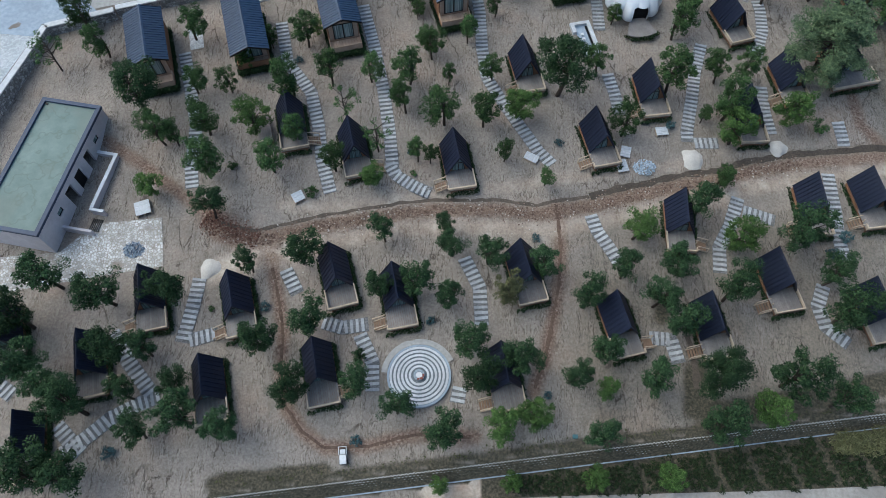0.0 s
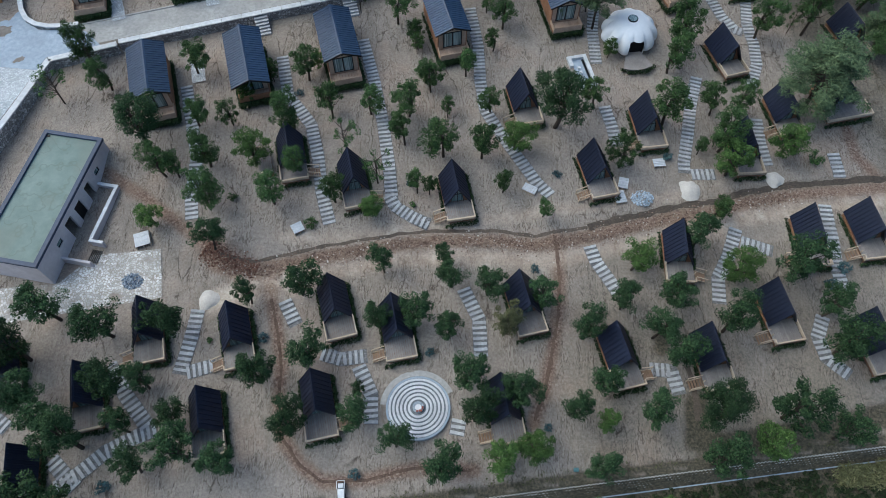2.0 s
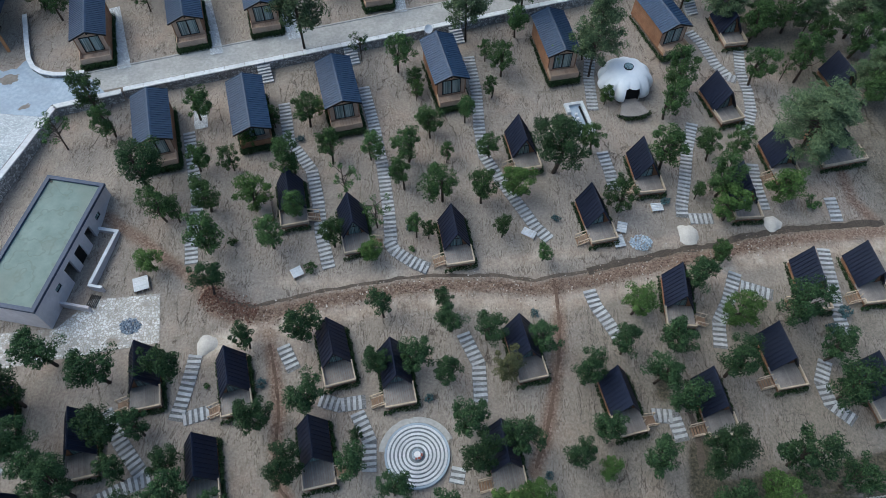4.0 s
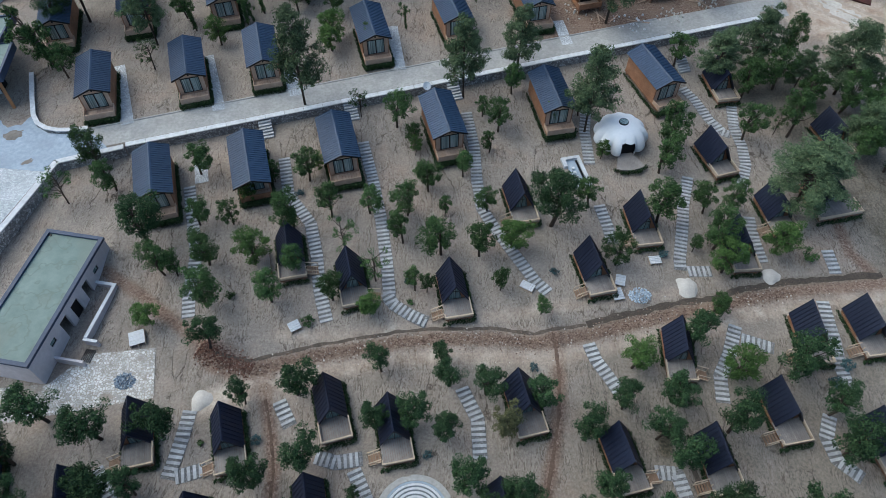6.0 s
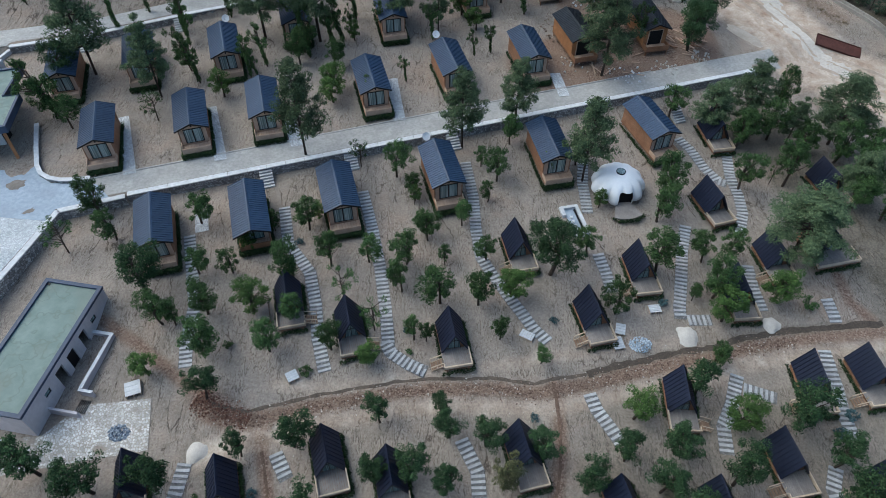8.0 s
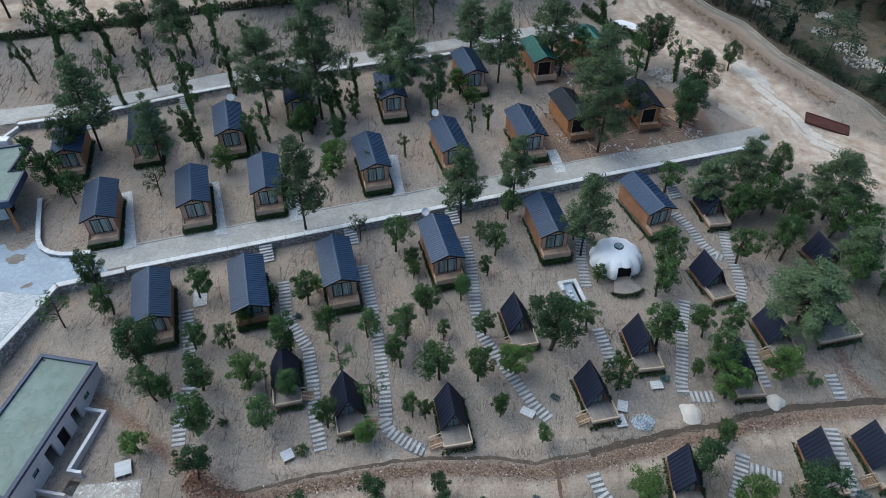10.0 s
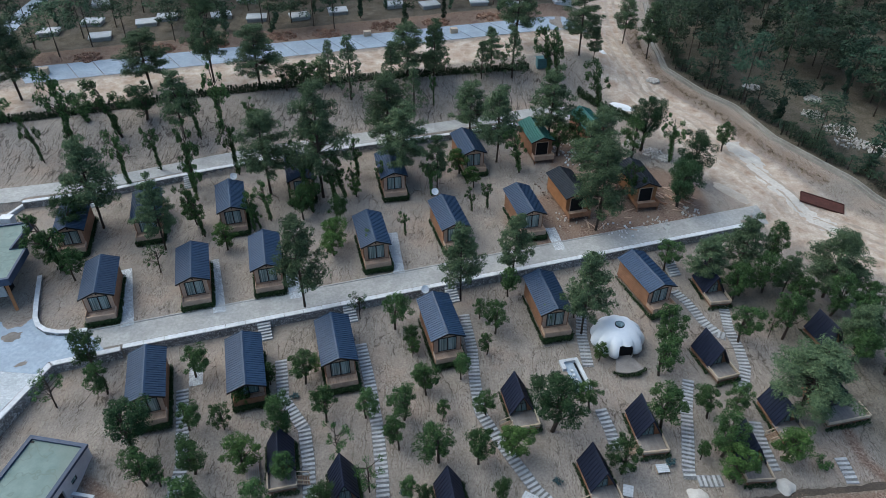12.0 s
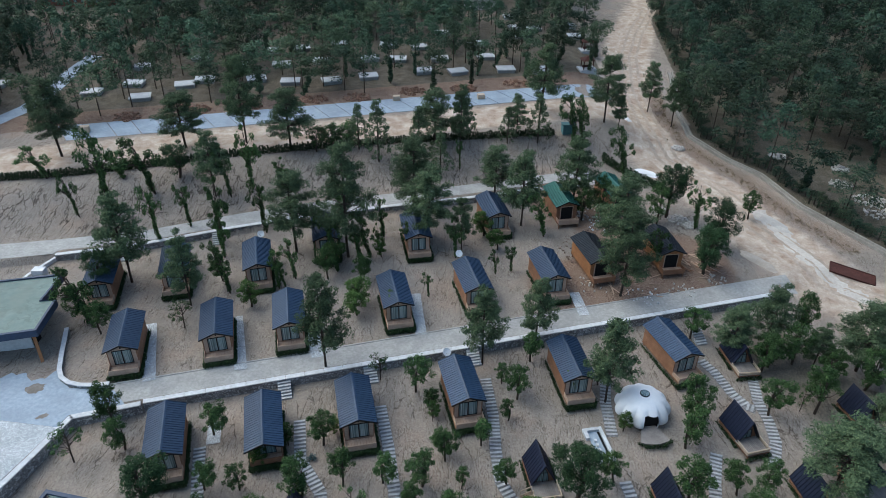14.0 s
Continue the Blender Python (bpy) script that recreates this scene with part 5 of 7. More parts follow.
# ---- far woods: one joined mesh ----
def woods(name, spots, seed, mat, label, fine):
    """Far trees in one joined mesh; those within reach of fine get smaller leaves."""
    rng = np.random.default_rng(seed)
    base = {}
    for sharp, per, size in ((True, 66, 0.082), (False, 30, 0.12)):
        base[sharp] = []
        for k in range(14):
            cs = []
            if k % 7 < 5:
                # pine: a bare stem below a ragged dome of boughs
                low, bias = rng.uniform(1.2, 1.7), rng.normal(size=2) * 0.12
                for j in range(22):
                    t = (j + 0.5) / 22
                    a = j * 2.39996 + rng.normal() * 0.35
                    wide = (0.62 + 0.38 * math.sin(math.pi * min(1.0, 0.25 + 0.8 * t))) * math.sqrt(max(0.0, 1 - t ** 2.4)) * 1.02
                    q = wide * (0.55 + 0.5 * rng.random())
                    cs.append((bias[0] * t + q * math.cos(a), bias[1] * t + q * math.sin(a), low + (3.4 - low) * t + 0.08 * rng.normal(), 0.27 + 0.15 * rng.random()))
                base[sharp].append(leaf_cloud(rng, cs, per, size, flat=0.9, squash=0.55, slim=0.36))
            else:
                # broadleaf with ivy up its stem
                lean = rng.normal(size=2) * 0.2
                for t in range(9):
                    cs.append((lean[0] * t / 9 + rng.normal() * 0.04, lean[1] * t / 9 + rng.normal() * 0.04, 0.25 + 0.17 * t, 0.13 + 0.06 * rng.random()))
                for t in range(15):
                    a, z = t * 2.4 + rng.normal() * 0.4, 1.55 + 1.6 * rng.random()
                    q = (0.2 + 0.75 * rng.random()) * (1.2 - 0.3 * (z - 1.55))
                    cs.append((lean[0] + q * math.cos(a), lean[1] + q * math.sin(a), z, 0.24 + 0.16 * rng.random()))
                base[sharp].append(leaf_cloud(rng, cs, per, size, slim=0.4))
    allv, allf, tints, off = [], [], [], 0
    trunk = bmesh.new()
    for x, y, r, h in spots:
        v, f = base[fine(x, y)][rng.integers(14)]
        a = rng.random() * 6.283
        R = np.array(((math.cos(a), -math.sin(a), 0), (math.sin(a), math.cos(a), 0), (0, 0, 1)))
        z = land(x, y)
        allv.append((v * np.array((r, r, h / 3.4))) @ R.T + np.array((x, y, z)))
        allf.append(f + off)
        shade, warm = rng.uniform(0.5, 1.6), rng.uniform(-0.12, 0.16)
        tints.append(np.tile((shade * (1 + warm), shade, shade * (1 - 0.5 * warm), 1.0), (len(v), 1)))
        off += len(v)
        tube(trunk, [(x, y, z - 0.3), (x, y, z + h * 0.85)], [0.14, 0.04], 3)
    root = empty(name, label, "woods", kind="stuff")
    me = leaf_mesh("crowns", np.concatenate(allv), np.concatenate(allf), mat)
    me.color_attributes.new("tint", "FLOAT_COLOR", "POINT").data.foreach_set("color", np.concatenate(tints).ravel().astype(np.float32))
    ob = new("crowns", me)
    ob.parent = root
    tagged(ob, kind="stuff")
    tagged(part("trunks", trunk, BARK, root), kind="stuff")
    return root


def wall_side(x, y):
    """How far beyond the canal wall, to the east."""
    pts = [(60, 250), (49, 190), (45.4, 150.4), (43.3, 138), (41.2, 126.4), (41, 117.6), (49.4, 104.7), (51.9, 94.7), (58.7, 82.6), (75, 58), (120, 0)]
    for (x0, y0), (x1, y1) in zip(pts, pts[1:]):
        if y1 <= y <= y0:
            return x - (x0 + (x1 - x0) * (y - y0) / (y1 - y0))
    return -1


PLATS = [(-70, 125), (-54, 130), (-64, 130), (-60, 123), (-51, 133), (-47, 142), (-41, 134), (-38, 143), (-34, 133), (-26, 134), (-30, 146), (-19, 137), (-20, 148), (-14, 148), (-8, 141), (-10, 157), (-5, 149), (-1, 141), (9, 143), (5, 151), (16, 143), (-17, 158), (-42, 152), (-36, 154), (27, 170), (13, 174), (17, 173), (12, 183), (26, 178), (14, 167), (-5, 168), (3, 160), (-28, 158), (-56, 146), (-66, 140), (-90, 128)]


def far_spots():
    rnd = random.Random(4)
    west, east = [], []
    tries = 0
    while len(west) < 560 and tries < 60000:
        tries += 1
        x, y = rnd.uniform(-135, 34), rnd.uniform(100, 240)
        v = y * CA - x * SA
        if v < 127 or wall_side(x, y) > -14 and y < 235:
            continue
        if min(math.hypot(x - a, y - b) for a, b in PLATS) < 2.3 or -83 < x < -75.5 and y < 150 or -118 < x < -88 and 170 < y < 196 or -6 < x < 12 and 180 < y < 199:
            continue
        dense = 3.0 if v > 155 else 3.7
        if any(abs(x - a) < dense and abs(y - b) < dense for a, b, *_ in west):
            continue
        west.append((x, y, rnd.uniform(2.1, 3.9), rnd.uniform(7.5, 12.0)))
    tries = 0
    while len(east) < 760 and tries < 60000:
        tries += 1
        x, y = rnd.uniform(40, 140), rnd.uniform(55, 260)
        if wall_side(x, y) < 1.6 and y < 250:
            continue
        if any(abs(x - a) < 4.7 and abs(y - b) < 4.7 for a, b, *_ in east):
            continue
        east.append((x, y, rnd.uniform(2.5, 4.5), rnd.uniform(7.0, 13.0)))
    # scrub along the wood's edge and in its gaps
    for x, y, a in spread([(49, 190), (45.4, 150.4), (43.3, 138), (41.2, 126.4), (41, 117.6), (49.4, 104.7), (51.9, 94.7), (58.7, 82.6), (75, 58)], 1.1):
        s = rnd.uniform(1.7, 3.2)
        east.append((x - math.sin(a) * s, y + math.cos(a) * s, rnd.uniform(0.7, 1.3), rnd.uniform(1.2, 2.8)))
    for _ in range(420):
        x, y = rnd.uniform(40, 100), rnd.uniform(55, 160)
        s = wall_side(x, y)
        if s > 1.3 and (s < 3.5 or rnd.random() < 0.3):
            east.append((x, y, rnd.uniform(0.9, 1.7), rnd.uniform(1.6, 3.4)))
    return west, east


CLEARING = [(54, 114), (57, 108), (62, 102), (63, 95), (66, 90), (72, 85)]
WEST, EAST = far_spots()
EAST = [t for t in EAST if from_line(t[0], t[1], CLEARING) > 3.2]
woods("pine_wood", WEST, 3, WOOD_LEAF, "open grey-green pine wood over concrete tent platforms", lambda x, y: y * CA - x * SA < 170 and x > -0.68 * y - 4)
woods("dense_wood", EAST, 5, DARK_WOOD, "dense dark pine wood beyond the concrete channel", lambda x, y: wall_side(x, y) < 42 and x < 0.66 * y + 4)


def hedge_row(pts, seed, w, h, label):
    rng = np.random.default_rng(seed)
    cs = []
    for x, y, _ in spread(pts, 0.42):
        tall = h * rng.uniform(0.8, 1.2)
        for k in range(6):
            q = k / 5
            cs.append((x + rng.normal() * 0.05, y + rng.normal() * 0.05, land(x, y) + 0.1 + tall * q, w * (0.66 - 0.42 * q)))
    v, f = leaf_cloud(rng, cs, 40, 0.11)
    return tagged(new("hedge", leaf_mesh("hedge", v, f, HEDGE)), label, "hedge")


hedge_row([(-68, 90), (-58, 92.2), (-50, 94.6), (-37, 99.6), (-26, 102.6), (-12, 106), (-2, 108.2), (8, 110.6), (16, 112.5)], 7, 0.55, 1.05, "dark row of clipped shrubs along the top of the bank")
hedge_row([(24, 108), (28, 103), (31.5, 99)], 9, 0.8, 1.2, "dark row of shrubs beside the dirt road")

# ---- parking strip ----
def parking():
    root = empty("parking_strip", "strip of blue-grey parking bays with dark joints", "pavement", kind="structure")
    bays = 25
    u0, u1 = -32.5, 66.0
    for k in range(bays):
        a, b = u0 + (u1 - u0) * k / bays + 0.07, u0 + (u1 - u0) * (k + 1) / bays - 0.07
        bm = bmesh.new()
        vs = []
        for u, v in ((a, 118.0), (b, 118.0), (b - 2.4, 124.4), (a - 2.4, 124.4)):
            x, y = across(u, v - 0.012 * (u - 20))
            vs.append((x, y))
        lo = [bm.verts.new((x, y, land(x, y) - 0.1)) for x, y in vs]
        hi = [bm.verts.new((x, y, land(x, y) + 0.07)) for x, y in vs]
        bm.faces.new(hi)
        for i in range(4):
            j = (i + 1) % 4
            bm.faces.new((lo[i], lo[j], hi[j], hi[i]))
        part("bay", bm, PAVERS, root)
    return root


parking()


# ---- stepping paths ----
WEST_PATHS = [
    [(-24.8, 46.3), (-23.7, 42.2), (-22.6, 38.3), (-22.5, 34.0), (-22.1, 31.7)],
    [(-15.8, 50.1), (-14.8, 45.4), (-12.3, 42.0), (-11.4, 38.4), (-10.8, 34.7), (-9.9, 31.5)],
    [(-7.8, 52.4), (-6.5, 47.3), (-5.5, 42.4), (-4.8, 37.8), (-4.4, 33.9)],
    [(3.2, 56.8), (3.9, 51.9), (4.0, 47.4), (4.4, 43.8), (5.8, 41.1), (7.3, 38.5), (8.9, 35.8), (10.1, 34.4)],
    [(16.5, 58.7), (15.8, 54.1), (15.8, 49.7)],
    [(16.1, 44.3), (16.6, 41.9), (16.8, 39.8)],
    [(25.7, 48.0), (24.6, 44.7), (23.8, 41.3), (22.9, 38.0), (22.8, 36.9)],
    [(23.6, 36.8), (25.7, 36.8)],
]
MIDDLE_PATHS = [
    [(27.8, 61.0), (28.7, 59.3), (29.7, 56.3), (30.8, 54.4), (31.6, 54.0)],
    [(32.7, 58.6), (32.2, 55.1), (32.4, 52.3), (32.2, 49.9), (30.9, 46.6)],
    [(30.8, 43.0), (30.6, 40.4), (30.8, 37.8)],
    [(37.4, 39.1), (37.5, 36.8)],
    [(13.2, 29.2), (13.6, 27.8), (14.4, 26.4), (15.2, 24.9)],
    [(26.5, 31.0), (25.4, 28.4), (24.1, 26.3), (23.8, 23.9)],
    [(26.9, 29.8), (29.5, 28.9)],
    [(35.2, 33.5), (35.1, 30.2), (34.8, 26.9), (34.9, 25.2)],
    [(32.4, 22.7), (31.6, 21.0), (31.9, 19.2), (33.5, 17.7)],
    [(17.2, 18.2), (18.8, 18.1), (19.2, 16.1)],
    [(2.0, 25.1), (3.2, 22.5), (3.3, 19.3)],
]
LOWER_PATHS = [
    [(-13.1, 23.9), (-12.0, 21.9)],
    [(-9.6, 19.4), (-8.1, 19.0), (-6.0, 19.3)],
    [(-6.6, 18.3), (-5.6, 16.2), (-5.5, 13.9)],
    [(-20.3, 23.1), (-20.5, 20.9), (-21.0, 17.7)],
    [(-20.3, 17.9), (-18.2, 18.5)],
    [(-28.7, 9.1), (-27.4, 10.0), (-25.6, 11.7), (-23.6, 12.8), (-22.1, 13.4)],
    [(-26.6, 18.4), (-25.0, 16.1), (-22.8, 13.6)],
    [(-29.5, 11.0), (-27.4, 9.1)],
    [(-34.9, 14.3), (-33.5, 13.4)],
    [(-4.7, 34.2), (-4.0, 33.1), (-2.5, 32.1), (-1.0, 31.4)],
    [(1.4, 14.0), (1.2, 12.9)],
]


def path(pts, seed):
    root = empty("stepping_path", "garden path of pale concrete slabs set in dark gravel", "path", kind="structure")
    part("bed", strip(bmesh.new(), pts, 0.6, 0.04, 0.3), PATHBED, root, "dark gravel bed")
    rnd = random.Random(seed)
    for x, y, a in spread(pts, 0.46):
        ob = new("slab", SLAB_MESHES[rnd.randrange(3)])
        ob.parent = root
        ob.matrix_basis = Matrix.Translation((x, y, relief(x, y) + 0.04)) @ Matrix.Rotation(a + rnd.uniform(-0.05, 0.05), 4, "Z")
    return root


SLAB_MESHES = []
for k in range(3):
    bm = boxes((-0.12 - 0.01 * k, 0.12, -0.58 + 0.02 * k, 0.57, -0.12, 0.055))
    bmesh.ops.bevel(bm, geom=bm.edges[:], offset=0.012, segments=1, affect="EDGES")
    me = bpy.data.meshes.new("slab")
    bm.to_mesh(me)
    bm.free()
    me.materials.append(SLAB)
    SLAB_MESHES.append(me)
for i, p in enumerate(WEST_PATHS + MIDDLE_PATHS + LOWER_PATHS):
    path(p, i)


# ---- lane and buildings in the open wood ----
tagged(obj("road", strip(bmesh.new(), [(-84, 106), (-80.6, 111.3), (-78.4, 117.8), (-78.6, 126.3), (-79.4, 135.7), (-79.6, 147)], 1.7, 0.06), PAVERS), "pale concrete lane climbing into the open wood", "road", kind="structure")


def far_house(x, y, yaw, w, d, h, wall, roof, label):
    """A low building among the far trees."""
    c = place(empty("house", label, "building"), x, y, yaw)
    part("wall", boxes((-w, w, -d, d, -1.0, h)), wall, c)
    part("roof", boxes((-w - 0.6, w + 0.6, -d - 0.6, d + 0.6, h, h + 0.25)), roof, c)
    part("fascia", boxes((-w - 0.66, w + 0.66, -d - 0.66, -d - 0.6, h - 0.1, h + 0.3)), WHITE, c)
    for k in range(int(w)):
        q = part("window", boxes((-w + 2 * k + 0.6, -w + 2 * k + 1.5, -d - 0.05, -d, 1.0, 2.2)), FRAME, c)
        part("pane", boxes((-w + 2 * k + 0.68, -w + 2 * k + 1.42, -d - 0.06, -d - 0.052, 1.08, 2.12)), GLASS, q)
    return c


RED_WALL = mottled("red_brown_wall", (0.16, 0.065, 0.045), (0.26, 0.12, 0.085), 4, 0.85)
far_house(-103, 190, -2, 10, 4, 3.2, RED_WALL, FLATROOF, "long red-brown building with a white-edged flat roof in the wood")
far_house(4.5, 195, -6, 4, 4, 4.2, PLASTER, WHITE, "pale grey building standing among the far pines")


# ---- flat-roofed building in the west ----
def pierced(x0, x1, y0, y1, z0, z1, holes):
    """A wall along y with openings (y0, y1, z0, z1), built of butted piers, sills and lintels."""
    bm = bmesh.new()
    at = y0
    for a, b, c, d in sorted(holes):
        box(bm, x0, x1, at, a, z0, z1)
        if c > z0:
            box(bm, x0, x1, a, b, z0, c)
        box(bm, x0, x1, a, b, d, z1)
        at = b
    box(bm, x0, x1, at, y1, z0, z1)
    return bm


def west_building():
    b = empty("service_building", "pinkish rendered building with flat green-grey roof and slate-blue edge", "building")
    b.matrix_basis = pose(-31.48, 31.9, 1.2, 0, 0, -10.5)
    H, Wd, L = 2.97, 5.4, 6.55
    holes = [(3.6, 4.35, 1.5, 2.1), (1.7, 2.6, 0.05, 2.3), (-0.35, 0.7, 0.05, 2.2), (-2.1, -1.05, 0.05, 2.3), (-3.9, -3.15, 1.5, 2.1)]
    part("front_wall", pierced(-0.25, 0, -L, L, -0.6, H, holes), PLASTER, b)
    part("back_wall", boxes((-Wd, -Wd + 0.25, -L, L, -0.6, H)), PLASTER, b)
    for y in (-L, L - 0.25):
        part("end_wall", boxes((-Wd + 0.25, -0.25, y, y + 0.25, -0.6, H)), PLASTER, b)
    part("roof", boxes((-Wd + 0.1, -0.1, -L + 0.1, L - 0.1, H - 0.05, H + 0.1)), FLATROOF, b, "weathered green-grey roof membrane")
    for n, r in (("parapet", (-0.3, 0.06, -L - 0.06, L + 0.06, H + 0.004, H + 0.28)), ("parapet", (-Wd - 0.06, -Wd + 0.3, -L - 0.06, L + 0.06, H + 0.004, H + 0.28)), ("parapet", (-Wd + 0.3, -0.3, -L - 0.06, -L + 0.3, H + 0.004, H + 0.28)), ("parapet", (-Wd + 0.3, -0.3, L - 0.3, L + 0.06, H + 0.004, H + 0.28))):
        part(n, boxes(r), FASCIA, b)
    part("partition", boxes((-1.6, -1.5, -L + 0.25, L - 0.25, -0.1, H - 0.1)), PLASTER, b)
    part("floor", boxes((-Wd + 0.25, -0.25, -L + 0.25, L - 0.25, -0.3, 0.02)), PAVERS, b)
    part("door", boxes((-0.2, -0.13, -0.35, 0.7, 0.06, 2.2)), FRAME, b, "black metal door")
    part("door", boxes((-1.48, -1.42, 1.7, 2.6, 0.06, 2.1)), FRAME, b, "black metal door")
    for y0, y1 in ((3.6, 4.35), (-3.9, -3.15)):
        w = part("window", boxes((-0.2, -0.08, y0, y0 + 0.06, 1.5, 2.1), (-0.2, -0.08, y1 - 0.06, y1, 1.5, 2.1), (-0.2, -0.08, y0 + 0.06, y1 - 0.06, 1.5, 1.56), (-0.2, -0.08, y0 + 0.06, y1 - 0.06, 2.04, 2.1)), FRAME, b)
        part("pane", boxes((-0.16, -0.14, y0 + 0.06, y1 - 0.06, 1.56, 2.04)), GLASS, w)
    part("porch_floor", boxes((0.004, 1.7, -2.4, 3.1, -0.6, 0.03)), PAVERS, b)
    low = part("porch_wall", boxes((0.004, 1.92, 3.1, 3.32, -0.6, 0.95), (1.7, 1.92, -2.3, 3.1, -0.6, 0.95), (1.7, 2.9, -2.52, -2.3, -0.6, 0.9)), PLASTER, b, "low rendered porch wall")
    part("coping", boxes((0.004, 1.96, 3.06, 3.36, 0.954, 1.0), (1.66, 1.96, -2.3, 3.06, 0.954, 1.0), (1.66, 2.94, -2.56, -2.3, 0.904, 0.95)), WHITE, low)
    part("ramp_wall", boxes((0.004, 2.6, -4.5, -4.28, -0.6, 0.8)), PLASTER, b, "low rendered ramp wall")
    part("grating", boxes(*[(1.9 + 0.16 * k, 1.98 + 0.16 * k, -4.1, -2.9, 0.1, 0.15) for k in range(6)]), FRAME, b, "slatted metal grating")
    part("roof_vent", boxes((-Wd + 0.35, -Wd + 0.6, L - 0.6, L - 0.4, H + 0.1, H + 0.16)), FRAME, b)
    return b


west_building()


# ---- pavilion above the forecourt ----
def pavilion():
    p = empty("pavilion", "flat-roofed pavilion with green roof, dark fascia and orange timber post", "building")
    base, top = 3.6, 7.75
    outline = [(-62, 63.6), (-53.5, 65.6), (-47.0, 67.3), (-46.9, 61.9), (-45.3, 62.2), (-44.7, 56.7), (-48.5, 55.6), (-62, 52)]

    def solid(pts, z0, z1):
        bm = bmesh.new()
        lo, hi = [bm.verts.new((x, y, z0)) for x, y in pts], [bm.verts.new((x, y, z1)) for x, y in pts]
        bm.faces.new(lo[::-1])
        bm.faces.new(hi)
        for i in range(len(pts)):
            j = (i + 1) % len(pts)
            bm.faces.new((lo[i], lo[j], hi[j], hi[i]))
        bmesh.ops.recalc_face_normals(bm, faces=bm.faces[:])
        return bm

    cx, cy = -53, 61
    inner = [(cx + (x - cx) * 0.965, cy + (y - cy) * 0.945) for x, y in outline]
    part("roof", solid(inner, top - 0.25, top - 0.05), FLATROOF, p, "plain green-grey roof membrane")
    bm = bmesh.new()
    n = len(outline)
    for i in range(n):
        j = (i + 1) % n
        o0, o1, i0, i1 = outline[i], outline[j], inner[i], inner[j]
        vs = [bm.verts.new((*q, z)) for z in (top - 0.75, top + 0.12) for q in (o0, o1, i1, i0)]
        for f in ((0, 1, 5, 4), (3, 2, 6, 7), (4, 5, 6, 7), (0, 1, 2, 3)):
            bm.faces.new([vs[k] for k in f])
    bmesh.ops.recalc_face_normals(bm, faces=bm.faces[:])
    part("fascia", bm, FASCIA, p, "dark slate-blue fascia")
    part("wall", solid([(-61, 62), (-52.5, 64.2), (-48.2, 65.2), (-48.0, 61.2), (-47.4, 60.4), (-47.2, 58.6), (-50.4, 57.8), (-61, 55.2)], base - 0.3, top - 0.76), WHITE, p, "white rendered wall")
    # black panel on the solid wall, coloured as the entrance's shade
    part("entrance", boxes((-47.35, -47.17, 58.75, 60.2, base, base + 2.4)), INSIDE_SHADE, p, "black panel painted as the shade within the entrance")
    part("post", beam(bmesh.new(), (-45.1, 56.4, base - 0.1), (-45.9, 57.6, top - 0.7), 0.32), TIMBER_ORANGE, p, "slanting orange timber post")
    part("roof_box", boxes((-51.2, -49.8, 67.6, 68.6, base, top + 0.1)), WHITE, p, "white plant cabinet")
    return p


pavilion()


# ---- ring plaza ----
def ring(bm, r0, r1, z0, z1, n=64):
    vs = [[bm.verts.new((r * math.cos(6.2832 * k / n), r * math.sin(6.2832 * k / n), z)) for k in range(n)] for r, z in ((r0, z0), (r1, z0), (r1, z1), (r0, z1))]
    for k in range(n):
        j = (k + 1) % n
        for a in range(4):
            b = (a + 1) % 4
            bm.faces.new((vs[a][k], vs[a][j], vs[b][j], vs[b][k]))
    bmesh.ops.recalc_face_normals(bm, faces=bm.faces[:])
    return bm


def plaza():
    p = place(empty("ring_plaza", "round plaza of white stone rings in blue-grey gravel", "plaza"), -1.8, 15.05, 0, 0, 0.92)
    bm = bmesh.new()
    bmesh.ops.create_circle(bm, cap_ends=True, segments=64, radius=2.62)
    for v in bm.verts:
        v.co.z = 0.17
    part("gravel", bm, GRAVEL, p)
    part("apron", ring(bmesh.new(), 2.6, 2.78, -0.5, 0.2), PAVERS, p)
    for k in range(6):
        part("stone_ring", ring(bmesh.new(), 0.70 + 0.335 * k, 0.89 + 0.335 * k, 0.05, 0.235), SLAB_WHITE, p, "white stone ring")
    part("fire_bowl", ring(bmesh.new(), 0.28, 0.48, 0.05, 0.42, 32), BLUESTONE, p, "grey stone bowl")
    part("brick_pile", boxes((0.05, 0.35, -0.42, -0.25, 0.36, 0.5), (0.3, 0.45, -0.2, 0.05, 0.36, 0.5), (-0.15, 0.0, -0.45, -0.3, 0.36, 0.48)), TERRA, p, "red bricks on the bowl")
    part("bowl_floor", ring(bmesh.new(), 0.02, 0.275, 0.1, 0.36, 32), WHITE, p)
    bm = bmesh.new()
    n = 28
    rows = []
    for k in range(n + 1):
        a = radians(25 + 150 * k / n)
        rows.append([bm.verts.new((r * math.cos(a), r * math.sin(a) , z)) for r, z in ((2.8, -0.4), (2.8, 0.22), (3.3, 0.22), (3.3, -0.4))])
    for a, b in zip(rows, rows[1:]):
        for k in range(3):
            bm.faces.new((a[k], b[k], b[k + 1], a[k + 1]))
    bmesh.ops.recalc_face_normals(bm, faces=bm.faces[:])
    part("bench", bm, CONCRETE, p, "curved pale stone bench")
    return p


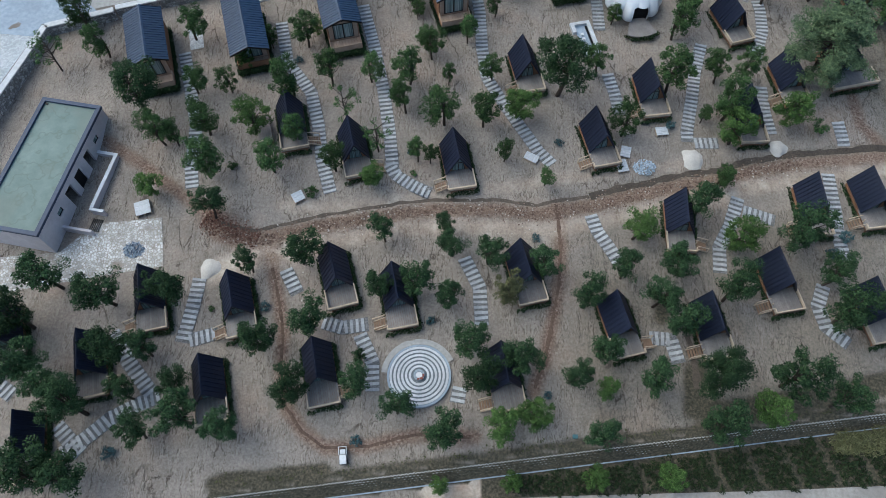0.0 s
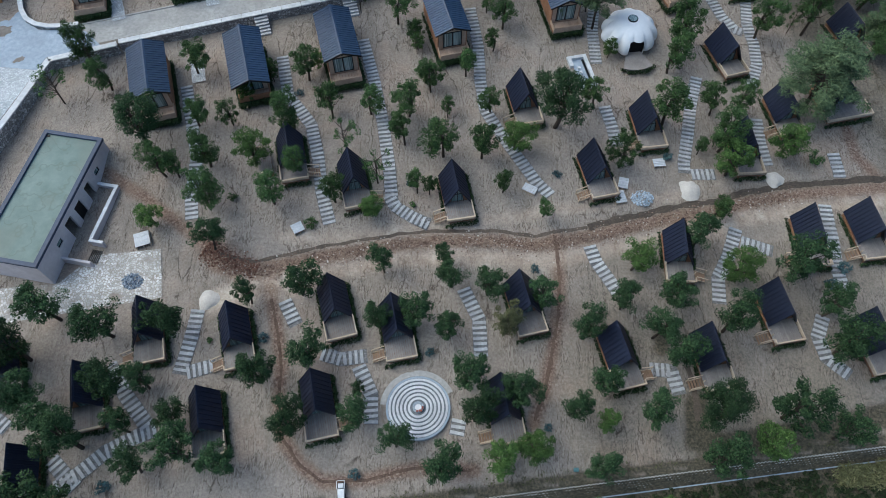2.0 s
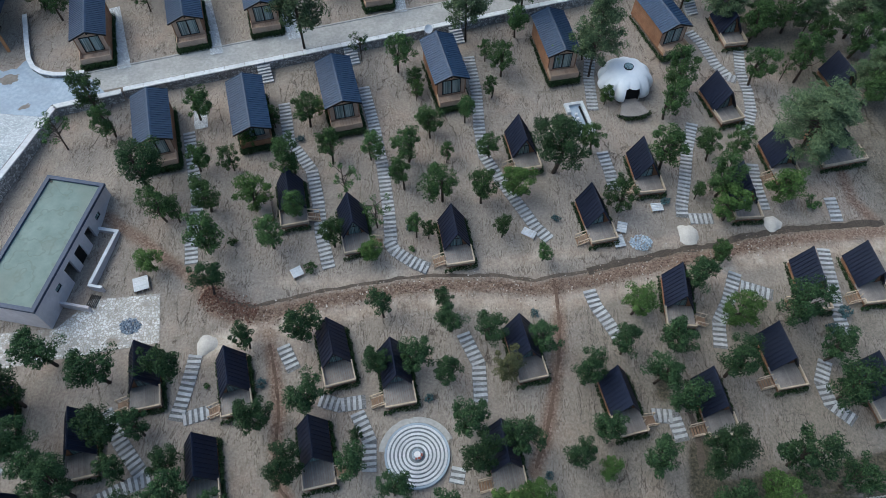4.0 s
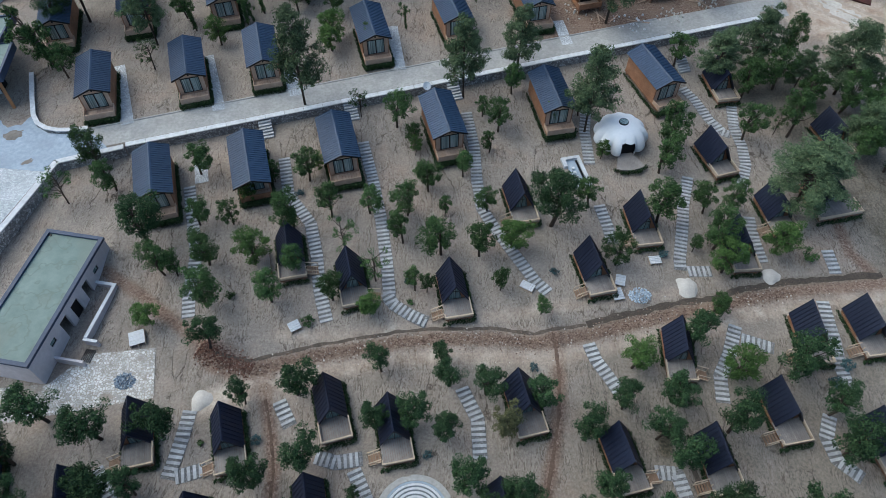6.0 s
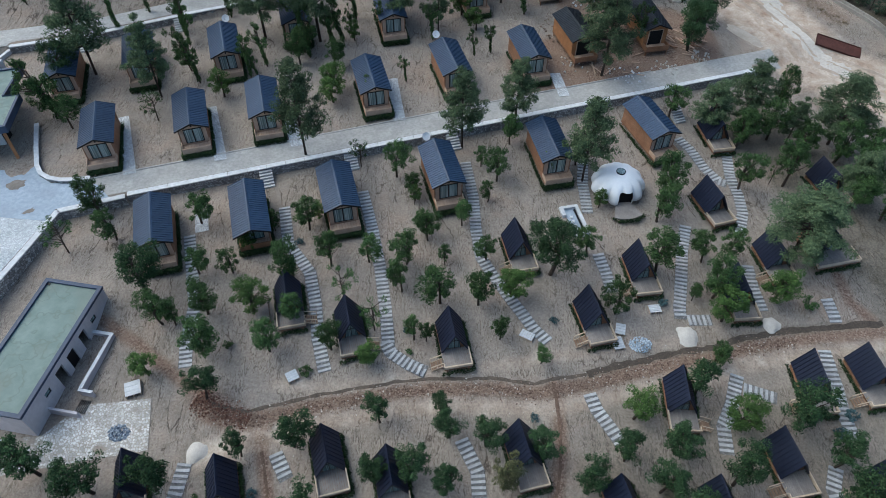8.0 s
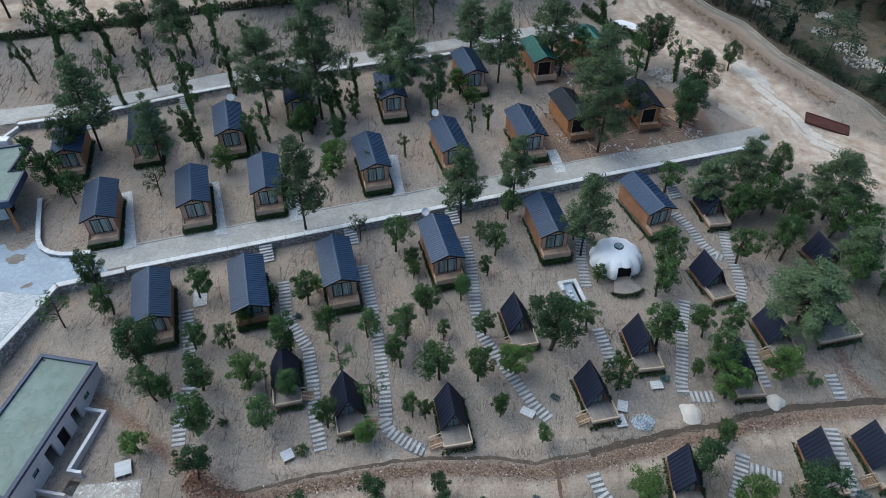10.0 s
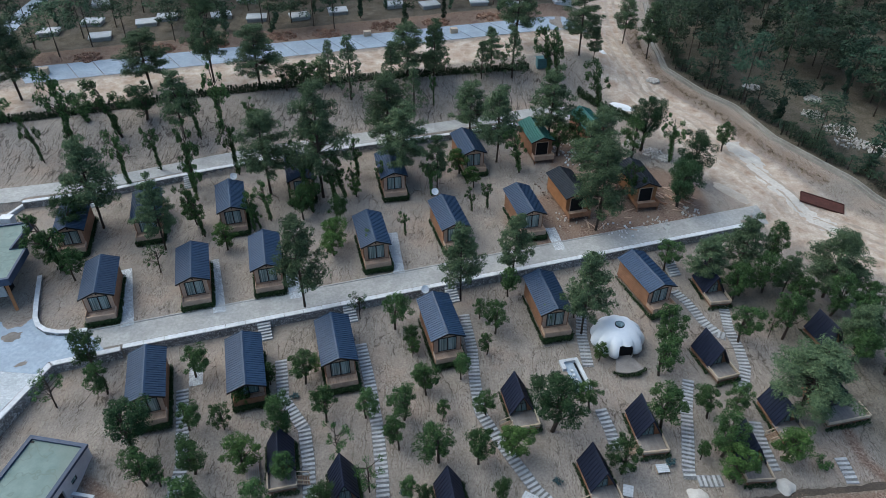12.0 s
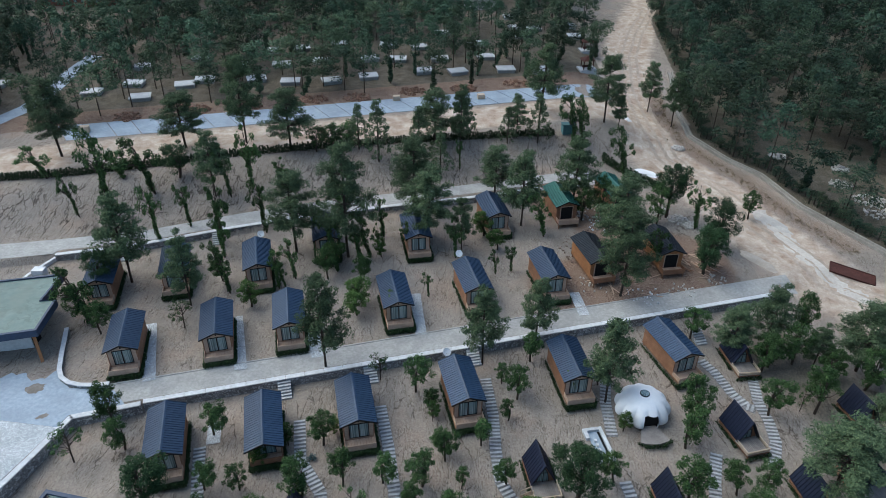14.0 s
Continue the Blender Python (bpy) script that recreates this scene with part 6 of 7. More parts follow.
BLUESTONE = mottled("blue_grey_stone", (0.20, 0.25, 0.29), (0.46, 0.52, 0.56), 5, 0.8, vary=0.1)
TERRA = mottled("red_brick", (0.20, 0.06, 0.045), (0.32, 0.11, 0.08), 6, 0.85)
SLAB_WHITE = mottled("white_stone", (0.46, 0.48, 0.50), (0.66, 0.68, 0.70), 5, 0.8, vary=0.05)
plaza()


# ---- dome tent ----
def dome():
    d = place(empty("dome_tent", "white scalloped dome tent with a dark doorway", "tent"), 19.3, 53.0, 8)
    bm = bmesh.new()
    n, m, H, R = 132, 18, 2.75, 2.62
    rows = []
    for i in range(m + 1):
        t = i / m
        el = radians(-22 + 108 * t)
        row = []
        for k in range(n):
            a = 6.2832 * k / n
            lobe = abs(math.sin(a * 5.5)) ** 0.8
            fade = max(0.0, math.cos(el)) ** 3
            r = R * math.cos(el) ** 0.75 * (1 + 0.2 * (lobe - 0.5) * fade)
            row.append(bm.verts.new((r * math.cos(a), r * math.sin(a), 0.85 + (H - 0.85) * math.sin(el) if el > 0 else 0.85 + 1.35 * math.sin(el))))
        rows.append(row)
    gap = {k for k in range(n) if abs(((k + 0.5) / n * 360 - 270 + 180) % 360 - 180) < 17}
    for i in range(m):
        for k in range(n):
            if k in gap and i < 9:
                continue
            bm.faces.new((rows[i][k], rows[i][(k + 1) % n], rows[i + 1][(k + 1) % n], rows[i + 1][k]))
    part("canvas", bm, CANVAS, d, smooth=True)
    part("skylight", ring(bmesh.new(), 0.02, 0.42, 2.7, 2.86, 24), GLASS, d, "round dark skylight")
    part("skylight_rim", ring(bmesh.new(), 0.42, 0.5, 2.68, 2.84, 24), FRAME, d)
    # added black screen behind the gap, for the tent's dark inside
    part("lining", boxes((-0.95, 0.95, -2.05, -1.97, 0.1, 1.6)), INSIDE_SHADE, d, "black screen added as the shade inside the doorway")
    bm = bmesh.new()
    pts = [(-0.75, -2.1)] + [(3.2 * math.sin(radians(a)), -1.1 - 3.4 * math.cos(radians(a))) for a in range(-28, 29, 7)] + [(0.75, -2.1)]
    lo, hi = [bm.verts.new((x, y, 0.15)) for x, y in pts], [bm.verts.new((x, y, 0.3)) for x, y in pts]
    bm.faces.new(hi)
    bm.faces.new(lo[::-1])
    for i in range(len(pts)):
        j = (i + 1) % len(pts)
        bm.faces.new((lo[i], lo[j], hi[j], hi[i]))
    bmesh.ops.recalc_face_normals(bm, faces=bm.faces[:])
    part("deck", bm, DECKING, d, "fan-shaped timber deck")
    for x, y in ((-0.6, -2.3), (0.6, -2.3), (-1.1, -3.4), (1.1, -3.4)):
        part("deck_post", boxes((x - 0.05, x + 0.05, y - 0.05, y + 0.05, -0.5, 0.15)), TIMBER, d)
    hedge_box("hedge", d, [(-1.6, -4.1, -0.8, -4.6, 0.45, 0.4), (-0.8, -4.6, 0.8, -4.6, 0.45, 0.4), (0.8, -4.6, 1.6, -4.1, 0.45, 0.4)], 12, "dark hedge at the deck's foot")
    return d


dome()


# ---- stone seating terrace beside the dome ----
def terrace():
    t = place(empty("stone_terrace", "white stone seating terrace with low walls and gravel trough", "terrace"), 14.4, 48.6, 12, 0, 0.85)
    part("slab", boxes((-0.9, 0.9, -2.3, 2.3, -0.5, 0.12)), PAVERS, t)
    for r in ((0.55, 0.95, -2.4, 2.4, -0.5, 0.5), (-0.95, 0.55, 2.0, 2.4, -0.5, 0.5), (-0.95, 0.55, -2.4, -2.1, -0.5, 0.45), (-1.4, -0.95, 0.9, 2.4, -0.5, 0.5)):
        part("low_wall", boxes(r), SLAB_WHITE, t)
    for k in range(4):
        part("stool", boxes((-0.55, -0.25, -1.7 + 0.7 * k, -1.4 + 0.7 * k, 0.12, 0.45)), SLAB_WHITE, t)
    part("trough", boxes((0.3, 0.5, -1.9, 1.8, 0.12, 0.3)), FRAME, t, "dark trough")
    return t


terrace()

# ---- concrete channel beside the wood, and the tray ----
COPE_GREY = mottled("channel_concrete", (0.24, 0.22, 0.195), (0.36, 0.335, 0.30), 3, 0.85, vary=0.03)
CHANNEL = [(45.4, 150.4), (43.3, 138), (41.2, 126.4), (41, 117.6), (49.4, 104.7), (51.9, 94.7), (58.7, 82.6), (75, 58)]
ch = empty("drain_channel", "long concrete channel wall between dirt road and wood", "wall", kind="structure")
bm = bmesh.new()
rows = []
for x, y, a in spread(CHANNEL, 1.0):
    rows.append([bm.verts.new((x - math.sin(a) * o, y + math.cos(a) * o, land(x, y) + z)) for o, z in ((-0.5, -0.5), (-0.5, 0.42), (-0.28, 0.42), (-0.26, 0.1), (0.26, 0.1), (0.28, 0.42), (0.5, 0.42), (0.5, -0.5))])
for a, b in zip(rows, rows[1:]):
    for k in range(7):
        bm.faces.new((a[k], b[k], b[k + 1], a[k + 1]))
bmesh.ops.recalc_face_normals(bm, faces=bm.faces[:])
part("channel_wall", bm, COPE_GREY, ch)

RUST = mottled("rusty_steel", (0.05, 0.018, 0.014), (0.09, 0.035, 0.026), 4, 0.8)
tray = empty("steel_tray", "long rusty steel tray lying on the dirt road", "tray")
tx, ty = 52.35, 78.1
lie = Vector((land(tx - 1.5, ty) - land(tx + 1.5, ty), land(tx, ty - 1.5) - land(tx, ty + 1.5), 3.0)).to_track_quat("Z", "Y").to_matrix().to_4x4()
tray.matrix_basis = Matrix.Translation((tx, ty, land(tx, ty) + 0.12)) @ lie @ Matrix.Rotation(radians(-40), 4, "Z")
part("bottom", boxes((-2.9, 2.9, -1.0, 1.0, 0.0, 0.12)), RUST, tray)
for r in ((-2.9, 2.9, -1.0, -0.94, 0.12, 0.22), (-2.9, 2.9, 0.94, 1.0, 0.12, 0.22), (-2.9, -2.84, -0.94, 0.94, 0.12, 0.22), (2.84, 2.9, -0.94, 0.94, 0.12, 0.22)):
    part("rim", boxes(r), RUST, tray)


# ---- tent platforms in the open wood ----
def platform():
    p = empty("tent_platform", "pale concrete tent platform between pines", "platform", "tent platforms")
    part("top", boxes((-1.9, 1.9, -1.5, 1.5, 0.55, 0.75)), SLAB_WHITE, p)
    part("base", boxes((-1.75, 1.75, -1.35, 1.35, -0.6, 0.55)), CONCRETE, p)
    return p


first = None
for i, (x, y) in enumerate(PLATS):
    m = pose(x, y, land(x, y), 0, 0, 12 + 9 * math.sin(i * 2.3))
    if first is None:
        first = platform()
        first.matrix_basis = m
    else:
        copy_thing(first, m)


def gazebo():
    g = empty("gazebo", "small red-roofed gazebo on a white stone plinth", "gazebo", "gazebos")
    part("plinth", boxes((-1.8, 1.8, -1.5, 1.5, -0.6, 0.7)), SLAB_WHITE, g)
    for x in (-1, 1):
        for y in (-0.9, 0.9):
            part("post", boxes((x - 0.08, x + 0.08, y - 0.08, y + 0.08, 0.7, 2.5)), RUST, g)
    bm = bmesh.new()
    base = [bm.verts.new(p) for p in ((-1.4, -1.25, 2.5), (1.4, -1.25, 2.5), (1.4, 1.25, 2.5), (-1.4, 1.25, 2.5))]
    tip = bm.verts.new((0, 0, 3.35))
    bm.faces.new(base[::-1])
    for k in range(4):
        bm.faces.new((base[k], base[(k + 1) % 4], tip))
    part("roof", bm, RUST, g, "dark red pyramid roof")
    part("bench", boxes((-0.8, 0.8, 0.5, 0.8, 0.7, 1.15)), RUST, g)
    return g


gz = place(gazebo(), 26.3, 145.5, 10)
copy_thing(gz, pose(28.5, 160, land(28.5, 160), 0, 0, 10))

for x, y, yaw, s in ((-63.4, 107.8, 14, 1.2), (-12.3, 125.3, 14, 1.0), (3.6, 127.1, 14, 1.0)):
    st = place(empty("brick_stack", "stack of pale paving blocks on the parking strip", "stack"), x, y, yaw, 0.06, s)
    for k in range(3):
        part("layer", boxes((-0.65, 0.65, -0.45, 0.45, 0.3 * k + 0.01, 0.3 * k + 0.29)), RAIL, st)
TEAL = mottled("teal_paint", (0.06, 0.14, 0.155), (0.10, 0.20, 0.21), 3, 0.6)
bx = place(empty("site_cabinet", "pale teal metal cabinet beside the shrub row", "cabinet"), 18.5, 113.4, 10)
part("body", boxes((-1.1, 1.1, -0.6, 0.6, 0.0, 1.7)), TEAL, bx)
part("lid", boxes((-1.2, 1.2, -0.7, 0.7, 1.7, 1.8)), TEAL, bx)


def heap(name, x, y, r, h, mat, label, category, seed, n=10, stretch=1.0, yaw=0):
    """A loose heap with an uneven outline."""
    bm = bmesh.new()
    k, m = 26, 7
    rows = []
    for i in range(m):
        t = i / (m - 1)
        row = []
        for j in range(k):
            a = 6.2832 * j / k
            rr = r * (1 - t) * (1 + 0.35 * noise.noise((math.cos(a) * 1.6 + seed * 3, math.sin(a) * 1.6, t * 2)))
            px, py = rr * math.cos(a) * stretch, rr * math.sin(a)
            row.append(bm.verts.new((px, py, -0.12 + (h + 0.12) * (1 - (1 - t) ** 1.8) + 0.05 * noise.noise((px * 3 + seed, py * 3, 1)))))
        rows.append(row)
    for a, b in zip(rows, rows[1:]):
        for j in range(k):
            bm.faces.new((a[j], a[(j + 1) % k], b[(j + 1) % k], b[j]))
    bmesh.ops.remove_doubles(bm, verts=bm.verts[:], dist=0.002)
    return place(tagged(obj(name, bm, mat, smooth=True), label, category), x, y, yaw)


LIME = mottled("white_lime", (0.44, 0.41, 0.37), (0.60, 0.57, 0.525), 6, 0.95, vary=0.03, bump=0.4, dist=0.03)
SAND = mottled("pale_sand", (0.40, 0.34, 0.28), (0.56, 0.50, 0.43), 5, 0.95, vary=0.03, bump=0.5, dist=0.05)
heap("sand_heap", 23.0, 35.2, 1.25, 0.27, LIME, "heap of whitish sand beside the track", "heap", 1)
heap("sand_heap", 31.2, 36.45, 1.0, 0.25, LIME, "heap of whitish sand beside a hut", "heap", 2)
heap("sand_heap", -19.55, 24.2, 1.1, 0.27, LIME, "heap of whitish sand at the head of a path", "heap", 3)
MUD = mottled("dried_mud", (0.17, 0.15, 0.13), (0.27, 0.245, 0.215), 3, 0.95, vary=0.03, bump=0.3, dist=0.03)
heap("mud_patch", -43.8, 52.4, 1.5, 0.13, MUD, "dried mud spread over the blue-grey pavers", "mud", 8, stretch=1.2, yaw=20)
heap("mud_patch", -41.0, 48.6, 0.9, 0.11, MUD, "muddy stain on the forecourt's pavers", "mud", 9, stretch=2.0, yaw=35)
heap("white_tarp", 30.6, 105.0, 1.5, 0.35, CANVAS, "crumpled white sheet on the dirt road's edge", "tarp", 4, stretch=2.0, yaw=-35)
heap("white_tarp", 30.5, 122.5, 1.4, 0.3, CANVAS, "crumpled white sheet below a pine", "tarp", 6, stretch=0.5, yaw=20)
heap("sand_ridge", 45.4, 91, 1.1, 0.5, LIME, "long ridge of pale sand along the dirt road", "heap", 5, stretch=4.0, yaw=-60)
heap("sand_ridge", 40.3, 80.0, 1.1, 0.4, SAND, "low ridge of pale sand at the lane's end", "heap", 7, stretch=3.0, yaw=-55)


def rock_pile(name, x, y, r, h, n, size, mat, label, seed):
    rnd = random.Random(seed)
    bm = bmesh.new()
    for _ in range(n):
        a, q = rnd.uniform(0, 6.283), r * math.sqrt(rnd.random())
        s = size * rnd.uniform(0.5, 1.2)
        m = Matrix.Translation((q * math.cos(a) * 1.2, q * math.sin(a), max(0.02, h * (1 - q / r)) * rnd.random() + s * 0.3)) @ Euler((rnd.uniform(0, 3), rnd.uniform(0, 3), rnd.uniform(0, 3))).to_matrix().to_4x4()
        box(bm, -s, s, -s * 0.8, s * 0.8, -s * 0.6, s * 0.6, m)
    return place(tagged(obj(name, bm, mat), label, "pile", kind="stuff"), x, y)


RED_SPOIL = mottled("red_spoil", (0.15, 0.075, 0.05), (0.36, 0.24, 0.17), 5, 0.95, vary=0.2)
rock_pile("stone_pile", 18.5, 34.2, 0.85, 0.3, 360, 0.065, piled("pale_broken_stone", (0.22, 0.29, 0.36), (0.62, 0.68, 0.73)), "pile of pale blue broken stone beside the track", 1)
rock_pile("stone_pile", -26.2, 25.8, 0.75, 0.3, 320, 0.065, piled("blue_broken_stone", (0.06, 0.09, 0.14), (0.42, 0.48, 0.54)), "pile of blue-grey broken stone on the cobbled yard", 2)
rock_pile("building_rubble", 21, 81.5, 6.0, 0.12, 420, 0.14, mottled("mixed_rubble", (0.16, 0.10, 0.075), (0.42, 0.34, 0.28), 6, 0.9, vary=0.2), "scattered building rubble round the unfinished cabins", 4)
rock_pile("building_rubble", 21.5, 92, 4.0, 0.15, 150, 0.14, LIME, "white building waste beside the green-roofed huts", 8)


def rubble_band(name, pts, half, n, size, mat, label, seed):
    """Loose stones strewn along a line."""
    rnd = random.Random(seed)
    line = spread(pts, 0.1)
    bm = bmesh.new()
    for _ in range(n):
        x, y, a = rnd.choice(line)
        o = rnd.gauss(0, half)
        px, py = x - math.sin(a) * o, y + math.cos(a) * o
        s = size * rnd.uniform(0.35, 1.0) ** 1.5
        m = Matrix.Translation((px, py, relief(px, py) + s * 0.35)) @ Euler((rnd.uniform(0, 3), rnd.uniform(0, 3), rnd.uniform(0, 3))).to_matrix().to_4x4()
        box(bm, -s, s, -s * 0.8, s * 0.8, -s * 0.6, s * 0.6, m)
    return tagged(obj(name, bm, mat), label, "rubble", kind="stuff")


BROWN_STONE = piled("brown_rubble", (0.10, 0.062, 0.046), (0.30, 0.225, 0.175))
PALE_STONE = piled("pale_rubble", (0.30, 0.26, 0.22), (0.55, 0.51, 0.46))
rubble_band("track_rubble", TRACK[:14], 0.42, 4200, 0.075, BROWN_STONE, "reddish-brown rubble thrown up along the track", 91)
rubble_band("track_stones", TRACK[:14], 0.7, 420, 0.075, PALE_STONE, "pale stones strewn over the track", 92)
rubble_band("bend_rubble", [(-20.6, 28.9), (-18, 27.6), (-15.8, 26.9)], 0.5, 900, 0.085, piled("dark_red_rubble", (0.07, 0.035, 0.026), (0.19, 0.105, 0.075)), "heap of dark red soil along the track's bend", 93)
rubble_band("rut_rubble", RUTS[0] + RUTS[1][::-1], 0.4, 800, 0.05, BROWN_STONE, "small rubble along the ruts", 94)
rubble_band("loose_stones", ROADWAY, 1.6, 260, 0.05, PALE_STONE, "small pale stones on the roadway", 95)


def pallet(x, y, yaw, label, boards=6, w=1.1, l=1.2, h=0.35):
    p = place(empty("pallet", label, "pallet"), x, y, yaw, 0.0)
    for k in range(3):
        part("bearer", boxes((-w / 2 + k * (w - 0.1) / 2, -w / 2 + k * (w - 0.1) / 2 + 0.1, -l / 2, l / 2, -0.05, h - 0.06)), RAIL, p)
    for k in range(boards):
        a = -l / 2 + l * k / boards
        part("board", boxes((-w / 2, w / 2, a + 0.015, a + l / boards - 0.015, h - 0.06, h)), SLAB_WHITE, p)


pallet(-12.6, 30.8, 30, "pallet of pale stone slabs beside the track", 4, 1.0, 1.0, 0.4)
pallet(20.5, 37.9, 5, "pallet of pale boards below a hut", 5, 1.1, 0.9, 0.3)
pallet(-26.0, 29.6, 20, "three pale stone slabs on bearers", 3, 1.3, 1.4, 0.4)
pallet(8.2, 35.0, 60, "stack of pale slabs beside the path", 6, 0.8, 1.3, 0.3)
pallet(16.9, 35.7, -15, "pallet of pale slabs at a hut's steps", 4, 0.9, 1.2, 0.25)
pallet(16.4, 34.2, 10, "pallet of timber offcuts beside the stone pile", 5, 1.0, 1.3, 0.3)


def cart():
    c = place(empty("hand_cart", "small white motor cart with a tubular rear rail", "cart"), -7.5, 8.9, 5, 0.03, 0.78)
    part("bed", boxes((-0.32, 0.32, -0.85, 0.0, 0.3, 0.62)), WHITE, c)
    part("cover", boxes((-0.26, 0.26, 0.08, 0.5, 0.3, 0.72)), WHITE, c)
    part("chassis", boxes((-0.28, 0.28, -0.9, 0.65, 0.2, 0.3)), FRAME, c)
    bm = bmesh.new()
    for a, b in (((-0.38, 0.0, 0.75), (-0.38, 0.75, 0.75)), ((0.38, 0.0, 0.75), (0.38, 0.75, 0.75)), ((-0.38, 0.75, 0.75), (0.38, 0.75, 0.75))):
        beam(bm, a, b, 0.05)
    part("rail", bm, WHITE, c)
    for s in (-1, 1):
        part("rail_post", beam(bmesh.new(), (s * 0.36, 0.05, 0.28), (s * 0.38, 0.03, 0.74), 0.04), WHITE, c)
    for x in (-0.36, 0.36):
        for y in (-0.6, 0.4):
            bm = bmesh.new()
            bmesh.ops.create_cone(bm, cap_ends=True, segments=14, radius1=0.19, radius2=0.19, depth=0.1, matrix=Matrix.Translation((x, y, 0.17)) @ Matrix.Rotation(radians(90), 4, "Y"))
            part("wheel", bm, FRAME, c)
    return c


cart()
bn = place(empty("litter_bin", "small turquoise litter bin", "bin"), 10.3, 10.3, 0, 0, 0.75)
part("body", boxes((-0.22, 0.22, -0.16, 0.16, 0, 0.45)), TEAL, bn)
part("lid", boxes((-0.25, 0.25, -0.19, 0.19, 0.45, 0.5)), TEAL, bn)


def dish(x, y, z):
    d = empty("satellite_dish", "white satellite dish on a short pole", "dish", "satellite dishes")
    d.matrix_basis = pose(x, y, z)
    part("pole", tube(bmesh.new(), [(0, 0, 0), (0, 0, 1.1)], [0.035, 0.035], 8), FRAME, d)
    bm = bmesh.new()
    rows = []
    for i in range(5):
        r = 0.45 * i / 4 + 0.01
        rows.append([bm.verts.new((r * math.cos(k * 0.3927), -0.25 * r * r * 2 - 0.02, r * math.sin(k * 0.3927))) for k in range(16)])
    for a, b in zip(rows, rows[1:]):
        for k in range(16):
            bm.faces.new((a[k], a[(k + 1) % 16], b[(k + 1) % 16], b[k]))
    bm.faces.new(rows[0])
    ds = part("bowl", bm, WHITE, d)
    ds.matrix_basis = pose(0, 0, 1.15, -42, 0, 20)
    md = ds.modifiers.new("thick", "SOLIDIFY")
    md.thickness = 0.03
    part("arm", beam(bmesh.new(), (0, -0.02, 0.9), (0, -0.55, 1.45), 0.03), FRAME, d)


for x, y in ((-1.1, 57.2), (0.0, 74.0), (-25.9, 77.2)):
    dish(x, y, land(x, y) + 2.3 if y < 60 else land(x, y) + 2.6)


# ---- block wall, field and farm path at the foot of the hill ----
BLOCK = mottled("block_concrete", (0.30, 0.295, 0.27), (0.50, 0.49, 0.46), 5, 0.9)


def block_wall():
    bm = bmesh.new()
    rnd = random.Random(2)
    for row in range(5):
        q = -0.1 - 0.13 * row
        z0 = -0.05 - 0.22 * row
        x = -24.0 + 0.145 * (row % 2)
        while x < 38:
            y = 7.95 + 0.12 * x + q
            z = land(x, 7.95 + 0.12 * x + 0.1) + z0 + rnd.uniform(-0.02, 0.02)
            m = Matrix.Translation((x, y, z)) @ Matrix.Rotation(0.12, 4, "Z")
            for s in (1, -1):
                box(bm, 0, 0.17, -0.03, 0.03, -0.12, 0.05, m @ Matrix.Rotation(s * 0.6 + (0 if s > 0 else math.pi), 4, "Z"))
            x += 0.29
    root = empty("wall_block", "pale zigzag concrete block wall above the field", "retaining wall", kind="structure")
    tagged(part("blocks", bm, BLOCK, root), kind="stuff")
    bm = bmesh.new()
    rows = []
    for k in range(65):
        x = -26 + k
        y = 7.95 + 0.12 * x - 0.86
        z = land(x, y)
        rows.append([bm.verts.new((x, y + o, z + h)) for o, h in ((-0.11, -0.3), (-0.11, 0.1), (-0.02, 0.1), (-0.02, -0.3))])
    for a, b in zip(rows, rows[1:]):
        for j in range(3):
            bm.faces.new((a[j], b[j], b[j + 1], a[j + 1]))
    bmesh.ops.recalc_face_normals(bm, faces=bm.faces[:])
    part("foot_kerb", bm, PAVERS, root, "blue-grey concrete foot")


block_wall()


REED = leafy("reed_blade", (0.09, 0.10, 0.045), (0.26, 0.25, 0.13), 0.1)


def crops():
    rng = np.random.default_rng(6)
    cs = []
    for x in np.arange(5.4, 38, 0.3):
        for y in np.arange(4.0, 12, 0.34):
            q = y - (7.95 + 0.12 * x)
            if q > -1.25 or y < 6.2 + 0.028 * (x - 10):
                continue
            s = (x + 0.35 * q) % 2.9
            if x > 12 and s < 0.55 or x > 30.5 and q > -2.4:
                continue
            cs.append((x + rng.normal() * 0.1, y + rng.normal() * 0.1, land(x, y) + 0.22, 0.24))
    v, f = leaf_cloud(rng, cs, 22, 0.10)
    tagged(new("crop_rows", leaf_mesh("crop_rows", v, f, CROP)), "rows of dark green leafy crops in the field", "crops", kind="stuff")
    cs = [(x, y, land(x, y) + 0.5, 0.36) for x in np.arange(31.0, 38, 0.4) for y in np.arange(9.4, 11.4, 0.4) if y - (7.95 + 0.12 * x) < -1.1]
    v, f = leaf_cloud(rng, cs, 34, 0.30, 0.1, slim=0.12)
    tagged(new("reed_grass", leaf_mesh("reed_grass", v, f, REED)), "dense clump of tall yellow-green grass", "grass", kind="stuff")


crops()
tagged(obj("road", strip(bmesh.new(), [(4.5, 5.3), (10.2, 5.5), (25.2, 5.85), (34.2, 6.2), (50, 7.0)], 0.65, 0.06), mottled("pale_path", (0.30, 0.27, 0.24), (0.45, 0.42, 0.38), 3, 0.9)), "pale farm path along the field", "road", kind="structure")


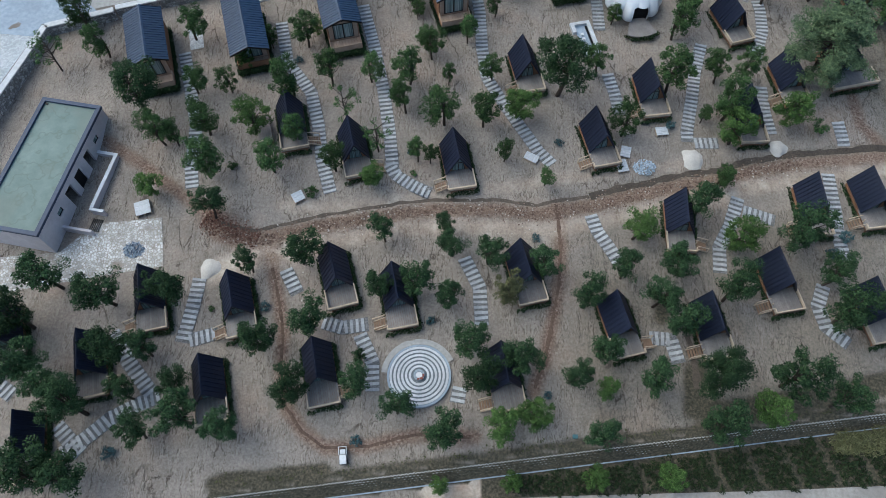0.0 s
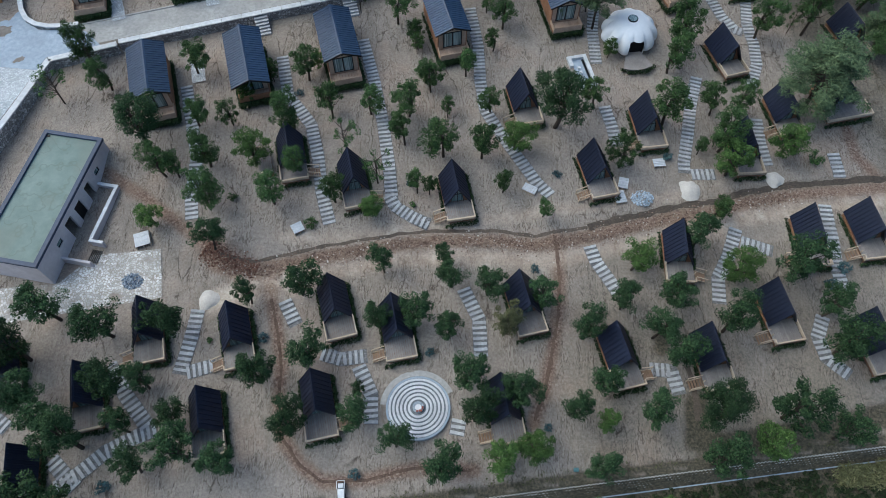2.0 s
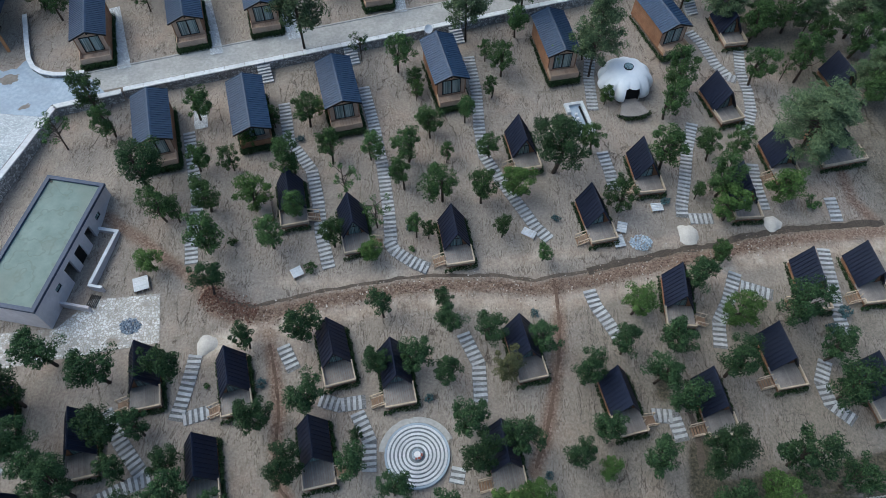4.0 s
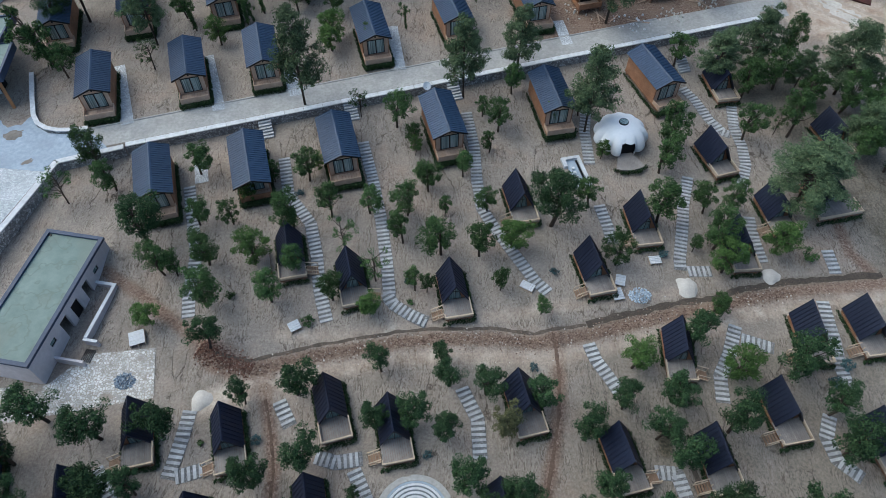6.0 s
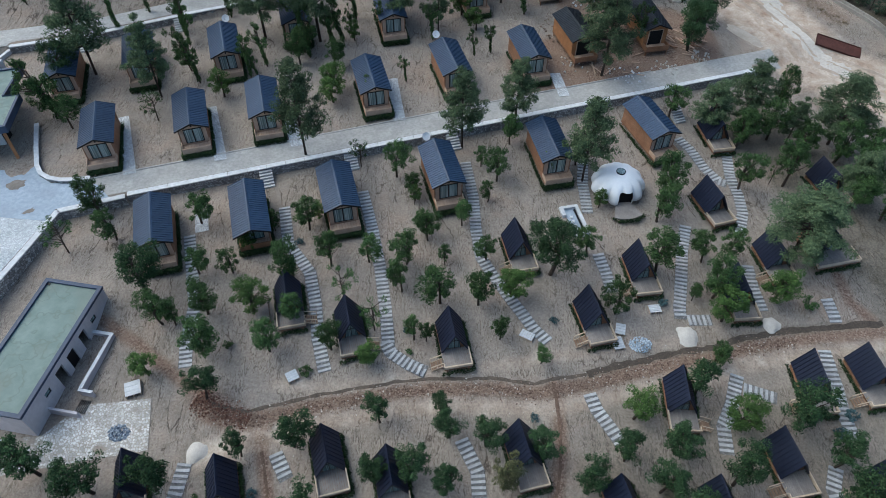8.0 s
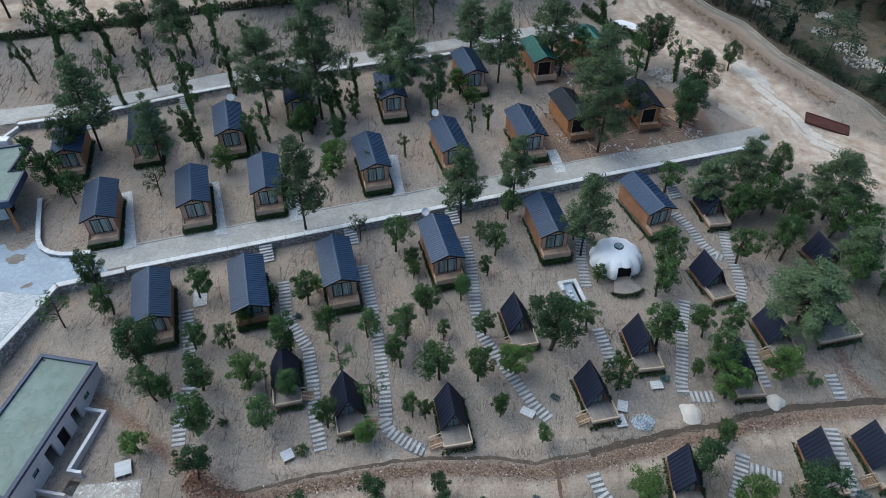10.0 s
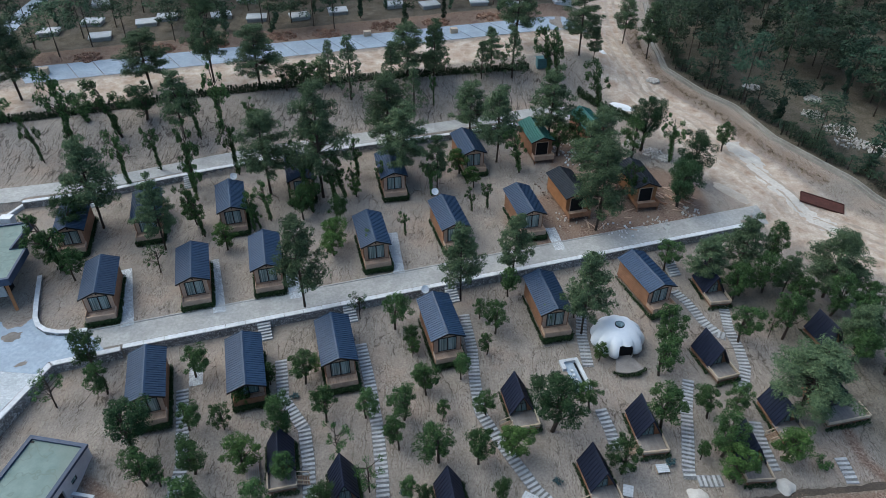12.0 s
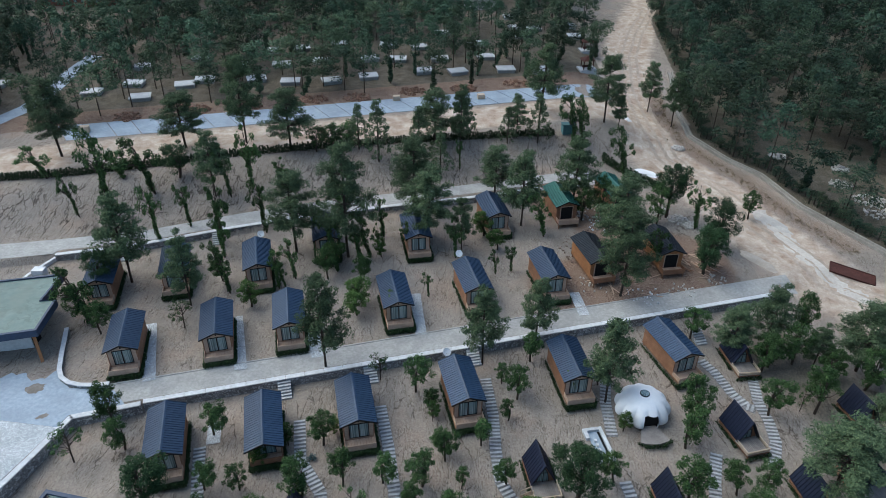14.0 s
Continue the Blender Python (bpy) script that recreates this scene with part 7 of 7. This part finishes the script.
def verge():
    """Weeds along the crown of the block wall."""
    rng = np.random.default_rng(9)
    cs = []
    for x, y, _ in spread([(-19, 6.2), (-9, 7.3), (0, 8.4), (14, 10.0), (24, 11.2), (34, 12.5)], 0.3):
        if rng.random() < 0.6:
            yy = y + 0.15 + abs(rng.normal()) * 0.35
            cs.append((x, yy, land(x, yy) + 0.05, 0.2))
    v, f = leaf_cloud(rng, cs, 9, 0.09)
    tagged(new("weeds", leaf_mesh("weeds", v, f, LEAF_DULL)), "low weeds along the crown of the block wall", "weeds", kind="stuff")


verge()


def dry_grass():
    """Withered grass between the dirt road and the channel."""
    rng = np.random.default_rng(19)
    cs = []
    for x, y, _ in spread([(56, 82), (51.5, 90), (48, 100), (45.5, 107), (40, 116.5), (39.3, 127), (41.5, 140)], 0.12):
        o = abs(rng.normal()) * 1.1 + 0.6
        px = x - o * 0.85
        if rng.random() < 0.8:
            cs.append((px, y + rng.normal() * 0.4, land(px, y) + 0.12, 0.22))
    v, f = leaf_cloud(rng, cs, 12, 0.16, 0.1, slim=0.14)
    tagged(new("dry_grass", leaf_mesh("dry_grass", v, f, leafy("withered_blade", (0.13, 0.10, 0.06), (0.30, 0.235, 0.155), 0.1))), "withered brown grass beside the channel", "grass", kind="stuff")


dry_grass()

# ---- stone strips beside the upper cabins, steps through the walls ----
for pts in ([(-36.1, 63.1), (-32.8, 53.9)], [(-26.5, 64.9), (-23.6, 56.0)], [(-17.0, 62.5), (-15.7, 58.3)], [(-5.7, 70.3), (-4.5, 62.6)], [(14.2, 71.5), (14.9, 67)], [(-24.0, 46.9), (-24.6, 49.5)]):
    pv = empty("side_path", "narrow grey stone path beside a cabin", "path", kind="structure")
    part("paving", strip(bmesh.new(), [(x + 0.35, y) for x, y in pts], 0.66, 0.1, 0.3), STRIP, pv)


def steps(x, y, yaw, n, rise, label, width=1.35):
    s = empty("garden_steps", label, "steps")
    s.matrix_basis = pose(x, y, land(x, y), 0, 0, yaw)
    for k in range(n):
        part("step", boxes((-width / 2, width / 2, k * 0.3, k * 0.3 + 0.28, -0.4, 0.05 + rise * (k + 1))), SLAB, s)


steps(-17.8, 52.9, 16.6, 6, 0.16, "pale stone steps up through the wall to the lane")
steps(-9.0, 55.6, 16.6, 6, 0.16, "pale stone steps up to the lane beside a cabin")
steps(2.2, 58.8, 16.6, 6, 0.16, "pale stone steps up to the lane beside a thin tree")
steps(28.6, 63.6, 16.6, 6, 0.16, "pale stone steps up to the lane beside a pine")
steps(-43.9, 75.6, 16.6, 6, 0.15, "pale stone steps up to the upper lane")
steps(-33.0, 80.0, 16.6, 6, 0.15, "pale stone steps between two cabins")

# ---- shrubs ----
SHRUBS = [
    (-18.7, 33.9, 0.59, "d"),
    (-11.5, 31.3, 0.71, "d"),
    (-13.7, 45.5, 0.57, "g"),
    (-2.7, 35.4, 0.52, "g"),
    (10.8, 36.5, 0.53, "g"),
    (35.3, 38.2, 0.97, "d"),
    (21.3, 38.5, 0.67, "g"),
    (-2.5, 33.3, 0.41, "d"),
    (-6.6, 10.0, 0.54, "g"),
    (-25.3, 9.1, 0.69, "g"),
    (-14.6, 20.7, 0.58, "g"),
    (-0.9, 19.5, 0.51, "g"),
    (8.2, 27.0, 0.49, "g"),
    (8.4, 13.5, 0.46, "g"),
    (35.2, 27.2, 0.80, "g"),
    (-18.9, 20.5, 0.39, "d"),
    (33.8, 25.6, 0.78, "g"),
]


def shrub(seed, leaf, label):
    rng = np.random.default_rng(seed)
    root = empty("shrub", label, "shrub")
    bm = bmesh.new()
    cs = []
    for k in range(9):
        a, r = k * 2.4, 0.25 + 0.45 * rng.random()
        z = 0.35 + 0.55 * rng.random()
        cs.append((r * math.cos(a), r * math.sin(a), z, 0.3))
        tube(bm, [(0, 0, -0.05), (r * math.cos(a), r * math.sin(a), z)], [0.04, 0.015], 4)
    part("stems", bm, BARK, root)
    v, f = leaf_cloud(rng, cs, 30, 0.13)
    ob = new("foliage", leaf_mesh("foliage", v, f, leaf))
    ob.parent = root
    return root


for i, (x, y, r, kind) in enumerate(SHRUBS):
    sh = shrub(70 + i, BLUEBUSH if kind == "g" else LEAF, "small blue-green bush on bare soil" if kind == "g" else "small dark green bush on bare soil")
    place(sh, x, y, i * 40, 0, r)

# ---- planks by the unfinished cabins ----
rnd = random.Random(12)
for i in range(34):
    if i % 3:
        x, y, turn = 32.0 + rnd.uniform(-2.4, 2.6), 77.5 + rnd.uniform(-2.6, 3.2), -40 + rnd.uniform(-30, 30)
    else:
        x, y, turn = rnd.uniform(17.5, 26), rnd.uniform(71, 76), rnd.uniform(0, 180)
    half = rnd.choice((0.5, 0.9, 1.4))
    pl = tagged(obj("plank", boxes((-half, half, -0.08, 0.08, 0.02, 0.07)), TIMBER_PALE if i % 4 else TIMBER), "loose timber plank on rubble ground", "plank", "loose planks")
    place(pl, x, y, turn, 0.03 + 0.02 * (i % 3))
for i, (x, y, r) in enumerate(((17.5, 73.5, 2.2), (23.5, 71.5, 2.0), (28.5, 72.6, 1.6), (21.0, 88.0, 2.5), (33.5, 75.2, 1.2))):
    rock_pile("building_waste", x, y, r, 0.12, 26, 0.13, WHITE if i % 2 else LIME, "scraps of white building waste on red soil", 30 + i)
for i, (u, v) in enumerate(((-24, 126.5), (-12, 127.3), (-3, 126.8), (9, 127.5), (17, 126.6), (28, 127.4), (38, 126.5), (49, 127.0))):
    x, y = across(u, v)
    rock_pile("spoil_heap", x, y, 2.2, 0.5, 90, 0.22, RED_SPOIL, "heap of red spoil and broken stone behind the parking bays", 50 + i)

pd = place(empty("side_deck", "grey timber side deck beside a hut under a tree", "deck"), -16.2, 37.6, 14)
part("frame", boxes((-0.6, 0.6, -1.5, 1.5, -0.4, 0.38)), TIMBER, pd)
for k in range(7):
    part("board", boxes((-0.6 + 1.2 * k / 7 + 0.01, -0.6 + 1.2 * (k + 1) / 7 - 0.01, -1.5, 1.5, 0.38, 0.42)), DECKING, pd)
for y in (-1.5, 1.45):
    part("rail", boxes((-0.6, 0.6, y, y + 0.05, 0.75, 0.82)), RAIL, pd)
    part("rail_post", boxes((-0.6, -0.54, y, y + 0.05, 0.42, 0.75)), RAIL, pd)

for i, (x, y, r) in enumerate(((29.9, 92.5, 1.3), (32.1, 89.9, 1.4), (33.6, 88.4, 0.9), (63.8, 108.0, 1.2), (55.0, 112.5, 1.3), (61.5, 102.5, 1.5), (63.6, 97.5, 2.0), (63.6, 93.6, 2.2), (67.0, 91.2, 2.0), (70.5, 87.8, 1.8), (38.0, 113.5, 0.9))):
    rock_pile("lime_rubble", x, y, r, 0.35, 70, 0.2, LIME, "pile of whitish broken stone beside the dirt road", 70 + i)
